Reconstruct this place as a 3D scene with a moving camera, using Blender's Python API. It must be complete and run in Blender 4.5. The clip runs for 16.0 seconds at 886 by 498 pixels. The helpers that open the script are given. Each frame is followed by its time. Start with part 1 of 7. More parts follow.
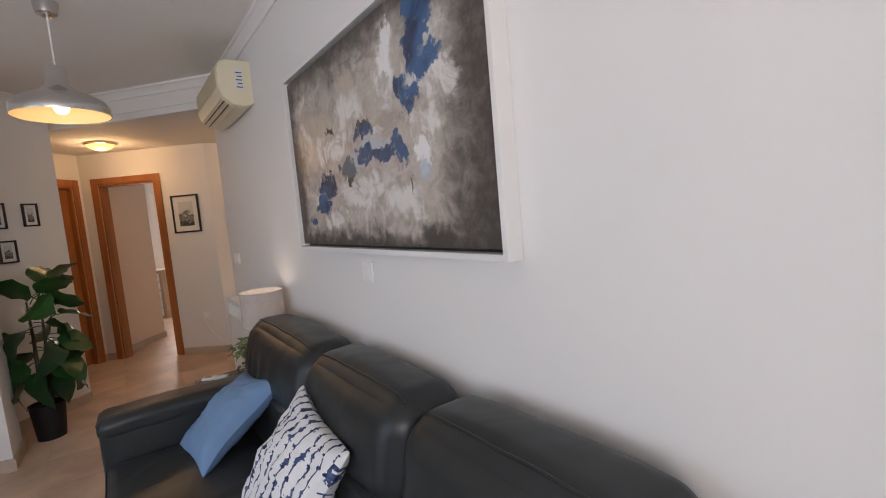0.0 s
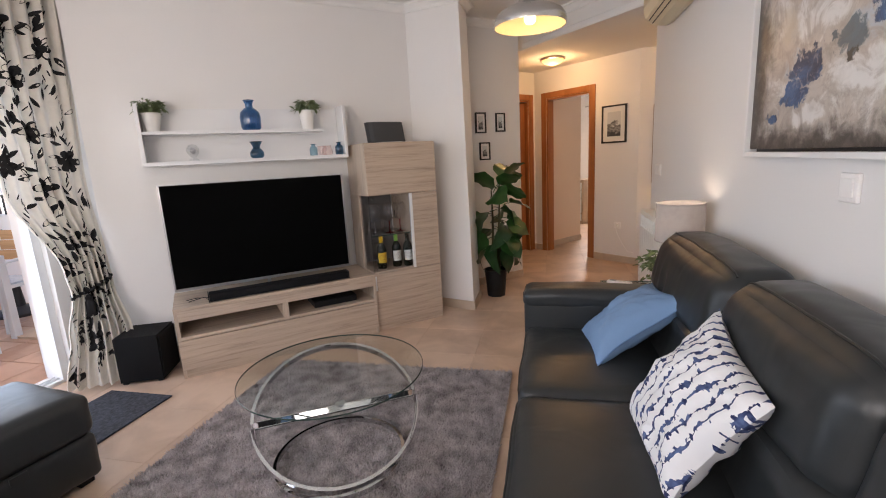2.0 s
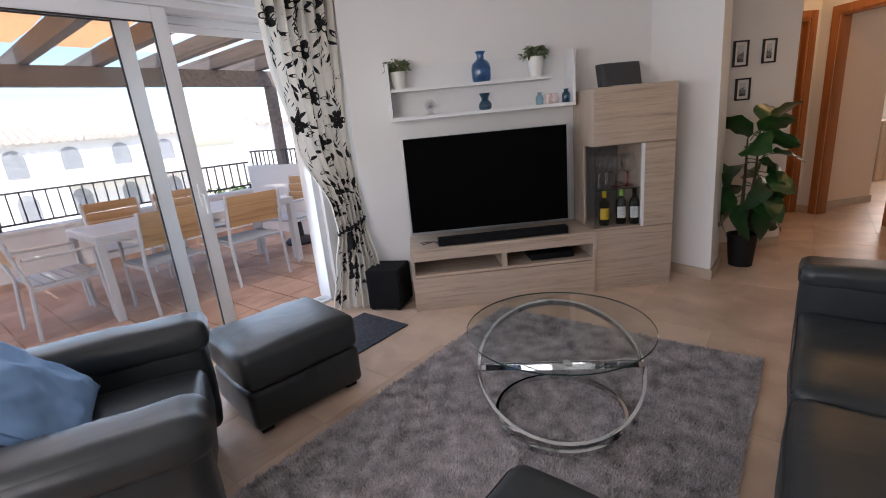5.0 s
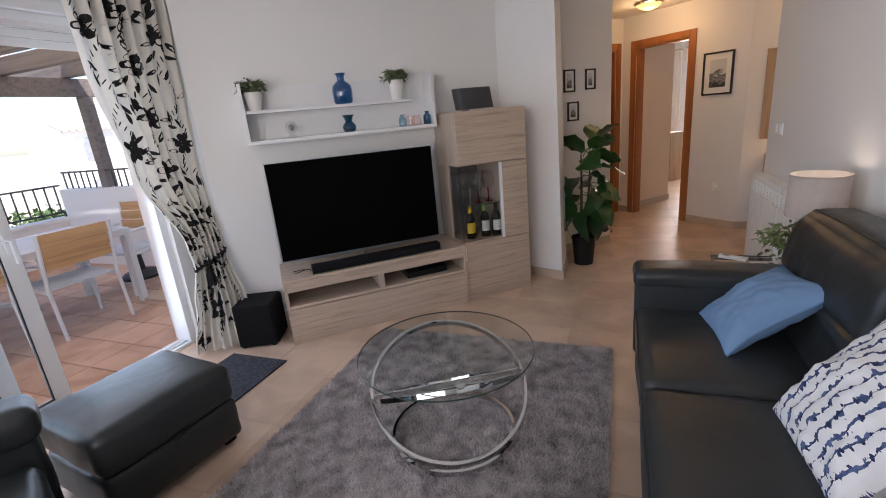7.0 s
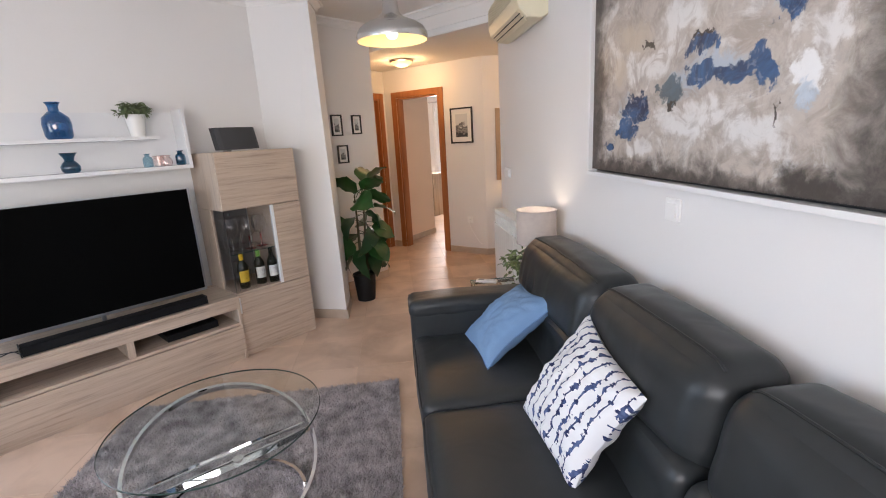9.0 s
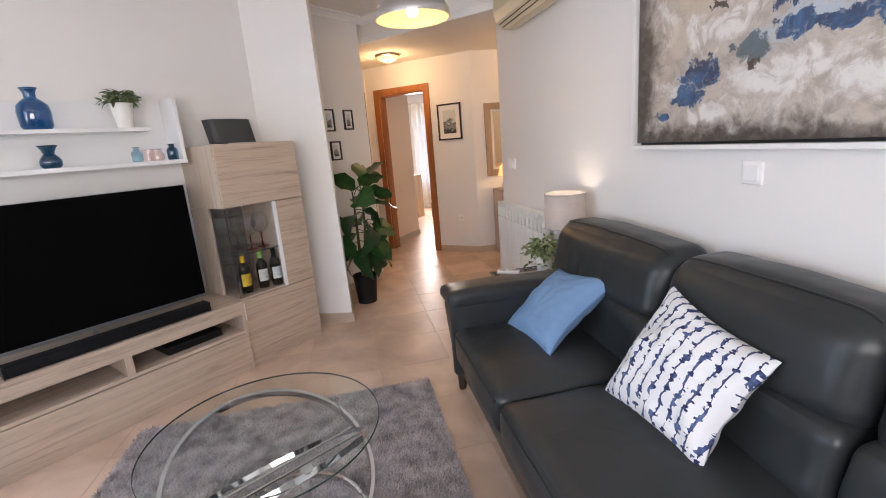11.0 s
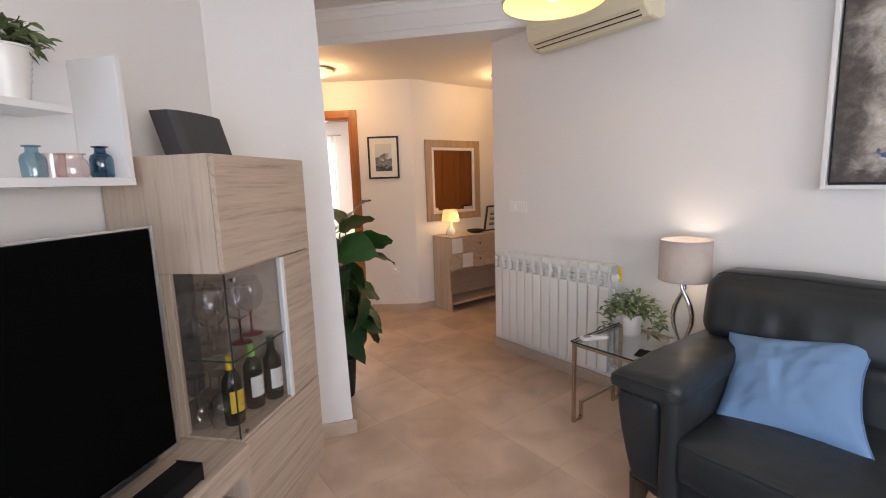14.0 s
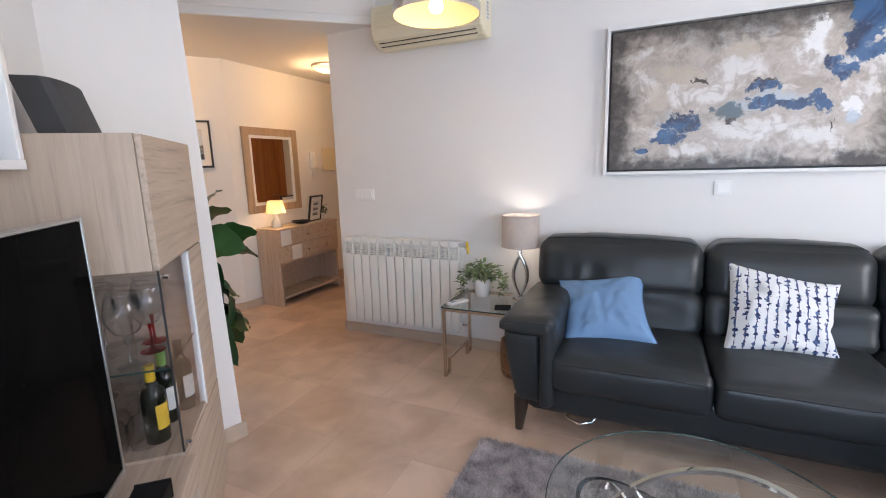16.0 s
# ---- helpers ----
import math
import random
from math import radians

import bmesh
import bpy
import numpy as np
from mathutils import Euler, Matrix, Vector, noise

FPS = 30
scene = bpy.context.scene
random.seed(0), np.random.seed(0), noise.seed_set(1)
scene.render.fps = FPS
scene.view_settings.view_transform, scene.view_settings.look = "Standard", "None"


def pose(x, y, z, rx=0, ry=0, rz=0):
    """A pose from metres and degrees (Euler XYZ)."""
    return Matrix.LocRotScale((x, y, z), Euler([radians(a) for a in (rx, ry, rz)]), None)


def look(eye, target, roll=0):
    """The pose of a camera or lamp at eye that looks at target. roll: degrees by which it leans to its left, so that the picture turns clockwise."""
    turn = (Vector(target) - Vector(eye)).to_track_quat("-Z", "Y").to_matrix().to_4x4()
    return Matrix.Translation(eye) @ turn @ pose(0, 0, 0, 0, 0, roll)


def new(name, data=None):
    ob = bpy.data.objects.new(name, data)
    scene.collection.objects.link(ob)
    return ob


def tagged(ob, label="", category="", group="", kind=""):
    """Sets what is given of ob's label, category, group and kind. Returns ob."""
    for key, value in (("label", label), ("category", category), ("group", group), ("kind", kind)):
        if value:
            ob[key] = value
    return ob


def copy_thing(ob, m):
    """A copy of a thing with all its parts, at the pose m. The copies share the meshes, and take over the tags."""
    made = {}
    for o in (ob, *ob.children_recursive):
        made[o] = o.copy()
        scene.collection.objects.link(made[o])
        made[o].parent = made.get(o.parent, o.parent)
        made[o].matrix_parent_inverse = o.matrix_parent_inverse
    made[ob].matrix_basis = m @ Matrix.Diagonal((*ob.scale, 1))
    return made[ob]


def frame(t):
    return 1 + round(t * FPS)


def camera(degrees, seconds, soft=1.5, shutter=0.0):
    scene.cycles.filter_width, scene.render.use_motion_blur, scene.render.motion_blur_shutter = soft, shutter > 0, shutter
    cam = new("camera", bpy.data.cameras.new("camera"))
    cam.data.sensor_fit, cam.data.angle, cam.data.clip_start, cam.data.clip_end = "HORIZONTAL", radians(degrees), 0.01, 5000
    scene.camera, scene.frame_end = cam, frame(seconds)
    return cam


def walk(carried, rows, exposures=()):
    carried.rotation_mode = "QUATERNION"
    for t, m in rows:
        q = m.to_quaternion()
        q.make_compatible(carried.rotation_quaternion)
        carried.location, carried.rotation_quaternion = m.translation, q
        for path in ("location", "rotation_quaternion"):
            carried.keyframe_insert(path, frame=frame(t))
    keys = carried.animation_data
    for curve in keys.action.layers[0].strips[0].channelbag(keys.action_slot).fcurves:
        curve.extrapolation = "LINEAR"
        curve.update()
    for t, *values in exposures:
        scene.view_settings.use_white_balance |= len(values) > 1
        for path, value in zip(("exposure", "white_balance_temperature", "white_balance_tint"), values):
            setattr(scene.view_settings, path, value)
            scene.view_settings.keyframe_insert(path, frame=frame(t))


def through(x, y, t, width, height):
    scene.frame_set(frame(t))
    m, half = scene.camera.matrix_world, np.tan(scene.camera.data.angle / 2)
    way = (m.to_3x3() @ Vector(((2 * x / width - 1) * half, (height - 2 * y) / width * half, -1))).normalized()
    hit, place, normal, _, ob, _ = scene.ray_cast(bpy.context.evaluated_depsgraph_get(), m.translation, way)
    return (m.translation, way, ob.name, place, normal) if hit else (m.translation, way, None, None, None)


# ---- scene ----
cam = camera(88.7, 16.0, soft=1.05)
PATH = [
    (0, (3.936, 0.69, 1.426), (2.319, 1.853, 1.248), -5.1),
    (0.5, (3.915, 0.748, 1.408), (2.02, 1.353, 1.205), -3.6),
    (1, (3.862, 0.751, 1.375), (1.884, 0.897, 1.122), -4.8),
    (1.5, (3.834, 0.707, 1.361), (1.872, 0.493, 1.039), -4.5),
    (2, (3.804, 0.672, 1.34), (1.899, 0.207, 0.948), -3.1),
    (2.5, (3.799, 0.644, 1.321), (1.968, -0.024, 0.873), -3.4),
    (3, (3.777, 0.617, 1.294), (2.041, -0.276, 0.859), -5.2),
    (3.5, (3.773, 0.575, 1.28), (2.157, -0.519, 0.844), -6.3),
    (4, (3.788, 0.535, 1.271), (2.264, -0.665, 0.782), -5.4),
    (4.2, (3.801, 0.549, 1.29), (2.326, -0.697, 0.768), -5.6),
    (6.3, (3.797, 0.433, 1.408), (2.184, -0.564, 0.774), -4.5),
    (6.5, (3.806, 0.43, 1.428), (2.114, -0.431, 0.8), -4.2),
    (7, (3.815, 0.446, 1.477), (2.037, -0.273, 0.908), -5.4),
    (7.5, (3.828, 0.446, 1.512), (1.95, -0.025, 1.011), -5.0),
    (8, (3.833, 0.475, 1.508), (1.898, 0.25, 1.055), -4.5),
    (8.5, (3.835, 0.494, 1.514), (1.889, 0.505, 1.054), -2.9),
    (8.7, (3.824, 0.51, 1.51), (1.882, 0.614, 1.043), -2.7),
    (10.8, (3.685, 0.159, 1.408), (1.781, 0.522, 0.916), -4.7),
    (11, (3.631, 0.103, 1.385), (1.72, 0.473, 0.929), -4.6),
    (11.5, (3.444, -0.05, 1.35), (1.532, 0.38, 0.951), -3.5),
    (12, (3.208, -0.243, 1.377), (1.36, 0.445, 1.043), -1.4),
    (12.5, (2.992, -0.514, 1.392), (1.323, 0.553, 1.114), -0.4),
    (13, (2.779, -0.714, 1.356), (1.244, 0.534, 1.063), -0.8),
    (13.5, (2.466, -0.839, 1.362), (0.922, 0.397, 1.063), -2.6),
    (14, (2.199, -0.988, 1.37), (0.617, 0.199, 1.072), -1.9),
    (14.5, (1.975, -1.093, 1.34), (0.394, 0.095, 1.04), -1.4),
    (15, (1.79, -1.224, 1.337), (0.233, -0.007, 1.028), -1.3),
    (15.5, (1.761, -1.443, 1.354), (0.568, 0.128, 1.025), 1.0),
    (16, (1.887, -1.526, 1.367), (1.066, 0.261, 1.005), -1.7),
]
LIGHTING = [(0, 1.46, 6400, 17.5), (0.5, 1.76, 6700, 18.5), (1.0, 1.99, 7000, 18.5), (1.5, 2.04, 6700, 18.5), (2.0, 1.93, 6700, 18.5), (2.5, 1.56, 6650, 18.5), (3.0, 1.4, 6400, 17.5), (3.5, 1.33, 6400, 17.5), (4.0, 1.46, 6300, 17.5), (6.5, 1.51, 6300, 17.5), (7.0, 1.53, 6250, 17.5), (7.5, 1.66, 6350, 17.5), (8.0, 2.04, 6300, 17.5), (8.5, 2.16, 6250, 16.5), (11.0, 2.21, 6350, 17.5), (12.5, 2.11, 6450, 17.5), (13.5, 2.21, 6350, 17.5), (14.5, 2.11, 6350, 17.5), (15.0, 2.29, 5950, 16.5), (15.5, 2.37, 5950, 16.5), (16.0, 2.36, 6000, 15.5)]
walk(cam, [(t, look(eye, target, roll)) for t, eye, target, roll in PATH], LIGHTING)

# ---- world, sun, large lights ----
world = bpy.data.worlds.new("sky")
scene.world = world
world.use_nodes = True
_wn = world.node_tree.nodes
_sky = _wn.new("ShaderNodeTexSky")
_sky.sky_type, _sky.sun_disc = "NISHITA", False
_sky.sun_elevation, _sky.sun_rotation = radians(55), radians(30)
_bg = _wn["Background"]
_bg.inputs["Strength"].default_value = 0.10
world.node_tree.links.new(_sky.outputs[0], _bg.inputs[0])

sun_data = bpy.data.lights.new("sun", "SUN")
sun_data.energy, sun_data.angle, sun_data.color = 3.0, radians(0.5), (1.0, 0.95, 0.87)
sun = new("sun", sun_data)
sun.matrix_basis = look((7, 12, 20), (0, 0, 0), 0)


def area_lamp(name, eye, target, w, h, energy, color):
    d = bpy.data.lights.new(name, "AREA")
    d.shape, d.size, d.size_y, d.energy, d.color = "RECTANGLE", w, h, energy, color
    o = new(name, d)
    o.matrix_basis = look(eye, target)
    return o


def bulb_lamp(name, place, energy, color, radius=0.04):
    d = bpy.data.lights.new(name, "POINT")
    d.energy, d.color, d.shadow_soft_size = energy, color, radius
    o = new(name, d)
    o.matrix_basis = pose(*place)
    return o


WARM = (1.0, 0.62, 0.28)
area_lamp("window_daylight", (2.95, -2.6, 1.1), (2.95, 0, 0.9), 2.5, 2.0, 11.5, (0.64, 0.82, 1.0))
# Added fill light for the television wall; no window is known there.
area_lamp("rear_fill_light", (5.42, -0.6, 1.5), (0, -0.9, 1.3), 2.2, 1.1, 15.0, (1.0, 0.94, 0.87))
bulb_lamp("pendant_light", (0.93, 0.56, 2.12), 0.42, (1.0, 0.70, 0.38), 0.035)
bulb_lamp("hall_light", (-1.80, 0.70, 2.25), 2.6, WARM, 0.08)
bulb_lamp("hall_light_rear", (-1.11, 2.33, 2.25), 2.1, WARM, 0.08)
bulb_lamp("table_lamp_light", (1.13, 1.36, 0.97), 0.22, (1.0, 0.86, 0.68), 0.03)
bulb_lamp("console_lamp_light", (-1.54, 1.955, 0.97), 0.28, WARM, 0.025)

# ---- materials ----
MATS = {}


def material(name, color, rough=0.6, metal=0.0, var=0.06, scale=6.0, bump=0.0, bscale=120.0, spec=0.5, fine=0.03):
    """A procedural surface with variation at two scales."""
    m = bpy.data.materials.new(name)
    m.use_nodes = True
    n, l = m.node_tree.nodes, m.node_tree.links
    b = n["Principled BSDF"]
    b.inputs["Roughness"].default_value = rough
    b.inputs["Metallic"].default_value = metal
    b.inputs["Specular IOR Level"].default_value = spec
    co = n.new("ShaderNodeTexCoord")
    n1, n2 = n.new("ShaderNodeTexNoise"), n.new("ShaderNodeTexNoise")
    n1.inputs["Scale"].default_value, n1.inputs["Detail"].default_value = scale, 5
    n2.inputs["Scale"].default_value, n2.inputs["Detail"].default_value = bscale, 3
    l.new(co.outputs["Object"], n1.inputs["Vector"])
    l.new(co.outputs["Object"], n2.inputs["Vector"])
    add = n.new("ShaderNodeMath")
    add.operation = "MULTIPLY_ADD"
    l.new(n2.outputs["Fac"], add.inputs[0])
    add.inputs[1].default_value = fine / max(var, 1e-3)
    l.new(n1.outputs["Fac"], add.inputs[2])
    ramp = n.new("ShaderNodeValToRGB")
    e = ramp.color_ramp.elements
    e[0].position, e[1].position = 0.3, 0.75
    e[0].color = (*[max(0.0, c * (1 - var)) for c in color], 1)
    e[1].color = (*[min(1.0, c * (1 + var)) for c in color], 1)
    l.new(add.outputs[0], ramp.inputs[0])
    l.new(ramp.outputs[0], b.inputs["Base Color"])
    if bump:
        bp = n.new("ShaderNodeBump")
        bp.inputs["Strength"].default_value, bp.inputs["Distance"].default_value = bump, 0.002
        l.new(n2.outputs["Fac"], bp.inputs["Height"])
        l.new(bp.outputs[0], b.inputs["Normal"])
    MATS[name] = m
    return m


def wood(name, dark, light, axis="X", rough=0.5, scale=1.0, bump=0.15):
    """Grain that runs along one axis of the object."""
    m = bpy.data.materials.new(name)
    m.use_nodes = True
    n, l = m.node_tree.nodes, m.node_tree.links
    b = n["Principled BSDF"]
    b.inputs["Roughness"].default_value = rough
    co, mp = n.new("ShaderNodeTexCoord"), n.new("ShaderNodeMapping")
    along = {"X": (0.7, 14, 14), "Y": (14, 0.7, 14), "Z": (14, 14, 0.7)}[axis]
    mp.inputs["Scale"].default_value = [a * scale for a in along]
    l.new(co.outputs["Object"], mp.inputs["Vector"])
    n1, n2 = n.new("ShaderNodeTexNoise"), n.new("ShaderNodeTexNoise")
    n1.inputs["Scale"].default_value, n1.inputs["Detail"].default_value, n1.inputs["Distortion"].default_value = 1.6, 7, 0.7
    n2.inputs["Scale"].default_value, n2.inputs["Detail"].default_value = 11.0, 4
    l.new(mp.outputs[0], n1.inputs["Vector"])
    l.new(mp.outputs[0], n2.inputs["Vector"])
    mix = n.new("ShaderNodeMath")
    mix.operation = "MULTIPLY_ADD"
    l.new(n2.outputs["Fac"], mix.inputs[0])
    mix.inputs[1].default_value = 0.35
    l.new(n1.outputs["Fac"], mix.inputs[2])
    ramp = n.new("ShaderNodeValToRGB")
    e = ramp.color_ramp.elements
    e[0].position, e[1].position = 0.42, 0.88
    e[0].color, e[1].color = (*dark, 1), (*light, 1)
    mid = ramp.color_ramp.elements.new(0.62)
    mid.color = (*[0.35 * a + 0.65 * c for a, c in zip(dark, light)], 1)
    l.new(mix.outputs[0], ramp.inputs[0])
    l.new(ramp.outputs[0], b.inputs["Base Color"])
    bp = n.new("ShaderNodeBump")
    bp.inputs["Strength"].default_value, bp.inputs["Distance"].default_value = bump, 0.002
    l.new(mix.outputs[0], bp.inputs["Height"])
    l.new(bp.outputs[0], b.inputs["Normal"])
    MATS[name] = m
    return m


def pane_glass(name, tint=(1, 1, 1), base=0.03, rise=0.65):
    """Thin glass: straight through, tinted, with mirror gloss that grows at flat angles."""
    m = bpy.data.materials.new(name)
    m.use_nodes = True
    n, l = m.node_tree.nodes, m.node_tree.links
    n.remove(n["Principled BSDF"])
    tr, gl, mx, lw = n.new("ShaderNodeBsdfTransparent"), n.new("ShaderNodeBsdfGlossy"), n.new("ShaderNodeMixShader"), n.new("ShaderNodeLayerWeight")
    tr.inputs[0].default_value = (*tint, 1)
    gl.inputs["Roughness"].default_value = 0.0
    lw.inputs["Blend"].default_value = 0.5
    pw, ma = n.new("ShaderNodeMath"), n.new("ShaderNodeMath")
    pw.operation, ma.operation = "POWER", "MULTIPLY_ADD"
    pw.inputs[1].default_value, ma.inputs[1].default_value, ma.inputs[2].default_value = 4.0, rise, base
    l.new(lw.outputs["Facing"], pw.inputs[0])
    l.new(pw.outputs[0], ma.inputs[0])
    l.new(ma.outputs[0], mx.inputs[0])
    l.new(tr.outputs[0], mx.inputs[1])
    l.new(gl.outputs[0], mx.inputs[2])
    l.new(mx.outputs[0], n["Material Output"].inputs[0])
    MATS[name] = m
    return m


def glass(name, color=(1, 1, 1)):
    return pane_glass(name, color, 0.10, 1.0)


def glow(name, color, strength):
    m = bpy.data.materials.new(name)
    m.use_nodes = True
    b = m.node_tree.nodes["Principled BSDF"]
    b.inputs["Base Color"].default_value = (*color, 1)
    b.inputs["Emission Color"].default_value = (*color, 1)
    b.inputs["Emission Strength"].default_value = strength
    MATS[name] = m
    return m


def shade_cloth(name, color, through=0.45):
    """Woven lamp or curtain cloth that lets light through."""
    m = material(name, color, 0.9, var=0.08, scale=30, bump=0.3, bscale=600)
    n, l = m.node_tree.nodes, m.node_tree.links
    ts, mx = n.new("ShaderNodeBsdfTranslucent"), n.new("ShaderNodeMixShader")
    ts.inputs[0].default_value = (*color, 1)
    mx.inputs[0].default_value = through
    l.new(n["Principled BSDF"].outputs[0], mx.inputs[1])
    l.new(ts.outputs[0], mx.inputs[2])
    l.new(mx.outputs[0], n["Material Output"].inputs[0])
    return m


WALL = material("wall_paint", (0.80, 0.785, 0.765), 0.75, var=0.015, scale=2.0, bump=0.12, bscale=90, fine=0.01)
CEIL = material("ceiling_paint", (0.82, 0.80, 0.77), 0.85, var=0.015, scale=1.5, bump=0.08, bscale=60, fine=0.01)
PLASTER = material("moulding_plaster", (0.83, 0.82, 0.80), 0.6, var=0.02)
BASETILE = material("baseboard_tile", (0.50, 0.40, 0.31), 0.35, var=0.10, scale=9)
GROUT = material("grout", (0.52, 0.395, 0.295), 0.7, var=0.1)
def leather_material():
    """Soft worn hide: fine grain, broad creases and uneven sheen."""
    m = material("grey_leather", (0.026, 0.029, 0.030), 0.33, var=0.14, scale=4, bump=0.06, bscale=420, fine=0.01, spec=0.40)
    n, l = m.node_tree.nodes, m.node_tree.links
    co, mp, nz, rr = n.new("ShaderNodeTexCoord"), n.new("ShaderNodeMapping"), n.new("ShaderNodeTexNoise"), n.new("ShaderNodeMapRange")
    mp.inputs["Scale"].default_value = (1.0, 1.0, 0.45)
    l.new(co.outputs["Object"], mp.inputs["Vector"])
    nz.inputs["Scale"].default_value, nz.inputs["Detail"].default_value, nz.inputs["Distortion"].default_value = 5.5, 2, 0.7
    l.new(mp.outputs[0], nz.inputs["Vector"])
    b2 = n.new("ShaderNodeBump")
    b2.inputs["Strength"].default_value, b2.inputs["Distance"].default_value = 0.20, 0.02
    l.new(nz.outputs["Fac"], b2.inputs["Height"])
    old = n["Principled BSDF"].inputs["Normal"].links[0].from_node
    l.new(b2.outputs[0], old.inputs["Normal"])
    rr.inputs["To Min"].default_value, rr.inputs["To Max"].default_value = 0.28, 0.42
    l.new(nz.outputs["Fac"], rr.inputs["Value"])
    l.new(rr.outputs[0], n["Principled BSDF"].inputs["Roughness"])
    return m


LEATHER = leather_material()
PIPING = material("leather_piping", (0.018, 0.020, 0.021), 0.5, var=0.1)
OAK_X = wood("sonoma_oak_x", (0.330, 0.250, 0.192), (0.57, 0.457, 0.358), "X", 0.5, 2.0, 0.25)
OAK_Z = wood("sonoma_oak_z", (0.390, 0.302, 0.235), (0.56, 0.450, 0.352), "Z", 0.5, 2.0, 0.25)
DOORWOOD = wood("door_wood", (0.25, 0.085, 0.022), (0.42, 0.165, 0.055), "Z", 0.35, 0.6, 0.05)
DARKWOOD = wood("dark_leg_wood", (0.015, 0.010, 0.008), (0.045, 0.030, 0.022), "Z", 0.4)
FRAMEWOOD = wood("mirror_frame_wood", (0.28, 0.19, 0.12), (0.48, 0.35, 0.24), "Z")
TEAK = wood("teak_slats", (0.40, 0.22, 0.09), (0.62, 0.38, 0.18), "X", 0.5)
PERGOLA = wood("pergola_timber", (0.10, 0.080, 0.068), (0.23, 0.190, 0.165), "Y", 0.7)
WHITE_LACQ = material("white_lacquer", (0.80, 0.80, 0.80), 0.25, var=0.01)
WHITE_PLASTIC = material("white_plastic", (0.86, 0.85, 0.83), 0.35, var=0.02)
CREAM_PLASTIC = material("aged_cream_plastic", (0.74, 0.68, 0.50), 0.4, var=0.05, scale=4)
RADIATOR = material("radiator_enamel", (0.80, 0.79, 0.75), 0.3, var=0.02)
BLACK_PLASTIC = material("black_plastic", (0.007, 0.007, 0.008), 0.4, var=0.2, spec=0.25)
BLACK_MATT = material("black_cloth", (0.006, 0.006, 0.007), 0.8, var=0.2, bump=0.4, bscale=500, spec=0.2)
SCREEN = material("tv_screen", (0.003, 0.003, 0.003), 0.10, var=0.1, spec=0.12)
SCREEN.node_tree.nodes["Principled BSDF"].inputs["IOR"].default_value = 1.13
SILVER = material("brushed_silver", (0.62, 0.62, 0.63), 0.28, 1.0, var=0.05)
CHROME = material("chrome", (0.78, 0.78, 0.79), 0.06, 1.0, var=0.02)
NICKEL = material("brushed_nickel", (0.60, 0.59, 0.575), 0.24, 1.0, var=0.06, scale=40)
STEEL = material("satin_table_steel", (0.55, 0.48, 0.40), 0.25, 1.0, var=0.05)
GLASS = glass("clear_glass", (0.93, 0.94, 0.94))
WINEGLASS = pane_glass("wine_glass_crystal", (0.985, 0.985, 0.985), 0.06, 2.2)
CRYSTAL = pane_glass("crystal_stem", (0.94, 0.94, 0.94), 0.30, 1.2)
# White wall paint with the warm hall light put into its colour.
WARMLITWALL = material("warm_lit_wall_paint", (0.80, 0.63, 0.49), 0.75, var=0.02, scale=2.0, bump=0.12, bscale=90, fine=0.01)
SMOKYBACK = material("smoky_back_panel", (0.165, 0.158, 0.15), 0.3, var=0.08, scale=3)
SHEET = pane_glass("sheet_glass", (0.96, 0.98, 0.97))
TABLEGLASS = pane_glass("table_glass", (0.965, 0.985, 0.975), 0.03, 0.5)
SMOKED = pane_glass("smoked_showcase_glass", (0.93, 0.93, 0.935), 0.035, 0.6)
WINDOWGLASS = pane_glass("window_glass", (0.97, 0.98, 0.98))
GLASSEDGE = material("glass_edge", (0.03, 0.075, 0.065), 0.1, var=0.1)
RIMEDGE = material("glass_rim_dark", (0.035, 0.060, 0.054), 0.1, var=0.1)
BLUEGLASS = glass("blue_glass", (0.10, 0.34, 0.58))
TEALGLASS = glass("teal_glass", (0.07, 0.26, 0.38))
PALEBLUEGLASS = glass("pale_blue_glass", (0.52, 0.70, 0.78))
PINKGLASS = glass("pink_glass", (0.97, 0.87, 0.85))
REDGLASS = glass("red_glass", (0.75, 0.06, 0.06))
BOTTLEGLASS = material("dark_bottle_glass", (0.012, 0.014, 0.008), 0.08, var=0.1)
CERAMIC = material("white_ceramic", (0.80, 0.79, 0.76), 0.2, var=0.02)
POTBLACK = material("black_pot", (0.008, 0.008, 0.009), 0.55, var=0.15, spec=0.3)
SOIL = material("soil", (0.035, 0.024, 0.016), 0.95, var=0.4, scale=60, bump=1.0, bscale=200)
LEAF = material("leaf_green", (0.020, 0.078, 0.017), 0.30, var=0.40, scale=7)
LEAFDARK = material("leaf_dark", (0.012, 0.046, 0.014), 0.35, var=0.35, scale=8)
LEAFSOFT = material("leaf_soft", (0.13, 0.17, 0.075), 0.6, var=0.4, scale=20)
LEAFPALE = material("leaf_variegated", (0.15, 0.20, 0.085), 0.55, var=0.5, scale=30)
STEM = material("stem", (0.06, 0.055, 0.025), 0.6, var=0.2)
BLUECLOTH = material("blue_cloth", (0.165, 0.285, 0.47), 0.85, var=0.06, scale=6, bump=0.35, bscale=700)
SEAM = material("blue_seam", (0.11, 0.20, 0.36), 0.85, var=0.05)
BRONZEGLOW = glow("amber_lamp_glass", (1.0, 0.62, 0.20), 0.50)
BULBGLOW = glow("bulb_glass", (1.0, 0.80, 0.50), 2.0)
PENDANTIN = material("pendant_inner_enamel", (0.80, 0.66, 0.40), 0.5, var=0.03)
GREYSHADE = shade_cloth("grey_linen_shade", (0.40, 0.36, 0.34), 0.10)
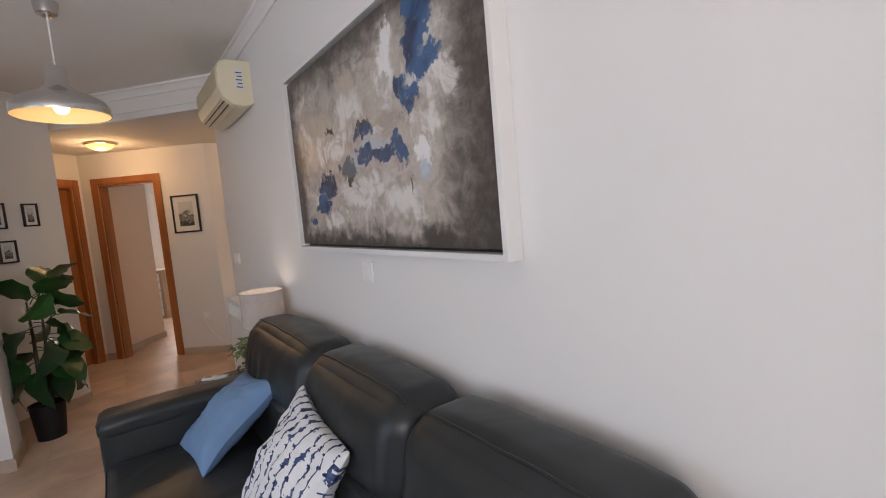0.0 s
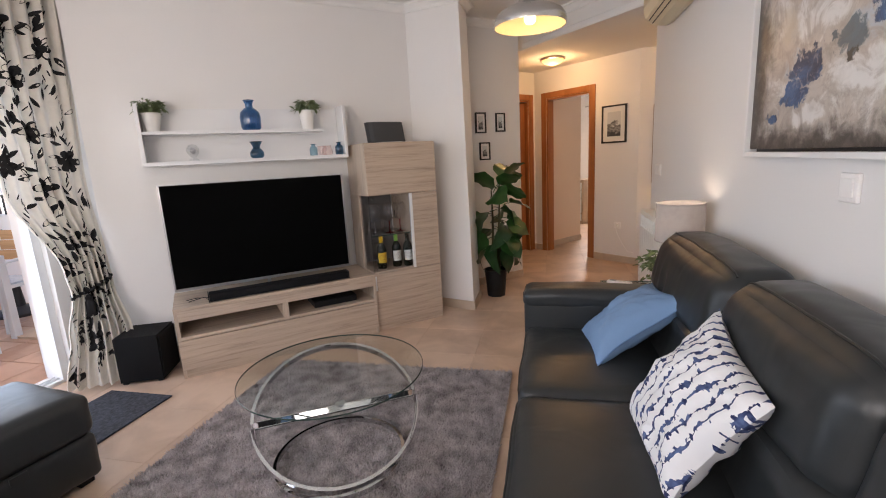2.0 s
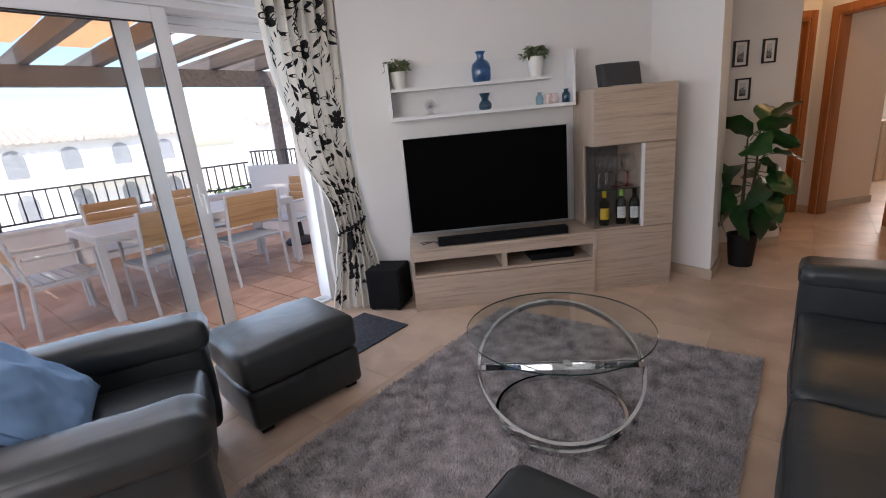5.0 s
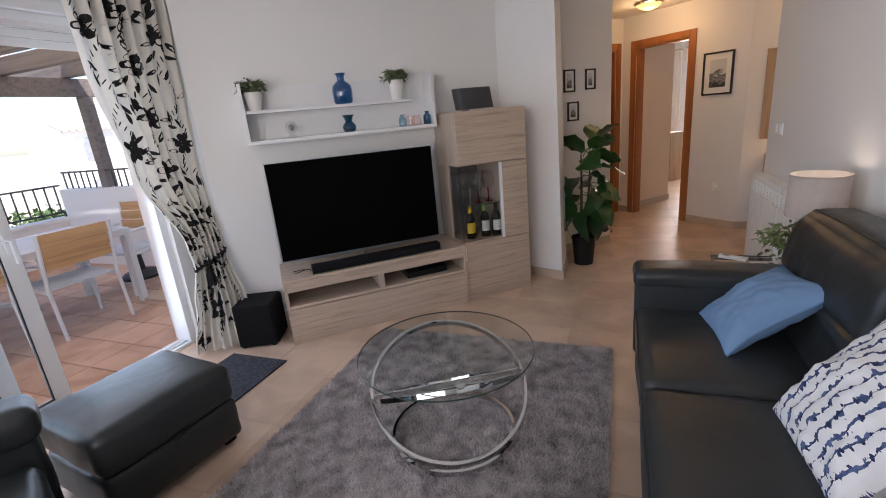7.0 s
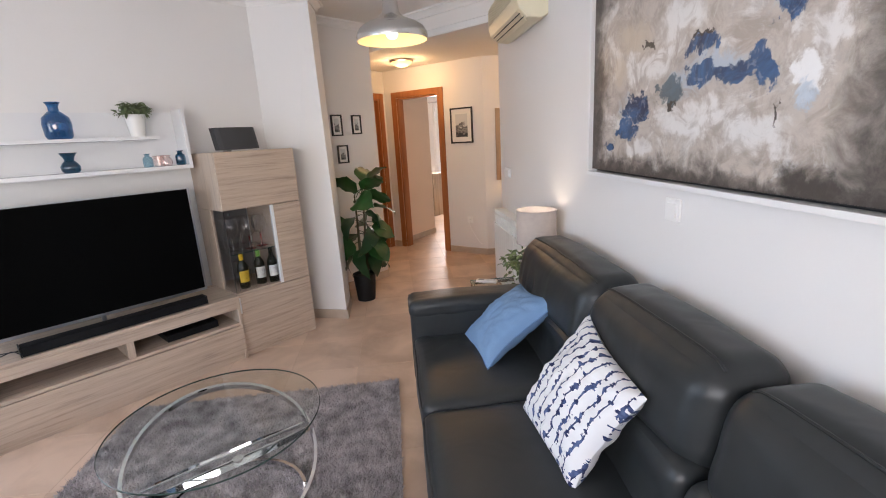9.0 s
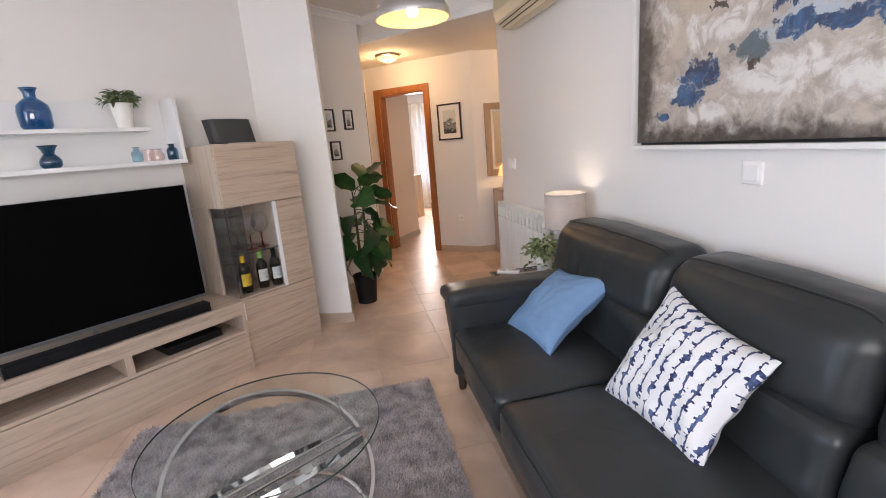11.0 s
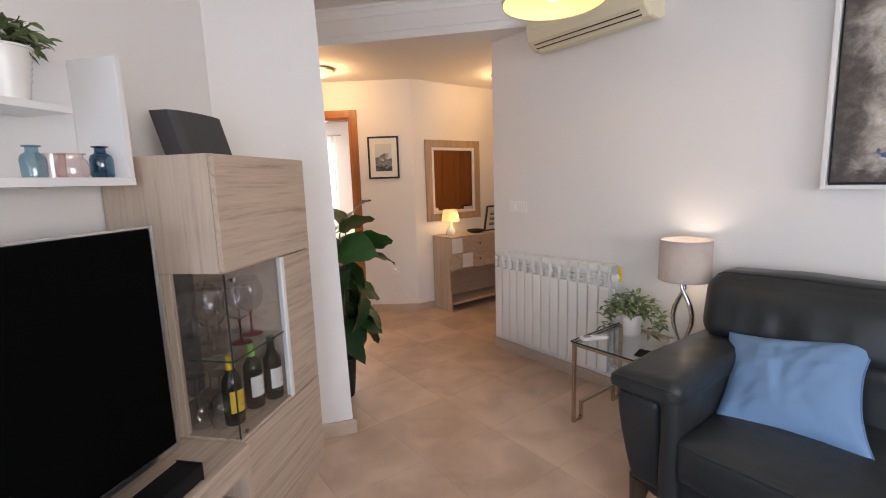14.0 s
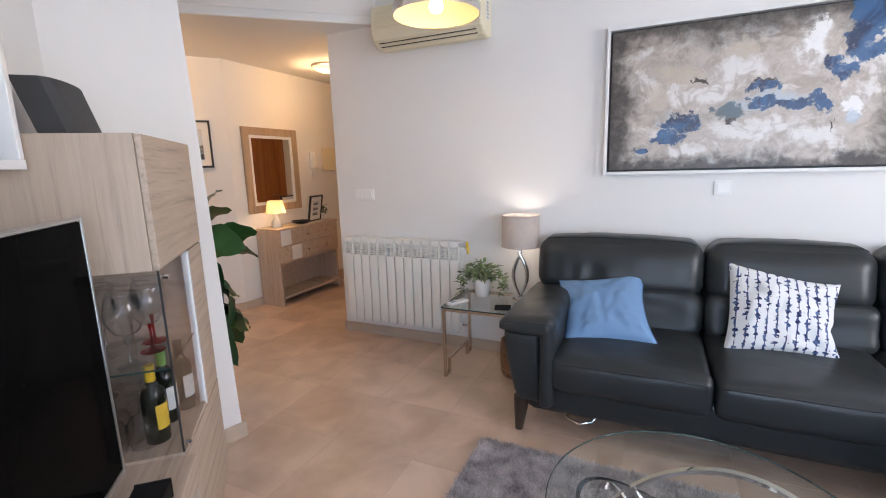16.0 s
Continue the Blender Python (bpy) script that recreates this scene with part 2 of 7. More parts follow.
WARMSHADE = shade_cloth("warm_white_shade", (0.85, 0.66, 0.42), 0.55)
BLACKFRAME = material("black_picture_frame", (0.02, 0.02, 0.022), 0.4, var=0.15)
PASSEPARTOUT = material("white_mount", (0.78, 0.77, 0.74), 0.8, var=0.02)
DARKMAT = material("doormat_fibre", (0.045, 0.050, 0.065), 0.95, var=0.6, scale=60, bump=1.0, bscale=240)
ALU = material("white_aluminium", (0.80, 0.82, 0.84), 0.3, var=0.02)
GASKET = material("black_gasket", (0.02, 0.02, 0.02), 0.6, var=0.1)
TERRATILE = material("terracotta_tile", (0.60, 0.415, 0.31), 0.7, var=0.22, scale=5, bump=0.2)
TERRAGROUT = material("terracotta_joint", (0.48, 0.37, 0.30), 0.9, var=0.15)
RENDERWHITE = material("white_render", (0.82, 0.81, 0.79), 0.9, var=0.03, scale=1.2, bump=0.3, bscale=50)
GARDENMETAL = material("pale_grey_metal", (0.66, 0.68, 0.70), 0.4, var=0.04)
SLATGREY = material("grey_slats", (0.50, 0.55, 0.60), 0.55, var=0.08)
IRON = material("black_iron", (0.025, 0.026, 0.028), 0.5, var=0.2)
AWNING = shade_cloth("orange_awning", (0.80, 0.42, 0.20), 0.6)
CREAMCLOTH = shade_cloth("cream_awning", (0.84, 0.76, 0.66), 0.6)
ROOFTILE = material("clay_roof", (0.60, 0.52, 0.46), 0.8, var=0.2, scale=20)
SANDY = material("pale_ground", (0.46, 0.43, 0.37), 0.95, var=0.15, scale=0.2)
GRASS = material("lawn", (0.13, 0.19, 0.06), 0.95, var=0.4, scale=3)
HEDGE = material("hedge_leaves", (0.07, 0.12, 0.035), 0.8, var=0.4, scale=8)
DARKPANE = material("dark_window", (0.30, 0.31, 0.33), 0.3, var=0.2)
WICKER = wood("wicker", (0.16, 0.075, 0.035), (0.33, 0.17, 0.085), "X", 0.7, 3.0, 0.6)
MIRROR = material("mirror_silver", (0.90, 0.90, 0.90), 0.0, 1.0, var=0.0)
YELLOWLABEL = material("yellow_label", (0.75, 0.50, 0.04), 0.5, var=0.03)
YELLOWCAP = material("yellow_foil", (0.80, 0.52, 0.03), 0.35, var=0.03)
GREENCAP = material("green_foil", (0.26, 0.52, 0.10), 0.35, var=0.03)
PAPER = material("paper_label", (0.72, 0.74, 0.72), 0.6, var=0.03)
INK = material("ink", (0.03, 0.04, 0.05), 0.6, var=0.05)
SHEER = shade_cloth("sheer_white", (0.90, 0.88, 0.84), 0.7)
CURTAINCLOTH = shade_cloth("cream_curtain_cloth", (0.74, 0.70, 0.63), 0.25)
FLOCK = material("black_flock", (0.012, 0.011, 0.012), 0.95, var=0.2, bump=0.5, bscale=700)
BEDCLOTH = material("bed_linen", (0.72, 0.66, 0.58), 0.9, var=0.05)
CANVASFRAME = material("white_float_frame", (0.80, 0.795, 0.78), 0.4, var=0.02)


def tile_material(name, dark, light, rough):
    """Glazed floor tile: each piece a little different, with soft clouds."""
    m = bpy.data.materials.new(name)
    m.use_nodes = True
    n, l = m.node_tree.nodes, m.node_tree.links
    b = n["Principled BSDF"]
    geo, info, nz = n.new("ShaderNodeNewGeometry"), n.new("ShaderNodeObjectInfo"), n.new("ShaderNodeTexNoise")
    nz.inputs["Scale"].default_value, nz.inputs["Detail"].default_value, nz.inputs["Distortion"].default_value = 3.4, 8, 0.5
    l.new(geo.outputs["Position"], nz.inputs["Vector"])
    a = n.new("ShaderNodeMath")
    a.operation = "MULTIPLY_ADD"
    l.new(info.outputs["Random"], a.inputs[0])
    a.inputs[1].default_value = 0.22
    l.new(nz.outputs["Fac"], a.inputs[2])
    ramp = n.new("ShaderNodeValToRGB")
    e = ramp.color_ramp.elements
    e[0].position, e[1].position = 0.40, 0.74
    e[0].color, e[1].color = (*dark, 1), (*light, 1)
    l.new(a.outputs[0], ramp.inputs[0])
    l.new(ramp.outputs[0], b.inputs["Base Color"])
    rr = n.new("ShaderNodeMapRange")
    rr.inputs["To Min"].default_value, rr.inputs["To Max"].default_value = rough - 0.06, rough + 0.10
    l.new(nz.outputs["Fac"], rr.inputs["Value"])
    l.new(rr.outputs[0], b.inputs["Roughness"])
    return m


FLOORTILE = tile_material("beige_floor_tile", (0.46, 0.325, 0.238), (0.66, 0.495, 0.378), 0.34)


def stripe_cloth():
    """White cotton with broken indigo brush stripes."""
    m = bpy.data.materials.new("indigo_stripe_cloth")
    m.use_nodes = True
    n, l = m.node_tree.nodes, m.node_tree.links
    b = n["Principled BSDF"]
    b.inputs["Roughness"].default_value = 0.9
    co, sep = n.new("ShaderNodeTexCoord"), n.new("ShaderNodeSeparateXYZ")
    l.new(co.outputs["Object"], sep.inputs[0])
    wob = n.new("ShaderNodeTexNoise")
    wob.inputs["Scale"].default_value, wob.inputs["Detail"].default_value = 38.0, 4
    l.new(co.outputs["Object"], wob.inputs["Vector"])

    def op(kind, a, c):
        k = n.new("ShaderNodeMath")
        k.operation = kind
        for i, v in enumerate((a, c)):
            if isinstance(v, (int, float)):
                k.inputs[i].default_value = v
            else:
                l.new(v, k.inputs[i])
        return k.outputs[0]

    ph = op("ADD", op("MULTIPLY", sep.outputs["X"], 25.0), op("MULTIPLY", wob.outputs["Fac"], 0.5))
    tri = op("ABSOLUTE", op("SUBTRACT", op("FRACT", ph, 0.0), 0.5), 0.0)
    mp = n.new("ShaderNodeMapping")
    mp.inputs["Scale"].default_value = (25, 52, 1)
    l.new(co.outputs["Object"], mp.inputs["Vector"])
    patch = n.new("ShaderNodeTexNoise")
    patch.inputs["Scale"].default_value, patch.inputs["Detail"].default_value = 1.0, 3
    l.new(mp.outputs[0], patch.inputs["Vector"])
    sm = n.new("ShaderNodeMapRange")
    sm.inputs["From Min"].default_value, sm.inputs["From Max"].default_value = 0.53, 0.61
    l.new(patch.outputs["Fac"], sm.inputs["Value"])
    width = op("ADD", op("MULTIPLY", sm.outputs[0], 0.26), op("MULTIPLY", op("SUBTRACT", wob.outputs["Fac"], 0.34), 0.42))
    ink = op("LESS_THAN", tri, width)
    mix = n.new("ShaderNodeMix")
    mix.data_type = "RGBA"
    l.new(ink, mix.inputs["Factor"])
    mix.inputs["A"].default_value = (0.74, 0.745, 0.75, 1)
    dark = n.new("ShaderNodeValToRGB")
    dark.color_ramp.elements[0].color, dark.color_ramp.elements[1].color = (0.012, 0.022, 0.085, 1), (0.10, 0.15, 0.30, 1)
    dark.color_ramp.elements[0].position, dark.color_ramp.elements[1].position = 0.45, 0.7
    l.new(wob.outputs["Fac"], dark.inputs[0])
    l.new(dark.outputs[0], mix.inputs["B"])
    l.new(mix.outputs["Result"], b.inputs["Base Color"])
    return m


STRIPES = stripe_cloth()


def rug_material():
    m = bpy.data.materials.new("grey_shag")
    m.use_nodes = True
    n, l = m.node_tree.nodes, m.node_tree.links
    b = n["Principled BSDF"]
    b.inputs["Roughness"].default_value = 0.95
    geo, nz, nf = n.new("ShaderNodeNewGeometry"), n.new("ShaderNodeTexNoise"), n.new("ShaderNodeTexNoise")
    nz.inputs["Scale"].default_value, nz.inputs["Detail"].default_value = 13.0, 6
    nf.inputs["Scale"].default_value = 130.0
    l.new(geo.outputs["Position"], nz.inputs["Vector"])
    l.new(geo.outputs["Position"], nf.inputs["Vector"])
    a = n.new("ShaderNodeMath")
    a.operation = "MULTIPLY_ADD"
    l.new(nf.outputs["Fac"], a.inputs[0])
    a.inputs[1].default_value = 0.5
    l.new(nz.outputs["Fac"], a.inputs[2])
    ramp = n.new("ShaderNodeValToRGB")
    e = ramp.color_ramp.elements
    e[0].position, e[1].position = 0.45, 1.0
    e[0].color, e[1].color = (0.165, 0.146, 0.148, 1), (0.68, 0.63, 0.63, 1)
    l.new(a.outputs[0], ramp.inputs[0])
    l.new(ramp.outputs[0], b.inputs["Base Color"])
    return m


SHAG = rug_material()


def painting_material():
    """Abstract canvas: dark umber edges, taupe field, white clouds and a rising blue stroke. x and z run 0 to 1 over the canvas."""
    m = bpy.data.materials.new("abstract_canvas")
    m.use_nodes = True
    n, l = m.node_tree.nodes, m.node_tree.links
    b = n["Principled BSDF"]
    b.inputs["Roughness"].default_value = 0.33
    co, sep = n.new("ShaderNodeTexCoord"), n.new("ShaderNodeSeparateXYZ")
    l.new(co.outputs["Generated"], sep.inputs[0])

    def op(kind, a, c=0.0, d=None):
        k = n.new("ShaderNodeMath")
        k.operation = kind
        for i, v in enumerate((a, c) if d is None else (a, c, d)):
            if isinstance(v, (int, float)):
                k.inputs[i].default_value = v
            else:
                l.new(v, k.inputs[i])
        return k.outputs[0]

    def nz(scale, detail=8, dist=0.6, seed=0.0):
        mp = n.new("ShaderNodeMapping")
        mp.inputs["Location"].default_value = (seed, seed, seed)
        l.new(co.outputs["Object"], mp.inputs["Vector"])
        k = n.new("ShaderNodeTexNoise")
        k.inputs["Scale"].default_value, k.inputs["Detail"].default_value, k.inputs["Distortion"].default_value = scale, detail, dist
        k.inputs["Roughness"].default_value = 0.65
        l.new(mp.outputs[0], k.inputs["Vector"])
        return k.outputs["Fac"]

    def step(v, lo, hi):
        k = n.new("ShaderNodeMapRange")
        k.interpolation_type = "SMOOTHSTEP"
        l.new(v, k.inputs["Value"])
        k.inputs["From Min"].default_value, k.inputs["From Max"].default_value = lo, hi
        return k.outputs[0]

    def mix(f, a, c):
        k = n.new("ShaderNodeMix")
        k.data_type = "RGBA"
        l.new(f, k.inputs["Factor"])
        for key, v in (("A", a), ("B", c)):
            if isinstance(v, tuple):
                k.inputs[key].default_value = (*v, 1)
            else:
                l.new(v, k.inputs[key])
        return k.outputs["Result"]

    n1, n2, n3, n4 = nz(2.6), nz(8.0, 12, 1.4, 3.1), nz(4.0, 8, 1.2, 7.7), nz(24, 6, 0.3, 1.3)
    wx, wz, fx, fz = nz(3.2, 3, 0.0, 11.0), nz(3.2, 3, 0.0, 15.0), nz(15, 6, 0.5, 21.0), nz(15, 6, 0.5, 25.0)
    ux, uz = op("SUBTRACT", 1.0, sep.outputs["X"]), sep.outputs["Z"]
    x = op("ADD", ux, op("ADD", op("MULTIPLY", op("SUBTRACT", wx, 0.5), 0.16), op("MULTIPLY", op("SUBTRACT", fx, 0.5), 0.11)))
    z = op("ADD", uz, op("ADD", op("MULTIPLY", op("SUBTRACT", wz, 0.5), 0.24), op("MULTIPLY", op("SUBTRACT", fz, 0.5), 0.20)))

    def blob(cx, cz, rx, rz):
        d = op("ADD", op("POWER", op("ABSOLUTE", op("DIVIDE", op("SUBTRACT", x, cx), rx)), 2.0), op("POWER", op("ABSOLUTE", op("DIVIDE", op("SUBTRACT", z, cz), rz)), 2.0))
        return op("SUBTRACT", 1.0, d)

    def many(list_of_blobs):
        out = None
        for q in list_of_blobs:
            v = blob(*q)
            out = v if out is None else op("MAXIMUM", out, v)
        return out

    ex = op("MINIMUM", op("DIVIDE", x, 0.10), op("DIVIDE", op("SUBTRACT", 1.0, x), 0.15))
    ez = op("MINIMUM", op("DIVIDE", z, 0.10), op("DIVIDE", op("SUBTRACT", 1.02, z), 0.20))
    inner = step(op("ADD", op("MINIMUM", ex, ez), op("MULTIPLY", op("SUBTRACT", n2, 0.5), 0.9)), 0.25, 1.25)
    field = mix(step(n2, 0.36, 0.58), (0.40, 0.345, 0.295), (0.53, 0.475, 0.42))
    n5 = nz(30, 10, 1.0, 31.0)
    field = mix(step(n3, 0.51, 0.62), field, (0.68, 0.655, 0.62))
    field = mix(op("MULTIPLY", step(n5, 0.50, 0.64), 0.28), field, (0.27, 0.225, 0.185))
    base = mix(inner, mix(step(n4, 0.4, 0.65), (0.075, 0.064, 0.056), (0.125, 0.108, 0.096)), field)
    base = mix(op("MULTIPLY", step(n4, 0.52, 0.75), 0.22), base, (0.20, 0.17, 0.15))
    base = mix(op("MULTIPLY", step(many([(0.23, 0.66, 0.085, 0.11), (0.16, 0.52, 0.05, 0.10), (0.45, 0.80, 0.07, 0.07)]), 0.0, 0.9), 0.6), base, (0.56, 0.48, 0.37))
    whites = [(0.42, 0.67, 0.12, 0.10), (0.34, 0.52, 0.10, 0.07), (0.27, 0.14, 0.09, 0.05), (0.50, 0.26, 0.14, 0.09), (0.66, 0.20, 0.11, 0.07), (0.65, 0.78, 0.055, 0.17), (0.82, 0.45, 0.04, 0.08), (0.86, 0.60, 0.06, 0.10), (0.24, 0.50, 0.05, 0.09)]
    base = mix(op("MULTIPLY", step(many(whites), 0.0, 0.8), op("ADD", 0.25, op("MULTIPLY", step(n2, 0.40, 0.54), 0.6))), base, (0.76, 0.745, 0.72))
    base = mix(op("MULTIPLY", step(op("ADD", many([(0.775, 0.35, 0.040, 0.070), (0.655, 0.82, 0.032, 0.11)]), op("MULTIPLY", op("SUBTRACT", n2, 0.5), 2.4)), 0.05, 0.6), 0.9), base, (0.84, 0.84, 0.83))
    pale = [(0.21, 0.34, 0.055, 0.09), (0.135, 0.16, 0.035, 0.05), (0.47, 0.42, 0.10, 0.07), (0.57, 0.50, 0.10, 0.08), (0.72, 0.62, 0.06, 0.09), (0.78, 0.30, 0.035, 0.04)]
    base = mix(op("MULTIPLY", op("MULTIPLY", step(many(pale), 0.1, 0.8), step(n2, 0.40, 0.60)), 0.75), base, (0.42, 0.51, 0.60))
    blue = mix(step(n3, 0.40, 0.56), (0.010, 0.030, 0.085), (0.030, 0.110, 0.260))
    strokes = [(0.285, 0.355, 0.050, 0.060), (0.235, 0.330, 0.040, 0.055), (0.205, 0.235, 0.055, 0.038), (0.130, 0.150, 0.030, 0.035), (0.545, 0.460, 0.045, 0.040), (0.605, 0.450, 0.050, 0.042), (0.675, 0.420, 0.028, 0.085), (0.525, 0.565, 0.042, 0.030), (0.735, 0.580, 0.045, 0.050), (0.700, 0.650, 0.028, 0.060), (0.800, 0.700, 0.055, 0.060), (0.780, 0.810, 0.040, 0.085), (0.800, 0.940, 0.050, 0.080)]
    ragged = op("ADD", many(strokes), op("ADD", op("MULTIPLY", op("SUBTRACT", n2, 0.5), 2.6), op("MULTIPLY", op("SUBTRACT", n5, 0.5), 1.8)))
    base = mix(op("MULTIPLY", step(ragged, -0.40, 0.15), 0.94), base, blue)
    base = mix(op("MULTIPLY", op("MULTIPLY", step(n5, 0.54, 0.66), inner), 0.22), base, (0.62, 0.61, 0.60))
    base = mix(op("MULTIPLY", step(op("ADD", many([(0.425, 0.395, 0.055, 0.062), (0.365, 0.42, 0.016, 0.020)]), op("MULTIPLY", op("SUBTRACT", n2, 0.5), 2.4)), 0.0, 0.5), 0.85), base, (0.060, 0.100, 0.125))
    base = mix(step(many([(0.430, 0.345, 0.030, 0.022), (0.29, 0.62, 0.030, 0.018), (0.72, 0.24, 0.006, 0.06), (0.52, 0.60, 0.020, 0.014)]), 0.2, 0.6), base, (0.075, 0.058, 0.045))
    l.new(base, b.inputs["Base Color"])
    bp = n.new("ShaderNodeBump")
    bp.inputs["Strength"].default_value, bp.inputs["Distance"].default_value = 0.5, 0.003
    l.new(n2, bp.inputs["Height"])
    l.new(bp.outputs[0], b.inputs["Normal"])
    return m


CANVAS = painting_material()


def photo_material(name, seed):
    """A monochrome landscape print: pale sky, hills, dark foreground."""
    m = bpy.data.materials.new(name)
    m.use_nodes = True
    n, l = m.node_tree.nodes, m.node_tree.links
    b = n["Principled BSDF"]
    b.inputs["Roughness"].default_value = 0.35
    co, sep, nz, mp = n.new("ShaderNodeTexCoord"), n.new("ShaderNodeSeparateXYZ"), n.new("ShaderNodeTexNoise"), n.new("ShaderNodeMapping")
    l.new(co.outputs["Generated"], sep.inputs[0])
    mp.inputs["Location"].default_value = (seed, 0, seed * 2)
    mp.inputs["Scale"].default_value = (2, 1, 5)
    l.new(co.outputs["Generated"], mp.inputs["Vector"])
    nz.inputs["Scale"].default_value, nz.inputs["Detail"].default_value = 1.6, 8
    l.new(mp.outputs[0], nz.inputs["Vector"])
    a = n.new("ShaderNodeMath")
    a.operation = "MULTIPLY_ADD"
    l.new(nz.outputs["Fac"], a.inputs[0])
    a.inputs[1].default_value = 0.9
    l.new(sep.outputs["Z"], a.inputs[2])
    ramp = n.new("ShaderNodeValToRGB")
    ramp.color_ramp.elements[0].position, ramp.color_ramp.elements[0].color = 0.55, (0.05, 0.055, 0.06, 1)
    ramp.color_ramp.elements[1].position, ramp.color_ramp.elements[1].color = 1.0, (0.62, 0.63, 0.63, 1)
    for p, c in ((0.75, 0.30), (0.85, 0.10), (0.98, 0.40)):
        ramp.color_ramp.elements.new(p).color = (c, c, c * 1.02, 1)
    l.new(a.outputs[0], ramp.inputs[0])
    l.new(ramp.outputs[0], b.inputs["Base Color"])
    return m


PHOTOS = [photo_material("landscape_print", 1.3), photo_material("shore_print", 4.1), photo_material("hill_print", 7.9)]

from mathutils import bvhtree

# ---- mesh helpers ----
def box(bm, x0, x1, y0, y1, z0, z1, bev=0.0, m=None):
    vs = [bm.verts.new((x, y, z)) for x in (x0, x1) for y in (y0, y1) for z in (z0, z1)]
    fs = [bm.faces.new([vs[i] for i in q]) for q in ((0, 1, 3, 2), (4, 6, 7, 5), (0, 4, 5, 1), (2, 3, 7, 6), (0, 2, 6, 4), (1, 5, 7, 3))]
    if bev:
        es = {e for f in fs for e in f.edges}
        out = bmesh.ops.bevel(bm, geom=list(es), offset=bev, segments=2, affect="EDGES", profile=0.6)
        vs = list({v for f in out["faces"] for v in f.verts} | {v for v in vs if v.is_valid})
    if m is not None:
        bmesh.ops.transform(bm, matrix=m, verts=vs)
    return vs


def tube(bm, pts, r, n=10, closed=False, flat=1.0):
    """A round bar along points; r may be a list. flat squeezes it across."""
    pts = [Vector(p) for p in pts]
    k = len(pts)
    rs = r if isinstance(r, (list, tuple)) else [r] * k
    rings, side = [], None
    for i, p in enumerate(pts):
        a = pts[(i - 1) % k] if closed or i else p
        c = pts[(i + 1) % k] if closed or i < k - 1 else p
        d = (c - a).normalized()
        if side is None:
            side = d.orthogonal().normalized()
        side = (side - d * side.dot(d)).normalized()
        up = d.cross(side)
        rings.append([bm.verts.new(p + rs[i] * (math.cos(t) * side + flat * math.sin(t) * up)) for t in [2 * math.pi * j / n for j in range(n)]])
    for i in range(k if closed else k - 1):
        a, c = rings[i], rings[(i + 1) % k]
        for j in range(n):
            bm.faces.new((a[j], a[(j + 1) % n], c[(j + 1) % n], c[j]))
    if not closed:
        bm.faces.new(rings[0][::-1])
        bm.faces.new(rings[-1])


def lathe(bm, profile, n=28, c=(0, 0, 0), caps=True):
    """Turns (r, z) pairs about the z axis at c."""
    rings = [[bm.verts.new((c[0] + r * math.cos(2 * math.pi * j / n), c[1] + r * math.sin(2 * math.pi * j / n), c[2] + z)) for j in range(n)] for r, z in profile]
    for a, b in zip(rings, rings[1:]):
        for j in range(n):
            bm.faces.new((a[j], a[(j + 1) % n], b[(j + 1) % n], b[j]))
    if caps:
        bm.faces.new(rings[0][::-1])
        bm.faces.new(rings[-1])


def prism(bm, poly, z0, z1):
    lo, hi = [bm.verts.new((*p, z0)) for p in poly], [bm.verts.new((*p, z1)) for p in poly]
    k = len(poly)
    for i in range(k):
        bm.faces.new((lo[i], lo[(i + 1) % k], hi[(i + 1) % k], hi[i]))
    bm.faces.new(lo[::-1])
    bm.faces.new(hi)


def seam_line(bm, pts, away, r=0.004):
    """Drops points along a direction onto a mesh and returns where they land."""
    tree = bvhtree.BVHTree.FromBMesh(bm)
    away, out = Vector(away).normalized(), []
    for p in pts:
        hit = tree.ray_cast(Vector(p) + away * 0.3, -away, 0.6)[0]
        if hit is not None:
            out.append(hit + away * r * 0.3)
    return out


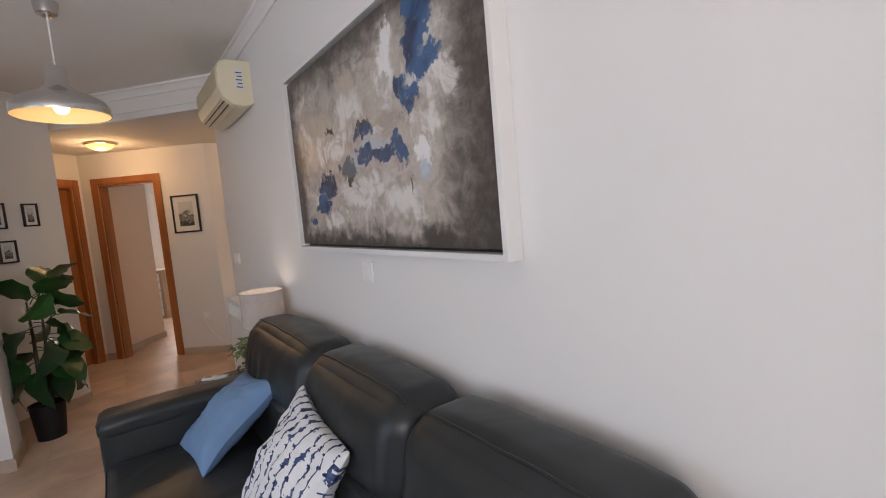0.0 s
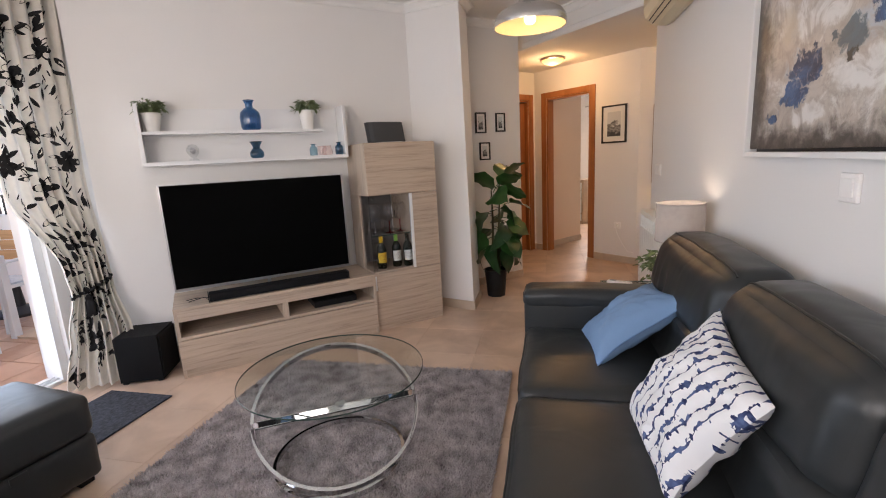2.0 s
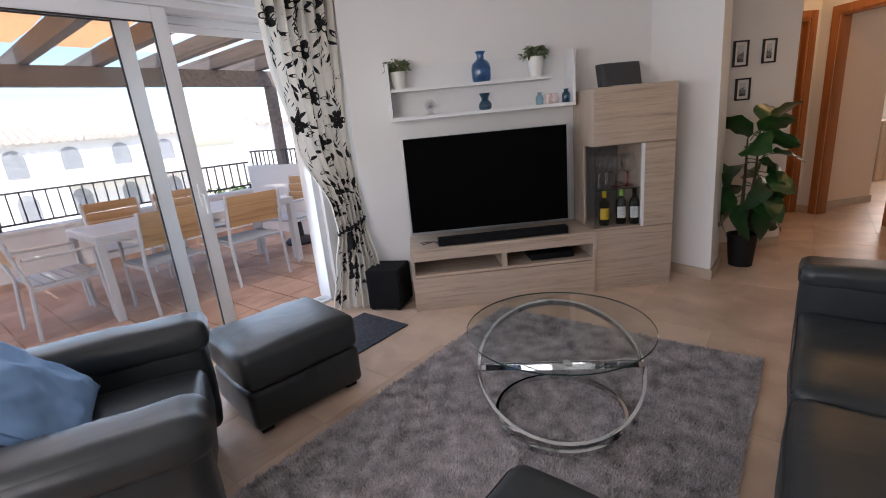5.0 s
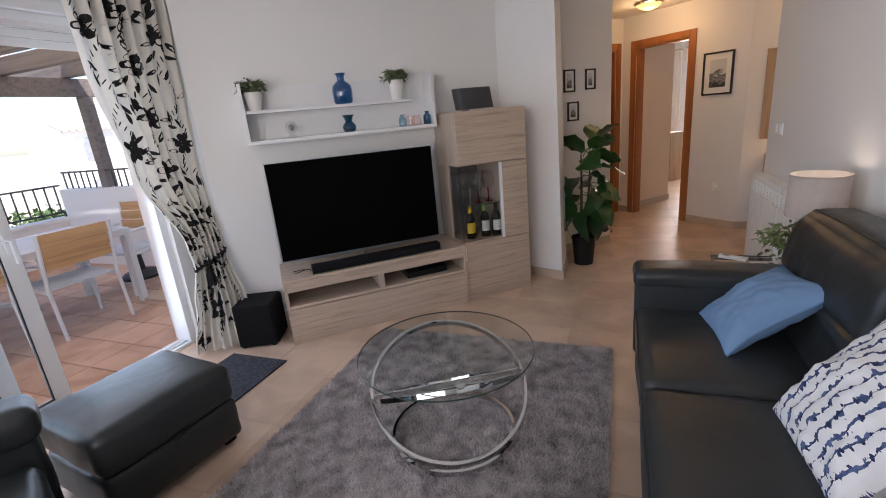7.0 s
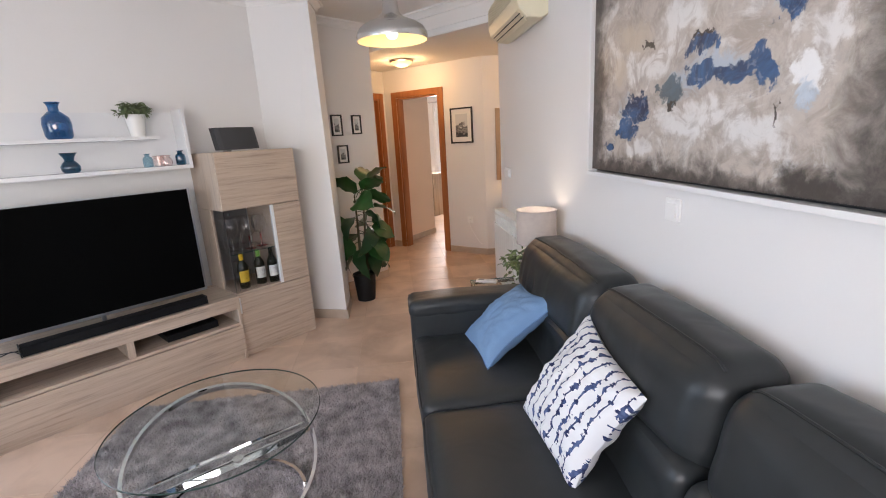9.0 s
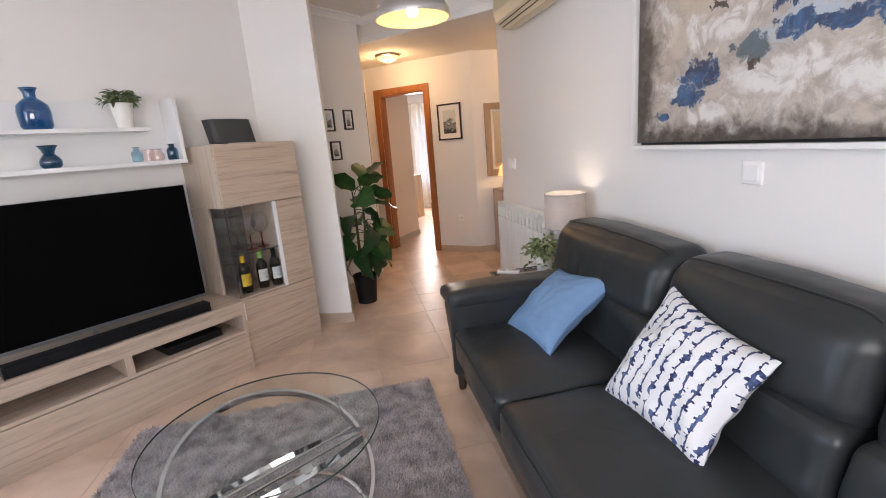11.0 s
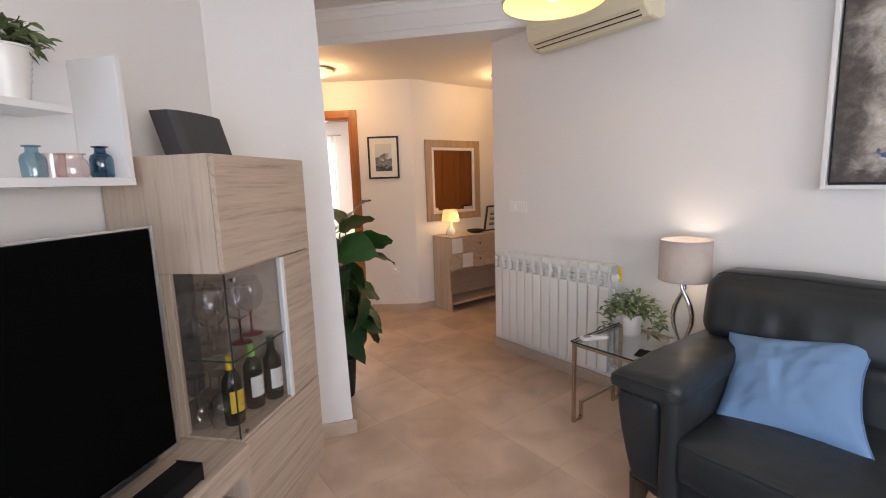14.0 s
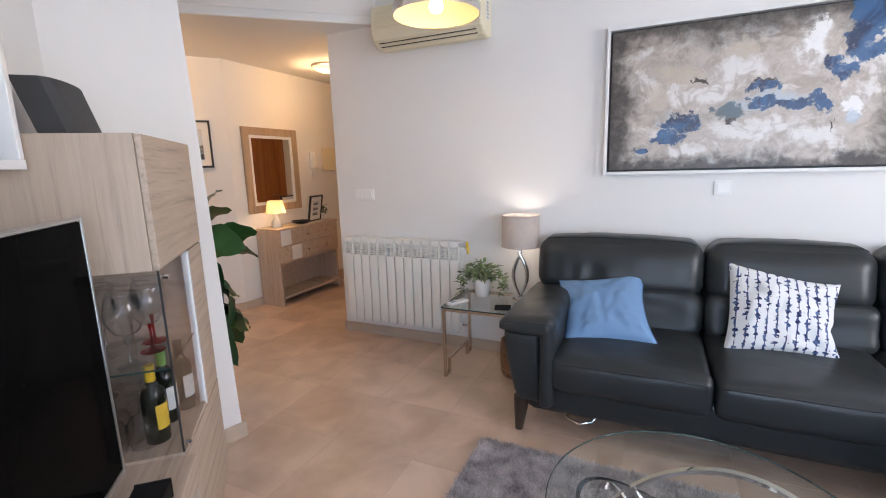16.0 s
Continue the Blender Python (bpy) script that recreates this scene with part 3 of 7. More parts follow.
def soft(bm, x0, x1, y0, y1, z0, z1, r=0.05, puff=(0, 0, 0), seg=14, wrinkle=0.0, wscale=7.0, m=None, shape=None, seed=0.0):
    """An upholstered block: rounded edges, puffed faces, fine creases."""
    h = Vector(((x1 - x0) / 2, (y1 - y0) / 2, (z1 - z0) / 2))
    c = Vector(((x1 + x0) / 2, (y1 + y0) / 2, (z1 + z0) / 2))
    made, grid = {}, [math.sin(math.pi / 2 * (2 * i / seg - 1)) for i in range(seg + 1)]

    def vert(a):
        key = tuple(round(v, 5) for v in a)
        if key not in made:
            q = Vector((a[0] * h.x, a[1] * h.y, a[2] * h.z))
            inn = Vector([max(-(h[i] - r), min(h[i] - r, q[i])) for i in range(3)])
            d = q - inn
            p = inn + (d.normalized() * r if d.length > 1e-9 else d)
            f = [1 - v * v for v in a]
            p += Vector((puff[0] * a[0] * f[1] * f[2], puff[1] * a[1] * f[0] * f[2], puff[2] * a[2] * f[0] * f[1]))
            w = p + c
            if wrinkle:
                k = noise.noise((w.x * wscale + seed, w.y * wscale, w.z * wscale * 1.6))
                k2 = noise.noise((w.x * wscale * 3 + seed, w.y * wscale * 3, w.z * wscale * 3))
                w += Vector(a).normalized() * wrinkle * (k + 0.4 * k2)
            if shape:
                w = shape(w)
            if m is not None:
                w = m @ w
            made[key] = bm.verts.new(w)
        return made[key]

    for ax in range(3):
        for s in (-1, 1):
            for i in range(seg):
                for j in range(seg):
                    q = []
                    for u, v in ((i, j), (i + 1, j), (i + 1, j + 1), (i, j + 1)):
                        a = [0, 0, 0]
                        a[ax], a[(ax + 1) % 3], a[(ax + 2) % 3] = s, grid[u], grid[v]
                        q.append(vert(a))
                    bm.faces.new(q if s > 0 else q[::-1])


def sweep(bm, pts, profile, closed=False):
    """A moulding: profile of (out, z) pairs along a plan line, mitred; out is to the left of the line's run."""
    pts = [Vector((*p, 0)) for p in pts]
    rings, k = [], len(pts)
    for i, p in enumerate(pts):
        a = (p - pts[i - 1]).normalized() if i or closed else (pts[1] - p).normalized()
        b = (pts[(i + 1) % k] - p).normalized() if i < k - 1 or closed else a
        na, nb = Vector((-a.y, a.x, 0)), Vector((-b.y, b.x, 0))
        m = (na + nb).normalized()
        m = m / max(0.3, m.dot(na))
        rings.append([bm.verts.new(p + m * o + Vector((0, 0, z))) for o, z in profile])
    n = len(profile)
    for i in range(k if closed else k - 1):
        for j in range(n):
            bm.faces.new((rings[i][j], rings[(i + 1) % k][j], rings[(i + 1) % k][(j + 1) % n], rings[i][(j + 1) % n]))
    if not closed:
        bm.faces.new(rings[0][::-1])
        bm.faces.new(rings[-1])


def part(name, bm, mat, parent=None, label="", smooth=False):
    bmesh.ops.recalc_face_normals(bm, faces=bm.faces)
    me = bpy.data.meshes.new(name)
    bm.to_mesh(me)
    bm.free()
    me.materials.append(mat)
    if smooth:
        me.shade_smooth()
        me.set_sharp_from_angle(angle=radians(38))
    ob = new(name, me)
    if parent is not None:
        ob.parent = parent
    if label:
        ob["label"] = label
    return ob


def bpart(name, mat, parent, *boxes, bev=0.003, label=""):
    """One mesh of a few bevelled boxes."""
    bm = bmesh.new()
    for q in boxes:
        box(bm, *q, bev=bev)
    return part(name, bm, mat, parent, label)


def thing(name, m, label, category, group=""):
    ob = new(name)
    ob.empty_display_size = 0.1
    ob.matrix_basis = m
    return tagged(ob, label, category, group)


def setting(name, bm, mat, label, m=None, smooth=False):
    ob = part(name, bm, mat, None, "", smooth)
    if m is not None:
        ob.matrix_basis = m
    return tagged(ob, label, name.split("_")[0], kind="structure")


def holed(bm, x0, x1, z0, z1, t, holes=()):
    """A wall of thickness t behind y = 0, with openings (x0, x1, z0, z1)."""
    xs = sorted({x0, x1, *[h[0] for h in holes], *[h[1] for h in holes]})
    for a, b in zip(xs, xs[1:]):
        cuts = sorted([(h[2], h[3]) for h in holes if h[0] <= a and h[1] >= b])
        z = z0
        for lo, hi in cuts:
            if lo > z:
                box(bm, a, b, -t, 0, z, lo)
            z = max(z, hi)
        if z < z1:
            box(bm, a, b, -t, 0, z, z1)


# ---- plan ----
TVM = pose(0, 0, 0, 0, 0, -48)          # television wall: x runs left, y out into the room
PWM = pose(-1.74, 1.625, 0, 0, 0, -129.3)  # bedroom-door wall of the hall
CEILING, HALLCEIL = 2.62, 2.385


def tvp(x, y):
    p = TVM @ Vector((x, y, 0))
    return (p.x, p.y)


def pwp(x, y):
    p = PWM @ Vector((x, y, 0))
    return (p.x, p.y)


CREASE, TVLEFT = tvp(0.27, -0.48), tvp(2.50, -0.48)
HALLEND, HALLIN = tvp(-1.05, -0.63), (-0.36, -0.545)
SOFAEND = (-0.44, 1.515)
CORNER = pwp(1.50, 0)

# floor slab under everything
bm = bmesh.new()
prism(bm, [(-7.5, -4.0), (-7.5, 8.0), (6.0, 8.0), (6.0, -2.48), (1.0, -2.48), (1.0, -4.0)], -0.25, -0.0016)
FLOOR = setting("floor", bm, GROUT, "beige glazed floor tiles with narrow joints")

bm = bmesh.new()
holed(bm, -5.05, 0.44, 0, CEILING, 0.12)
setting("wall_sofa", bm, WALL, "plain white painted wall behind the sofa", pose(0, 1.515, 0, 0, 0, 180))
bm = bmesh.new()
holed(bm, 0.27, 2.62, 0, CEILING, 0.15)
setting("wall_television", bm, WALL, "white painted wall behind the television", TVM @ pose(0, -0.48, 0))
bm = bmesh.new()
PIERTOP = [(-0.065, -0.040), (-0.36, -0.030)]
prism(bm, [(0, 0), (-0.36, 0), HALLIN, tvp(0.27, -0.66), CREASE], 0, CEILING)
bm.verts.ensure_lookup_table()
for i, q in enumerate(PIERTOP):
    bm.verts[5 + i].co.xy = q
setting("wall_pier", bm, WALL, "white painted wall pier between living room and hall")
bm = bmesh.new()
holed(bm, -1.05, 0.30, 0, CEILING, 0.15)
setting("wall_pictures", bm, WALL, "white painted hall wall with small framed pictures", TVM @ pose(0, -0.63, 0))
bm = bmesh.new()
prism(bm, [(1.316, -2.18), (1.316, -2.74), (1.10, -2.74), tvp(2.62, -0.63), TVLEFT], 0, CEILING)
setting("wall_return", bm, WALL, "short white wall return beside the terrace door")
bm = bmesh.new()
holed(bm, 1.316, 5.05, 0, CEILING, 0.26, [(1.61, 4.35, 0, 2.20)])
setting("wall_terrace", bm, WALL, "white wall with a wide terrace door opening", pose(0, -2.48, 0))
# Unseen wall with an added opening for the fill light; thick to block sun.
bm = bmesh.new()
holed(bm, -2.75, 1.64, 0, CEILING, 0.60, [(-1.75, 0.55, 0.92, 2.10)])
setting("wall_rear", bm, WALL, "unseen white end wall with an added opening for the fill light", pose(4.9, 0, 0, 0, 0, 90))
# hall
bm = bmesh.new()
holed(bm, 0.0, 1.50, 0, HALLCEIL, 0.12, [(0.63, 1.30, 0, 2.03)])
setting("wall_hall_bedroom", bm, WALL, "white hall wall with the open bedroom doorway", PWM)
bm = bmesh.new()
holed(bm, -4.3, -1.625, 0, HALLCEIL, 0.12)
setting("wall_hall_mirror", bm, WALL, "white hall wall behind the mirror and console", pose(-1.74, 0, 0, 0, 0, -90))
bm = bmesh.new()
holed(bm, 1.635, 4.3, 0, HALLCEIL, 0.12, [(2.72, 3.60, 0, 2.05)])
setting("wall_hall_entrance", bm, WALL, "white hall wall with the entrance door", pose(-0.44, 0, 0, 0, 0, 90))
bm = bmesh.new()
holed(bm, 0.30, 1.89, 0, HALLCEIL, 0.12)
setting("wall_hall_end", bm, WALL, "white end wall of the entrance hall", pose(0, 4.2, 0, 0, 0, 180))
DWM = Matrix.Translation((*CORNER, 0)) @ pose(0, 0, 0, 0, 0, -42)  # wall with the second door, x runs away from the corner
bm = bmesh.new()
holed(bm, 0.0, 2.3, 0, HALLCEIL, 0.12, [(0.12, 0.86, 0, 2.03)])
setting("wall_hall_side", bm, WALL, "white hall wall with a closed wooden door", DWM)
bm = bmesh.new()
q0, q1 = DWM @ Vector((1.9, 0, 0)), tvp(0.30, -0.78)
prism(bm, [(q0.x, q0.y), q1, (q1[0] + 0.1, q1[1] - 0.1), (q0.x + 0.1, q0.y - 0.1)], 0, HALLCEIL)
setting("wall_hall_passage", bm, WALL, "white end wall of the hall passage")
# ceilings
bm = bmesh.new()
e0, e1 = tvp(-1.12, -1.0), tvp(-1.12, 1.9)
prism(bm, [(5.1, 1.7), (5.1, -2.8), (0.9, -2.8), tvp(0.3, -1.2), e0, e1], CEILING, CEILING + 0.15)
setting("ceiling", bm, CEIL, "plain white living room ceiling")
bm = bmesh.new()
prism(bm, [e0, tvp(0.3, -1.2), (-0.2, -2.5), (-3.2, -1.8), (-4.2, 1.0), (-2.2, 4.5), (0.2, 4.5), (0.2, 1.60), tvp(-1.12, 1.18)], HALLCEIL, CEILING + 0.15)
setting("ceiling_hall", bm, CEIL, "lower white hall ceiling with its front beam edge")

# cornice and beam mouldings
CORN = [(0, 2.555), (0.012, 2.555), (0.020, 2.575), (0.045, 2.600), (0.060, 2.604), (0.060, CEILING), (0, CEILING)]
bm = bmesh.new()
# where the beam meets the sofa wall
beam_r = tvp(-1.12, (1.515 - 0.743 * 1.12) / 0.669)
room = [(4.9, -2.48), (4.9, 1.515), beam_r, tvp(-1.12, -0.63), tvp(0.0, -0.63), (-0.36, -0.42), PIERTOP[1], PIERTOP[0], CREASE, TVLEFT, (1.316, -2.48)]
sweep(bm, room, CORN, closed=True)
setting("trim_cornice", bm, PLASTER, "white plaster cornice round the living room ceiling")
bm = bmesh.new()
band = [beam_r, tvp(-1.12, -0.63)]
sweep(bm, band, [(0, HALLCEIL - 0.004), (0.022, HALLCEIL - 0.004), (0.026, HALLCEIL + 0.012), (0.018, HALLCEIL + 0.05), (0.008, HALLCEIL + 0.058), (0, HALLCEIL + 0.058)])
setting("trim_beam", bm, PLASTER, "white plaster band along the beam's lower edge")

# tiled baseboards
BASE = [(0.001, 0.0), (0.013, 0.0), (0.013, 0.074), (0.009, 0.080), (0.001, 0.080)]
for i, run in enumerate([
    [(4.9, 1.515), SOFAEND, (-0.44, 1.62), (-0.44, 2.68)],
    [(-0.44, 3.64), (-0.44, 4.2), (-1.74, 4.2), (-1.74, 1.625), pwp(0.55, 0)],
    [pwp(1.38, 0), CORNER, tuple((DWM @ Vector((0.05, 0, 0)))[:2])],
    [HALLEND, tvp(0.0, -0.63), (-0.36, -0.42), (-0.36, 0), (0, 0), CREASE, TVLEFT, (1.316, -2.18), (1.316, -2.48), (1.62, -2.48)],
    [(4.37, -2.48), (4.9, -2.48), (4.9, 1.515)],
]):
    bm = bmesh.new()
    sweep(bm, run, BASE)
    setting("baseboard", bm, BASETILE, "beige tile baseboard along the wall foot")


def door_frame(name, m, x0, x1, top, depth, label, w=0.075):
    """Architrave on both faces and lining of an opening; x0..x1 is the clear opening."""
    d = thing(name, m, label, "door")
    d["kind"] = "structure"
    for side, a, b in (("door_post", x0 - w, x0), ("door_post", x1, x1 + w)):
        bpart(side, DOORWOOD, d, (a, b, 0.0, 0.016, 0, top + w), bev=0.004)
    bpart("door_head", DOORWOOD, d, (x0, x1, 0.0, 0.016, top, top + w), bev=0.004)
    bpart("door_lining", DOORWOOD, d, (x0 - 0.006, x0 + 0.02, -depth, -0.001, 0, top), (x1 - 0.02, x1 + 0.006, -depth, -0.001, 0, top), (x0 + 0.02, x1 - 0.02, -depth, -0.001, top - 0.02, top + 0.004), bev=0.002)
    return d


def door_leaf(parent, x0, x1, top, y0, panels=True):
    leaf = bpart("door_leaf", DOORWOOD, parent, (x0, x1, y0, y0 + 0.035, 0.008, top), bev=0.003)
    if panels:
        w = (x1 - x0)
        for zz in ((0.16, 0.86), (1.0, top - 0.16)):
            for k in (0, 1):
                a = x0 + 0.10 + k * (w / 2 - 0.06)
                b = a + w / 2 - 0.14
                q = bpart("door_panel", DOORWOOD, leaf, (a, b, y0 + 0.036, y0 + 0.046, *zz), bev=0.008)
    bm = bmesh.new()
    tube(bm, [(x1 - 0.06, y0 + 0.035, 1.02), (x1 - 0.06, y0 + 0.085, 1.02), (x1 - 0.17, y0 + 0.085, 1.02)], 0.009, 8)
    part("handle", bm, NICKEL, leaf, "satin metal lever handle", True)
    return leaf


door_frame("door_bedroom", PWM, 0.63, 1.30, 2.03, 0.12, "open doorway with orange-brown wooden frame to the bedroom")
d2 = door_frame("door_hall", DWM, 0.12, 0.86, 2.03, 0.12, "closed orange-brown wooden door in the hall")
door_leaf(d2, 0.14, 0.84, 2.005, -0.09)
EWM = pose(-0.44, 0, 0, 0, 0, 90)
d3 = door_frame("door_entrance", EWM, 2.74, 3.58, 2.03, 0.12, "closed panelled wooden entrance door")
door_leaf(d3, 2.76, 3.56, 2.005, -0.09)

# ---- bedroom beyond the hall ----
# The peach tone of this wall is painted-in warm light from the hall.
bm = bmesh.new()
box(bm, 1.45, 1.55, -0.95, -0.19, 0, 2.5)
setting("wall_bedroom_entry", bm, WARMLITWALL, "white wall inside the bedroom doorway, warm light painted into its colour", PWM)
bm = bmesh.new()
sweep(bm, [(1.45, -0.20), (1.45, -0.95), (1.55, -0.95)], [(-0.001, 0.0), (-0.013, 0.0), (-0.013, 0.074), (-0.009, 0.080), (-0.001, 0.080)])
setting("baseboard", bm, BASETILE, "beige tile baseboard inside the bedroom", PWM)
bm = bmesh.new()
holed(bm, -4.3, 4.2, 0, 2.55, 0.2, [(1.9, 3.0, 0.55, 2.15)])
setting("wall_bedroom_window", bm, WALL, "white bedroom wall with a curtained window", PWM @ pose(0, -3.7, 0))
bm = bmesh.new()
box(bm, -1.97, -1.83, 1.72, 7.3, 0, 2.55)
setting("wall_bedroom_right", bm, WALL, "plain white bedroom side wall")
bm = bmesh.new()
box(bm, 3.7, 3.85, -3.7, -0.19, 0, 2.55)
setting("wall_bedroom_left", bm, WALL, "plain white bedroom far side wall", PWM)
bm = bmesh.new()
holed(bm, 1.48, 3.8, 0, 2.55, 0.06)
setting("wall_bedroom_front", bm, WALL, "plain white bedroom wall beside the doorway", PWM @ pose(0, -0.13, 0))
bm = bmesh.new()
prism(bm, [pwp(0.0, -0.13), pwp(3.9, -0.13), pwp(3.9, -4.0), pwp(-4.4, -4.0), (-1.83, 7.4), (-1.83, 1.75)], 2.5, 2.6)
setting("ceiling_bedroom", bm, CEIL, "plain white bedroom ceiling")
area_lamp("bedroom_daylight", PWM @ Vector((2.45, -3.55, 1.4)), PWM @ Vector((1.2, 0, 1.0)), 1.1, 1.4, 19, (1.0, 0.90, 0.80))


def wavy_sheet(bm, w, h, folds, depth, nz=10, nx=60, gather=None):
    rows = []
    for k in range(nz + 1):
        v = k / nz
        row = []
        for i in range(nx + 1):
            u = i / nx
            row.append(bm.verts.new((u * w, depth * math.sin(u * folds * 2 * math.pi + 0.6 * math.sin(3 * v)), v * h)))
        rows.append(row)
    for a, b in zip(rows, rows[1:]):
        for i in range(nx):
            bm.faces.new((a[i], a[i + 1], b[i + 1], b[i]))


c = thing("sheer_curtain", PWM @ pose(1.75, -3.60, 0.12), "white sheer curtain hanging at the bedroom window", "curtain")
bm = bmesh.new()
wavy_sheet(bm, 1.4, 2.1, 12, 0.03)
part("cloth", bm, SHEER, c, "", True)
bm = bmesh.new()
tube(bm, [(-0.1, 0, 2.12), (1.5, 0, 2.12)], 0.012, 8)
part("rod", bm, NICKEL, c, "slim metal curtain rod", True)
bed = thing("bed", PWM @ pose(1.15, -2.75, 0), "low wooden bed with a pale beige cover", "bed")
bpart("bed_frame", FRAMEWOOD, bed, (-0.4, 0.75, -0.9, 0.55, 0.05, 0.32), bev=0.01)
bm = bmesh.new()
soft(bm, -0.38, 0.73, -0.88, 0.53, 0.32, 0.55, 0.06, (0, 0, 0.03), 10, 0.01)
part("mattress", bm, BEDCLOTH, bed, "", True)


def drawers(name, m, w, d, h, rows, body, front, label, category):
    t = thing(name, m, label, category)
    bpart("body", body, t, (0, w, 0, d - 0.02, 0, h), bev=0.004)
    for k in range(rows):
        a, b = 0.06 + k * (h - 0.10) / rows, 0.06 + (k + 1) * (h - 0.10) / rows - 0.012
        f = bpart("drawer", front, t, (0.04, w - 0.04, d - 0.02, d, a, b), bev=0.003)
        bm = bmesh.new()
        lathe(bm, [(0.010, 0), (0.016, 0.008), (0.012, 0.02), (0.004, 0.022)], 10)
        bmesh.ops.transform(bm, matrix=pose(w / 2, d, (a + b) / 2, -90, 0, 0), verts=bm.verts)
        part("knob", bm, NICKEL, f, "small metal knob", True)
    return t


drawers("chest_of_drawers", PWM @ pose(2.30, -2.62, 0, 0, 0, 0), 0.75, 0.42, 0.82, 5, FRAMEWOOD, WHITE_LACQ, "white chest of drawers in a pale wood frame", "dresser")

# ---- sofa along the wall ----
def back_shape(p):
    """Leans the back cushions towards the wall with height."""
    y = p.y + 0.22 * max(0.0, p.z - 0.40)
    if p.y < 1.22:
        # small upright puckers where the upper cushion meets the lumbar roll
        k = math.exp(-((p.z - 0.715) / 0.070) ** 2) * (0.35 * max(0.0, noise.noise((p.x * 2.4, 3.0, 1.0)) + 0.35) + 1.1 * math.exp(-((p.x - 1.60) / 0.17) ** 2))
        y += 0.007 * k * math.sin(p.x * 55 + 5 * noise.noise((p.x * 3, p.z * 4, 0.0)))
    return Vector((p.x, y, p.z))


sofa = thing("sofa", pose(0, 0, 0), "dark grey leather corner sofa with a chaise end", "sofa")
bm = bmesh.new()
soft(bm, 1.36, 3.62, 0.58, 1.46, 0.13, 0.34, 0.04, (0, 0.015, 0), 12, 0.004)
part("base", bm, LEATHER, sofa, "", True)
for k, (a, b, f) in enumerate(((1.48, 2.18, 0.54), (2.18, 2.88, 0.54), (2.88, 3.62, -0.05))):
    bm = bmesh.new()
    soft(bm, a + 0.002, b - 0.002, f, 1.24, 0.26, 0.445, 0.045, (0, 0.01, 0.018), 18, 0.006, 5, seed=k * 3.1)
    line = seam_line(bm, [(a + 0.03 + (b - a - 0.06) * i / 24, f, 0.418) for i in range(25)], (0, -0.8, 0.6))
    s = part("seat", bm, LEATHER, sofa, "", True)
    bm = bmesh.new()
    tube(bm, line, 0.004, 6)
    part("seam", bm, PIPING, s)
bm = bmesh.new()
soft(bm, 2.90, 3.60, -0.02, 0.60, 0.10, 0.30, 0.04, (0.0, 0.01, 0), 10, 0.004)
part("chaise_base", bm, LEATHER, sofa, "", True)
for k, (a, b) in enumerate(((1.265, 2.18), (2.18, 2.91), (2.91, 3.62))):
    lo = a + 0.215 if k == 0 else a
    bm = bmesh.new()
    soft(bm, lo + 0.003, b - 0.003, 1.09, 1.39, 0.42, 0.655, 0.06, (0, -0.03, 0), 16, 0.007, 6, shape=back_shape, seed=k * 2.3)
    part("lumbar_cushion", bm, LEATHER, sofa, "", True)
    bm = bmesh.new()
    soft(bm, a + 0.003, b - 0.003, 1.12, 1.385, 0.60, 0.910, 0.088, (0, 0.02, 0.022), 48, 0.005, 5, shape=back_shape, seed=5 + k * 1.7)
    line = seam_line(bm, [(a + 0.045 + (b - a - 0.09) * i / 30, 1.285, 0.90) for i in range(31)], (0, 0, 1))
    q = part("back_cushion", bm, LEATHER, sofa, "", True)
    bm = bmesh.new()
    tube(bm, line, 0.0045, 6)
    part("seam", bm, PIPING, q)


def arm_shape(p):
    """Draws the outer side of the arm inwards towards the foot, in a curve."""
    k = max(0.0, (0.52 - p.z) / 0.36)
    return Vector((p.x + 0.065 * k ** 1.8 * (1.46 - p.x) / 0.20, p.y + 0.03 * k * (1.4 - p.y), p.z))


def pad_shape(p):
    """Thins the arm pad towards its outer edge and lowers it a little towards the back."""
    k = (1.52 - p.x) / 0.28
    return Vector((p.x, p.y, p.z - 0.030 * k * (p.z > 0.59) + 0.012 * k * (p.z < 0.56) - 0.02 * max(0.0, p.y - 0.75)))


bm = bmesh.new()
soft(bm, 1.245, 1.445, 0.56, 1.40, 0.165, 0.565, 0.03, (0.0, 0.0, 0), 14, 0.002, shape=arm_shape)
arm = part("arm", bm, LEATHER, sofa, "", True)
bm = bmesh.new()
soft(bm, 1.225, 1.505, 0.525, 1.36, 0.535, 0.650, 0.045, (0.0, 0.0, 0.012), 30, 0.005, 9, shape=pad_shape)
line = seam_line(bm, [(1.24 + 0.25 * i / 14, 0.54, 0.60) for i in range(15)], (0, -0.7, 0.7))
pad = part("arm_pad", bm, LEATHER, arm, "", True)
bm = bmesh.new()
tube(bm, line, 0.0035, 6)
part("seam", bm, PIPING, arm)
bm = bmesh.new()
soft(bm, 1.430, 1.502, 0.53, 1.30, 0.17, 0.60, 0.032, (0, 0, 0), 14, 0.003, 9)
part("arm_roll", bm, LEATHER, arm, "", True)
bm = bmesh.new()
soft(bm, 1.258, 1.426, 0.543, 0.595, 0.18, 0.545, 0.022, (0, 0.004, 0), 12, 0.002, shape=arm_shape)
part("arm_front", bm, LEATHER, arm, "", True)
bm = bmesh.new()
tube(bm, [(1.53, 0.66, 0.134), (1.56, 0.63, 0.098), (1.62, 0.61, 0.086), (1.68, 0.63, 0.098), (1.71, 0.66, 0.134)], 0.007, 8)
part("release_bar", bm, CHROME, sofa, "curved chrome bar under the seat", True)
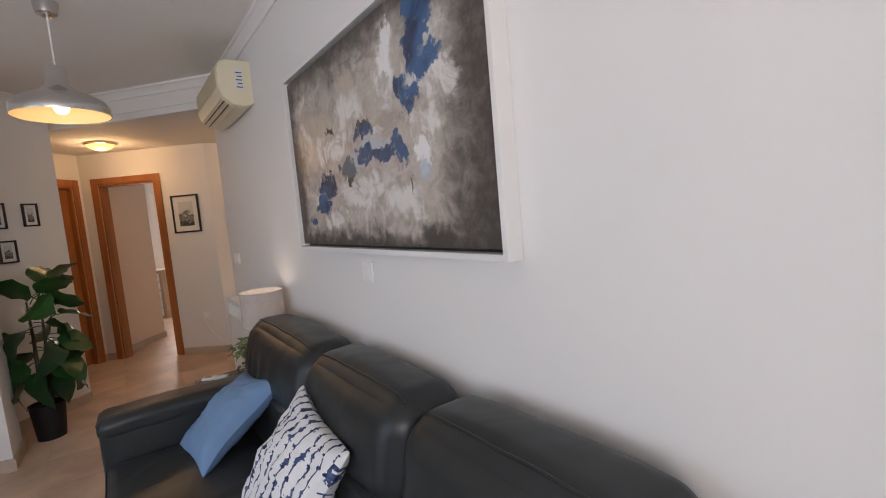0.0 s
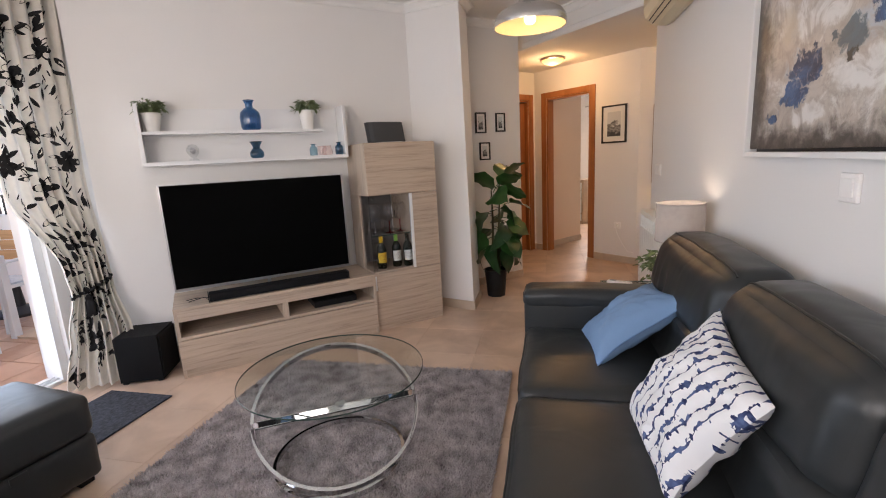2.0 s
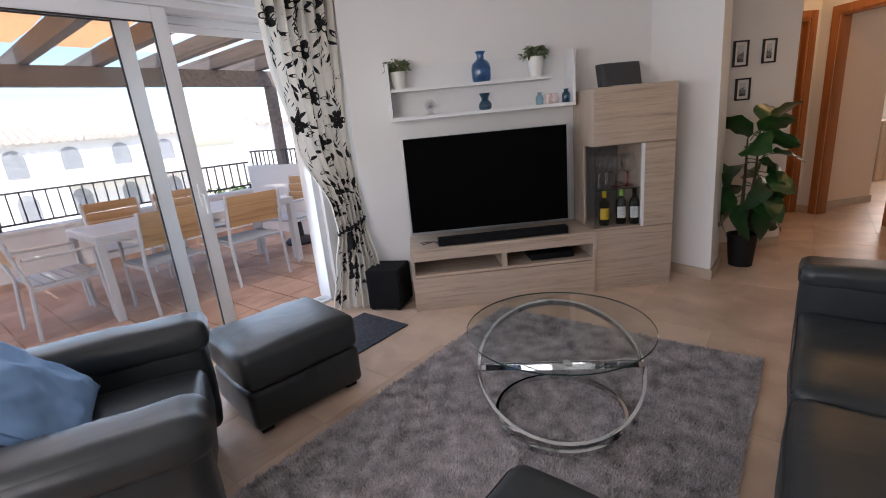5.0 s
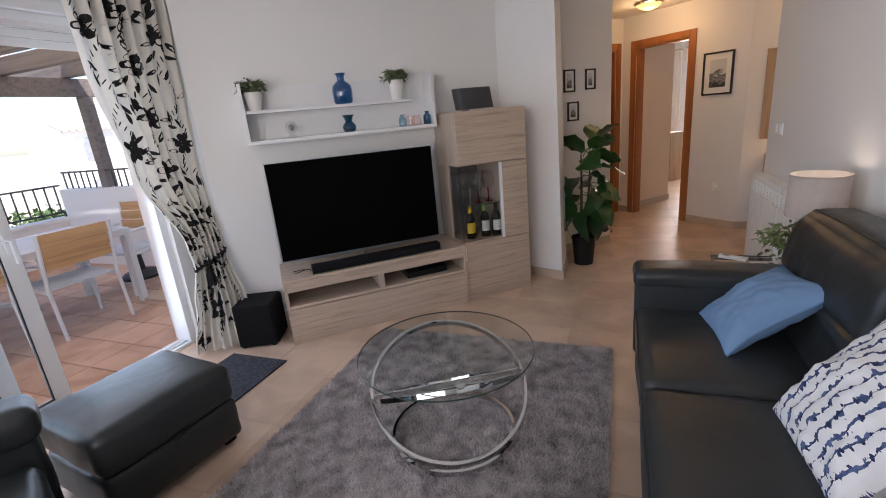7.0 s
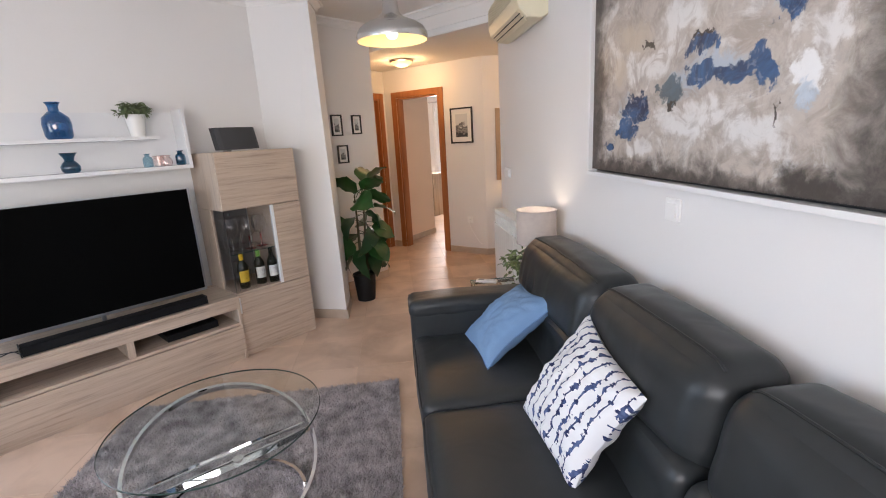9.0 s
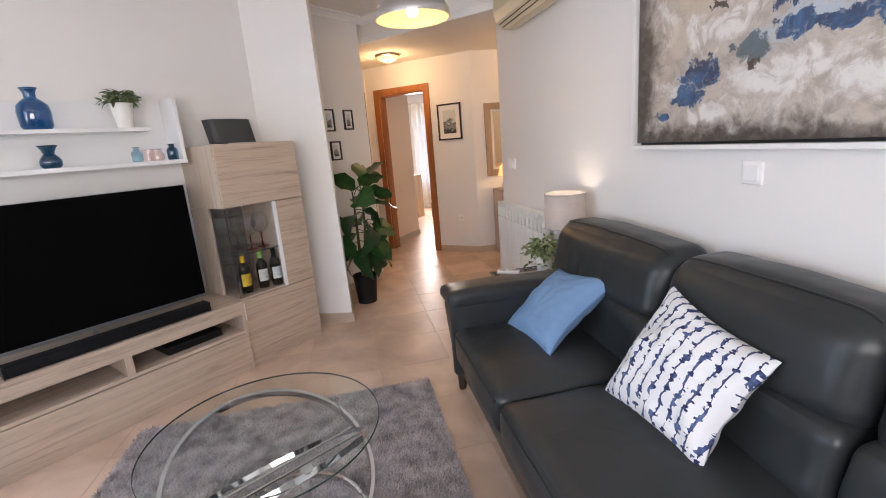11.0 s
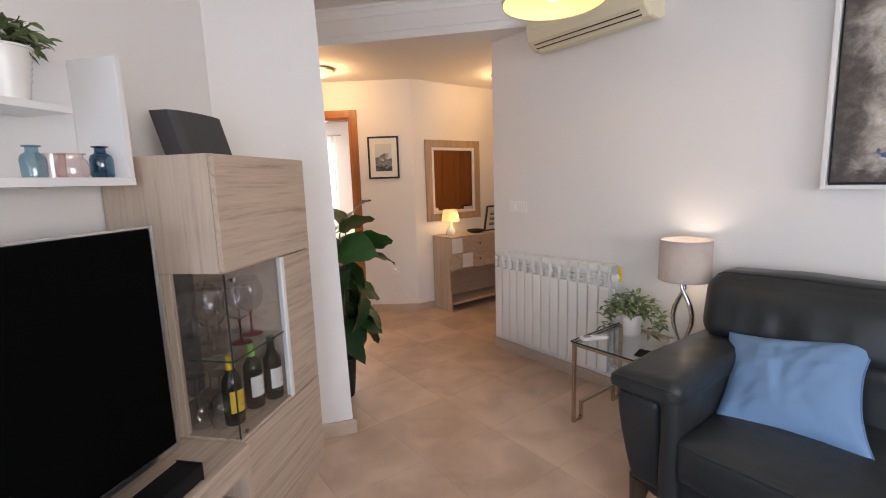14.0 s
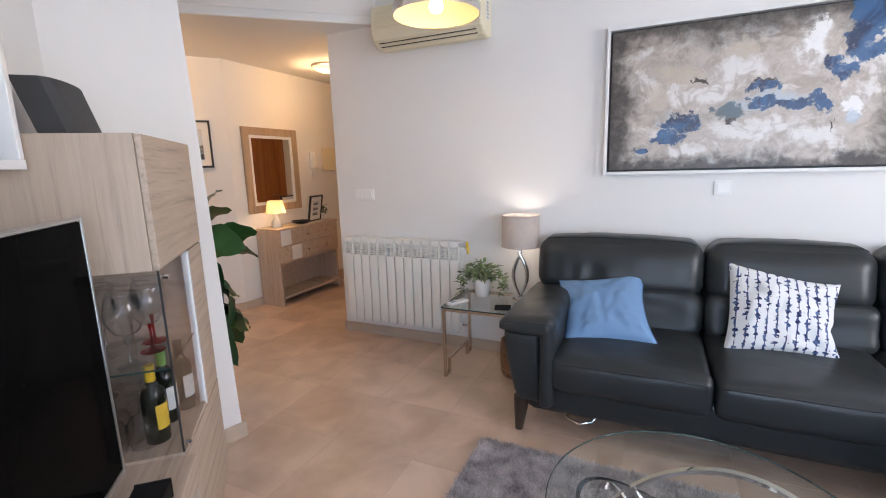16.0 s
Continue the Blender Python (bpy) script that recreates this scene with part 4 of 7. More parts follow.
for x, y in ((1.33, 0.615), (1.38, 1.36), (2.2, 1.38), (2.96, 0.06), (3.55, 0.06), (3.55, 1.38)):
    bm = bmesh.new()
    lathe(bm, [(0.019, 0.0), (0.021, 0.004), (0.042, 0.17), (0.042, 0.18)], 14)
    for v in bm.verts:
        v.co.x -= 0.16 * (0.17 - v.co.z) * 0.4
        v.co.y -= 0.16 * (0.17 - v.co.z) * 0.5
    leg = part("leg", bm, DARKWOOD, sofa, "tapered dark wooden leg", True)
    leg.location = (x, y, 0)


def pillow(name, m, size, thick, mat, label, seam=None, seed=0.0, crumple=0.019, stuffing=0.75, dent=0.0, pinch=0.0):
    t = thing(name, m, label, "cushion")
    n_, grid = 34, {}
    bm = bmesh.new()
    for s in (1, -1):
        for i in range(n_ + 1):
            for j in range(n_ + 1):
                if s < 0 and (i in (0, n_) or j in (0, n_)):
                    grid[s, i, j] = grid[1, i, j]
                    continue
                u, v = 2 * i / n_ - 1, 2 * j / n_ - 1
                x, y = size / 2 * u * (1 - 0.13 * (1 - v * v)), size / 2 * v * (1 - 0.13 * (1 - u * u))
                y *= 1 - pinch * ((u + 1) / 2) ** 1.5
                z = thick * ((1 - u * u) * (1 - v * v)) ** (1 - stuffing * 0.75)
                z += crumple * (noise.noise((u * 2.3 + seed, v * 2.3, s * 3.0)) + 0.6 * noise.noise((u * 5.5 + seed, v * 5.5, s * 9.0)) + 0.25 * noise.noise((u * 12 + seed, v * 12, s * 9.0))) * min(1, 4 * (1 - abs(u)) * 1.0) * min(1, 4 * (1 - abs(v)))
                x += 0.012 * noise.noise((u * 1.5, v * 1.5, seed))
                if dent:
                    # a fold pressed in from one edge
                    k = math.exp(-((v + 0.12 + 0.15 * u) / 0.16) ** 2) * min(1.0, max(0.0, (u + 0.25) / 0.9))
                    z -= dent * k * 0.75 * (1 if s > 0 else 0.3)
                    x -= dent * k * 1.1
                grid[s, i, j] = bm.verts.new((x, y, s * z + 0.02 * noise.noise((u, v, seed + 4))))
    for s in (1, -1):
        for i in range(n_):
            for j in range(n_):
                bm.faces.new([grid[s, a, b] for a, b in ((i, j), (i + 1, j), (i + 1, j + 1), (i, j + 1))][::s])
    rim = [grid[1, i, 0].co.copy() for i in range(n_)] + [grid[1, n_, j].co.copy() for j in range(n_)] + [grid[1, n_ - i, n_].co.copy() for i in range(n_)] + [grid[1, 0, n_ - j].co.copy() for j in range(n_)]
    part("cover", bm, mat, t, "", True)
    if seam:
        bm = bmesh.new()
        tube(bm, rim, 0.004, 5, closed=True)
        part("seam", bm, seam, t)
    return t


def lean(place, face, up, spin=0.0):
    """A pose whose z axis looks along face and whose y axis is near up."""
    z = Vector(face).normalized()
    x = Vector(up).cross(z).normalized()
    y = z.cross(x)
    m = Matrix((x, y, z)).transposed().to_4x4()
    return Matrix.Translation(place) @ m @ pose(0, 0, 0, 0, 0, spin)


pillow("blue_cushion", lean((1.685, 1.01, 0.56), (-0.034, -0.597, 0.80), (-0.18, 0.79, 0.58), 0), 0.468, 0.085, BLUECLOTH, "plain blue cotton cushion on the leather sofa", SEAM, 1.0, 0.014)
pillow("striped_cushion", lean((2.49, 1.06, 0.612), (0.033, -0.84, 0.54), (0.07, 0.54, 0.84), 0), 0.472, 0.088, STRIPES, "white cushion with broken indigo stripes on the leather sofa", None, 5.0, dent=0.010, pinch=0.20)
pillow("blue_cushion", lean((3.25, 1.12, 0.57), (-0.10, -0.80, 0.60), (0, 0.6, 0.8), 0), 0.44, 0.07, BLUECLOTH, "plain blue cotton cushion at the sofa's chaise end", SEAM, 8.0)

# ---- painting, air conditioner, radiator, switches on the sofa wall ----
SWM = pose(0, 1.515, 0, 0, 0, 180)  # x runs towards the rear wall negative, y out into the room
pt = thing("painting", SWM @ pose(-3.135, 0, 1.28), "large abstract canvas in grey, taupe and blue with a white frame", "painting")
W, H = 1.52, 0.845
bpart("canvas", CANVAS, pt, (0.03, W - 0.03, 0.012, 0.042, 0.03, H - 0.03), bev=0.002)
bpart("frame_side", CANVASFRAME, pt, (0, 0.018, 0.001, 0.056, 0, H), bev=0.002)
bpart("frame_side", CANVASFRAME, pt, (W - 0.018, W, 0.001, 0.056, 0, H), bev=0.002)
bpart("frame_rail", CANVASFRAME, pt, (0.018, W - 0.018, 0.001, 0.056, 0, 0.018), bev=0.002)
bpart("frame_rail", CANVASFRAME, pt, (0.018, W - 0.018, 0.001, 0.056, H - 0.018, H), bev=0.002)
bpart("backing", BLACKFRAME, pt, (0.018, W - 0.018, 0.001, 0.011, 0.018, H - 0.018), bev=0)

ac = thing("air_conditioner", SWM @ pose(-0.885, 0, 2.17), "aged cream wall air conditioner above the radiator", "air conditioner")
W = 0.80
bm = bmesh.new()
prof = [(0.001, 0.02), (0.05, 0.0), (0.13, 0.01), (0.185, 0.055), (0.20, 0.11), (0.20, 0.22), (0.18, 0.27), (0.15, 0.285), (0.001, 0.285)]
va = [[bm.verts.new((x, y, z)) for y, z in prof] for x in (0.0, 0.012, W - 0.012, W)]
for r, sc in ((0, 0.96), (3, 0.96)):
    for v in va[r]:
        v.co.y *= sc
        v.co.z = 0.14 + (v.co.z - 0.14) * sc
for a, b in zip(va, va[1:]):
    for j in range(len(prof)):
        k = (j + 1) % len(prof)
        bm.faces.new((a[j], a[k], b[k], b[j]))
bm.faces.new(va[0][::-1])
bm.faces.new(va[-1])
body = part("body", bm, CREAM_PLASTIC, ac)
bm = bmesh.new()
for k in range(3):
    box(bm, 0.05, W - 0.05, 0.0, 0.026, 0, 0.005, 0.002, pose(0, 0.118 + 0.024 * k, -0.004 + 0.0195 * k, 39, 0, 0))
part("louvre", bm, CREAM_PLASTIC, ac)
# Black strips stand for the shade in the gaps between the louvres.
bm = bmesh.new()
for k in range(2):
    box(bm, 0.045, W - 0.045, 0.0, 0.0065, 0, 0.004, 0, pose(0, 0.142 + 0.024 * k, 0.0145 + 0.0195 * k, 39, 0, 0))
part("outlet_shade", bm, BLACK_PLASTIC, ac, "black strip painted for the shade in the outlet gap")
for k in range(10):
    bpart("grille_slat", CREAM_PLASTIC, ac, (0.04, W - 0.04, 0.199, 0.205, 0.125 + 0.011 * k, 0.131 + 0.011 * k), bev=0.001)
bpart("rating_label", PAPER, ac, (-0.0015, 0.0, 0.05, 0.10, 0.10, 0.24), bev=0, label="white rating label")
for k in range(5):
    bpart("label_line", INK, ac, (-0.0022, -0.0014, 0.056, 0.094 - 0.008 * (k % 2), 0.115 + 0.022 * k, 0.121 + 0.022 * k), bev=0)


def radiator_thing():
    r = thing("radiator", SWM @ pose(-0.66, 0, 0.135), "white aluminium column radiator under the switches", "radiator")
    n_, w, h = 13, 0.0765, 0.69
    for i in range(n_):
        x = i * w
        bm = bmesh.new()
        box(bm, x + 0.004, x + w - 0.004, 0.085, 0.105, 0.02, h - 0.13, 0.008)
        box(bm, x + 0.005, x + w - 0.005, 0.082, 0.100, h - 0.042, h + 0.003, 0.009)
        box(bm, x + w / 2 - 0.012, x + w / 2 + 0.012, 0.035, 0.085, 0.0, h - 0.02, 0.003)
        box(bm, x + 0.004, x + w - 0.004, 0.030, 0.045, 0.02, h - 0.15, 0.003)
        box(bm, x + 0.002, x + 0.010, 0.078, 0.102, h - 0.14, h - 0.04, 0.002)
        box(bm, x + 0.006, x + w - 0.006, 0.004, 0.081, h - 0.012, h - 0.001, 0.004)
        box(bm, x + 0.004, x + w - 0.004, 0.004, 0.012, h - 0.15, h - 0.011, 0.001)
        box(bm, x + w - 0.0045, x + w - 0.0005, 0.020, 0.100, h - 0.14, h - 0.011, 0.001)
        for k in range(4):
            box(bm, x + 0.011, x + w - 0.0055, 0.074, 0.094, h - 0.124 + 0.0185 * k, h - 0.1185 + 0.0185 * k, 0.001)
        part("section", bm, RADIATOR, r)
    for z in (0.06, h - 0.06):
        bm = bmesh.new()
        tube(bm, [(0.01, 0.06, z), (n_ * w - 0.01, 0.06, z)], 0.02, 10)
        part("manifold", bm, RADIATOR, r, "", True)
    bm = bmesh.new()
    tube(bm, [(-0.002, 0.06, h - 0.06), (-0.04, 0.06, h - 0.06)], 0.012, 10)
    tube(bm, [(-0.04, 0.06, h - 0.06), (-0.04, 0.115, h - 0.06)], [0.016, 0.022], 12)
    vl = part("valve", bm, WHITE_PLASTIC, r, "white thermostat valve", True)
    bm = bmesh.new()
    tube(bm, [(-0.062, 0.075, h - 0.085), (-0.058, 0.080, h - 0.03), (-0.052, 0.075, h + 0.005)], [0.008, 0.012, 0.006], 8)
    part("cap", bm, YELLOWCAP, vl, "yellow valve tag", True)
    bm = bmesh.new()
    tube(bm, [(-0.002, 0.06, 0.06), (-0.03, 0.06, 0.06), (-0.03, 0.002, 0.06)], 0.010, 10)
    part("valve", bm, CHROME, r, "chrome lockshield valve", True)
    bm = bmesh.new()
    tube(bm, [(n_ * w, 0.06, 0.06), (n_ * w + 0.012, 0.06, 0.06)], 0.015, 10)
    part("plug", bm, BLACK_PLASTIC, r, "", True)


radiator_thing()


def switch_plate(m, label, gangs=1, w=0.085):
    s = thing("light_switch", m, label, "switch")
    W_ = w * gangs
    bpart("plate", WHITE_PLASTIC, s, (-W_ / 2, W_ / 2, 0.0005, 0.012, -0.042, 0.042), bev=0.004)
    for k in range(gangs):
        a = -W_ / 2 + k * w
        bpart("rocker", WHITE_PLASTIC, s, (a + 0.015, a + w - 0.015, 0.012, 0.018, -0.027, 0.027), bev=0.002)


switch_plate(SWM @ pose(0.175, 0, 1.16), "white double light switch above the radiator", 2)
switch_plate(SWM @ pose(-2.262, 0, 1.195), "white light switch under the painting")

# ---- television wall ----
TVW = TVM @ pose(0.018, 0.03, 0, 0, 0, 0)
unit = thing("tv_unit", TVW @ pose(0, 0, 0), "low pale oak media unit with open slots and drawers", "tv unit")
X0, X1, Y0, Y1, ZT = 0.876, 2.25, -0.495, -0.03, 0.48
bpart("top", OAK_X, unit, (X0, X1, Y0, Y1, ZT - 0.022, ZT), bev=0.002)
bpart("side_panel", OAK_Z, unit, (X1 - 0.022, X1, Y0, Y1 - 0.002, 0.0, ZT - 0.022), bev=0.002)
bpart("side_panel", OAK_Z, unit, (X0, X0 + 0.022, Y0, Y1 - 0.002, 0.0, ZT - 0.022), bev=0.002)
bpart("fascia", OAK_X, unit, (X0 + 0.022, X1 - 0.022, Y1 - 0.02, Y1, 0.39, ZT - 0.023), bev=0.002)
bpart("divider", OAK_Z, unit, ((X0 + X1) / 2 - 0.02, (X0 + X1) / 2 + 0.02, Y0 + 0.02, Y1 - 0.003, 0.285, 0.39), bev=0.002)
bpart("slot_floor", OAK_X, unit, (X0 + 0.022, X1 - 0.022, Y0, Y1 - 0.003, 0.265, 0.285), bev=0.002)
bpart("back_panel", OAK_X, unit, (X0 + 0.022, X1 - 0.022, Y0, Y0 + 0.012, 0.02, ZT - 0.023), bev=0)
for a, b in ((X0 + 0.004, X1 - 0.002),):
    bpart("drawer_front", OAK_X, unit, (a, b, Y1 - 0.018, Y1 + 0.002, 0.055, 0.260), bev=0.002)
bpart("plinth", OAK_X, unit, (X0, X1, Y1 - 0.03, Y1 - 0.012, 0.0, 0.05), bev=0.001)
bpart("set_top_box", BLACK_PLASTIC, None, (1.02, 1.35, -0.33, -0.09, 0.287, 0.335), bev=0.006)
stb = bpy.context.scene.objects["set_top_box"]
stb.matrix_basis = TVW
tagged(stb, "black set-top box in the media unit's slot", "media box")

cab = thing("display_cabinet", TVW @ pose(0, 0, 0), "tall pale oak cabinet with a lit glass corner showcase", "cabinet")
CX0, CX1, CY0, CY1, CH = 0.280, 0.872, -0.50, -0.060, 1.483
GX = 0.515
bpart("lower_body", OAK_X, cab, (CX0, CX1, CY0, CY1 - 0.02, 0.0, 0.474), bev=0.002)
bpart("lower_door", OAK_X, cab, (CX0, CX1 - 0.002, CY1 - 0.019, CY1, 0.055, 0.471), bev=0.002)
bpart("plinth", OAK_X, cab, (CX0, CX1, CY1 - 0.019, CY1 - 0.006, 0.0, 0.052), bev=0.001)
bpart("showcase_floor", OAK_X, cab, (GX + 0.001, CX1 - 0.003, CY0, CY1 - 0.003, 0.4745, 0.487), bev=0.001)
bpart("upper_body", OAK_Z, cab, (CX0, CX1, CY0, CY1 - 0.02, 1.085, CH), bev=0.002)
bpart("upper_door", OAK_X, cab, (CX0 + 0.0, CX1 - 0.002, CY1 - 0.0185, CY1, 1.088, CH - 0.003), bev=0.002)
bpart("side_column", OAK_X, cab, (CX0, GX - 0.012, CY0, CY1 - 0.001, 0.476, 1.083), bev=0.002)
bpart("showcase_stile", WHITE_LACQ, cab, (GX - 0.011, GX + 0.010, CY1 - 0.022, CY1 + 0.001, 0.4765, 1.083), bev=0.001)
bpart("showcase_stile", OAK_Z, cab, (CX1 - 0.018, CX1, -0.305, -0.275, 0.488, 1.083), bev=0.001)
bpart("showcase_side", OAK_Z, cab, (CX1 - 0.016, CX1, CY0, -0.307, 0.488, 1.083), bev=0.001)
bpart("showcase_back", SMOKYBACK, cab, (GX, CX1 - 0.018, CY0, CY0 + 0.012, 0.488, 1.083), bev=0)
g1 = bpart("showcase_pane", SMOKED, cab, (GX + 0.011, CX1 - 0.006, CY1 - 0.010, CY1 - 0.005, 0.488, 1.083), bev=0)
g2 = bpart("showcase_pane", SMOKED, cab, (CX1 - 0.008, CX1 - 0.003, -0.274, CY1 - 0.011, 0.488, 1.083), bev=0)
sh = bpart("glass_shelf", SHEET, cab, (GX + 0.002, CX1 - 0.02, CY0 + 0.02, CY1 - 0.016, 0.765, 0.771), bev=0)
bpart("shelf_edge", GLASSEDGE, cab, (GX + 0.002, CX1 - 0.02, CY1 - 0.0155, CY1 - 0.0135, 0.765, 0.771), (CX1 - 0.0195, CX1 - 0.0175, -0.25, CY1 - 0.016, 0.765, 0.771), bev=0)
for o in (g1, g2, sh):
    o.visible_shadow = False
bpart("glass_corner", GASKET, cab, (CX1 - 0.0050, CX1 - 0.0030, CY1 - 0.0105, CY1 - 0.0045, 0.488, 1.083), bev=0, label="dark polished glass corner")
bpart("door_grip", WHITE_LACQ, cab, (CX1 - 0.016, CX1 - 0.004, CY1, CY1 + 0.004, 0.335, 0.455), bev=0.001, label="pale edge grip of the lower door")
for z in (0.505, 1.06):
    bm = bmesh.new()
    tube(bm, [(CX1 - 0.03, CY1 - 0.005, z), (CX1 - 0.03, CY1 + 0.012, z)], 0.008, 10)
    part("hinge", bm, CHROME, cab, "chrome glass hinge", True)

tv = thing("television", TVW @ pose(1.625, -0.200, 0.48, 0, 0, -1.5), "large flat black television with a thin silver rim", "television")
tw, tb, tt = 0.600, 0.075, 0.782
bpart("screen", SCREEN, tv, (-tw + 0.008, tw - 0.008, 0.004, 0.009, tb + 0.014, tt - 0.006), bev=0.001)
bpart("back_shell", BLACK_PLASTIC, tv, (-tw, tw, -0.035, 0.0035, tb, tt), bev=0.004)
bpart("rim", SILVER, tv, (-tw - 0.004, -tw + 0.007, -0.02, 0.011, tb - 0.002, tt + 0.004), (tw - 0.007, tw + 0.004, -0.02, 0.011, tb - 0.002, tt + 0.004), (-tw + 0.007, tw - 0.007, -0.02, 0.011, tt - 0.003, tt + 0.003), (-tw + 0.007, tw - 0.007, -0.02, 0.012, tb - 0.004, tb + 0.013), bev=0.001)
bm = bmesh.new()
box(bm, -0.012, 0.012, -0.034, -0.020, 0.012, tb + 0.03, 0.004)
part("neck", bm, SILVER, tv, "", True)
bm = bmesh.new()
tube(bm, [(-0.30, 0.075, 0.008), (-0.10, 0.0, 0.012), (0, -0.022, 0.014), (0.10, 0.0, 0.012), (0.30, 0.075, 0.008)], 0.008, 8)
part("stand", bm, SILVER, tv, "slim silver curved foot", True)

sb = thing("soundbar", TVW @ pose(1.557, -0.095, 0.48), "long black soundbar on the media unit", "soundbar")
bm = bmesh.new()
box(bm, -0.475, 0.475, -0.045, 0.045, 0.004, 0.058, 0.008)
part("body", bm, BLACK_MATT, sb, "", True)
for x in (-0.482, 0.4755):
    bpart("end_cap", BLACK_PLASTIC, sb, (x, x + 0.0065, -0.045, 0.045, 0.002, 0.060), bev=0.002)
sub = thing("subwoofer", pose(1.475, -1.985, 0.0, 0, 0, 24), "black cube subwoofer on the floor beside the curtain", "speaker")
bpart("cabinet", BLACK_MATT, sub, (-0.135, 0.135, -0.135, 0.125, 0.015, 0.32), bev=0.006)
bpart("grille", BLACK_MATT, sub, (-0.127, 0.127, 0.126, 0.135, 0.02, 0.31), bev=0.003)
for x in (-0.11, 0.11):
    for y in (-0.11, 0.10):
        f_ = bpart("foot", BLACK_PLASTIC, sub, (x - 0.015, x + 0.015, y - 0.015, y + 0.015, 0, 0.015), bev=0.002)

shelf = thing("wall_shelf", TVW @ pose(0, 0, 0), "white lacquered two-tier wall shelf above the television", "shelf")
SX0, SX1, SY0, SY1 = 0.912, 2.288, -0.509, -0.315
bpart("lower_board", WHITE_LACQ, shelf, (SX0, SX1, SY0, SY1, 1.388, 1.413), bev=0.002)
bpart("upper_board", WHITE_LACQ, shelf, (SX0 + 0.17, SX1 - 0.022, SY0 + 0.012, SY1 - 0.01, 1.591, 1.611), bev=0.002)
bpart("side_panel", WHITE_LACQ, shelf, (SX0, SX0 + 0.022, SY0 + 0.012, SY1 - 0.002, 1.413, 1.785), bev=0.002)
bpart("side_panel", WHITE_LACQ, shelf, (SX1 - 0.022, SX1, SY0 + 0.012, SY1 - 0.002, 1.413, 1.785), bev=0.002)
bpart("back_panel", WHITE_LACQ, shelf, (SX0, SX1, SY0, SY0 + 0.011, 1.413, 1.772), bev=0.001)
dock = thing("speaker_dock", TVW @ pose(0.570, -0.315, 1.483, 0, 0, 4), "dark grey curved speaker dock on the cabinet", "speaker")
bm = bmesh.new()
n_ = 12
ring = []
for i in range(n_ + 1):
    u = 2 * i / n_ - 1
    ring.append((u * 0.155, 0.05 * (1 - u * u) ** 0.5 if abs(u) < 1 else 0.0))
fr, bk = [], []
for z, k in ((0.012, 0.0), (0.172, -0.045)):
    fr.append([bm.verts.new((x, 0.015 + y * 0.7 + k, z)) for x, y in ring])
    bk.append([bm.verts.new((x, -0.055 + k, z)) for x, y in ring])
for i in range(n_):
    bm.faces.new((fr[0][i], fr[0][i + 1], fr[1][i + 1], fr[1][i]))
    bm.faces.new((bk[0][i], bk[1][i], bk[1][i + 1], bk[0][i + 1]))
    for k in (0, 1):
        bm.faces.new((fr[k][i], bk[k][i], bk[k][i + 1], fr[k][i + 1]))
for i in (0, n_):
    bm.faces.new((fr[0][i], fr[1][i], bk[1][i], bk[0][i]))
part("body", bm, material("speaker_mesh", (0.05, 0.05, 0.052), 0.7, var=0.1, bump=0.5, bscale=900), dock)
bpart("base", SILVER, dock, (-0.10, 0.10, -0.06, 0.07, 0, 0.011), bev=0.003)

# ---- pendant, hall lamps ----
pend = thing("pendant_lamp", pose(0.93, 0.56, 0), "brushed metal dome pendant lamp with a glowing bulb", "lamp")
bm = bmesh.new()
lathe(bm, [(0.205, 2.060), (0.208, 2.082), (0.203, 2.104), (0.186, 2.130), (0.150, 2.153), (0.104, 2.172), (0.070, 2.190), (0.052, 2.212), (0.045, 2.245), (0.041, 2.290), (0.034, 2.304), (0.010, 2.310)], 48, caps=False)
part("shade", bm, NICKEL, pend, "brushed nickel dome", True)
bm = bmesh.new()
lathe(bm, [(0.203, 2.061), (0.196, 2.098), (0.176, 2.131), (0.142, 2.155), (0.088, 2.173), (0.02, 2.18)], 40, caps=False)
part("inner_shade", bm, PENDANTIN, pend, "cream enamel inside", True)
bm = bmesh.new()
lathe(bm, [(0.004, 2.070), (0.022, 2.075), (0.032, 2.090), (0.034, 2.105), (0.028, 2.125), (0.018, 2.145), (0.018, 2.172)], 18)
o = part("bulb", bm, BULBGLOW, pend, "glowing round bulb", True)
o.visible_shadow = False
bm = bmesh.new()
tube(bm, [(0, 0, 2.305), (0, 0, 2.59)], 0.004, 8)
part("cord", bm, WHITE_PLASTIC, pend)
bm = bmesh.new()
lathe(bm, [(0.022, 2.545), (0.045, 2.56), (0.052, 2.60), (0.052, CEILING - 0.001)], 24)
part("ceiling_rose", bm, NICKEL, pend, "", True)


def dome_lamp(x, y, r=0.125):
    d = thing("ceiling_lamp", pose(x, y, HALLCEIL), "small brass-rimmed amber glass ceiling lamp, lit", "lamp", "hall ceiling lamps")
    bm = bmesh.new()
    lathe(bm, [(r + 0.012, -0.0005), (r + 0.016, -0.016), (r, -0.024), (r - 0.02, -0.0005)], 30)
    part("rim", bm, STEEL, d, "brass-coloured rim", True)
    bm = bmesh.new()
    lathe(bm, [(r - 0.004, -0.02), (r - 0.02, -0.045), (r - 0.06, -0.066), (0.03, -0.076), (0.004, -0.078)], 30)
    o = part("glass", bm, BRONZEGLOW, d, "glowing amber glass bowl", True)
    o.visible_shadow = False


dome_lamp(-1.80, 0.70)
dome_lamp(-1.11, 2.33)

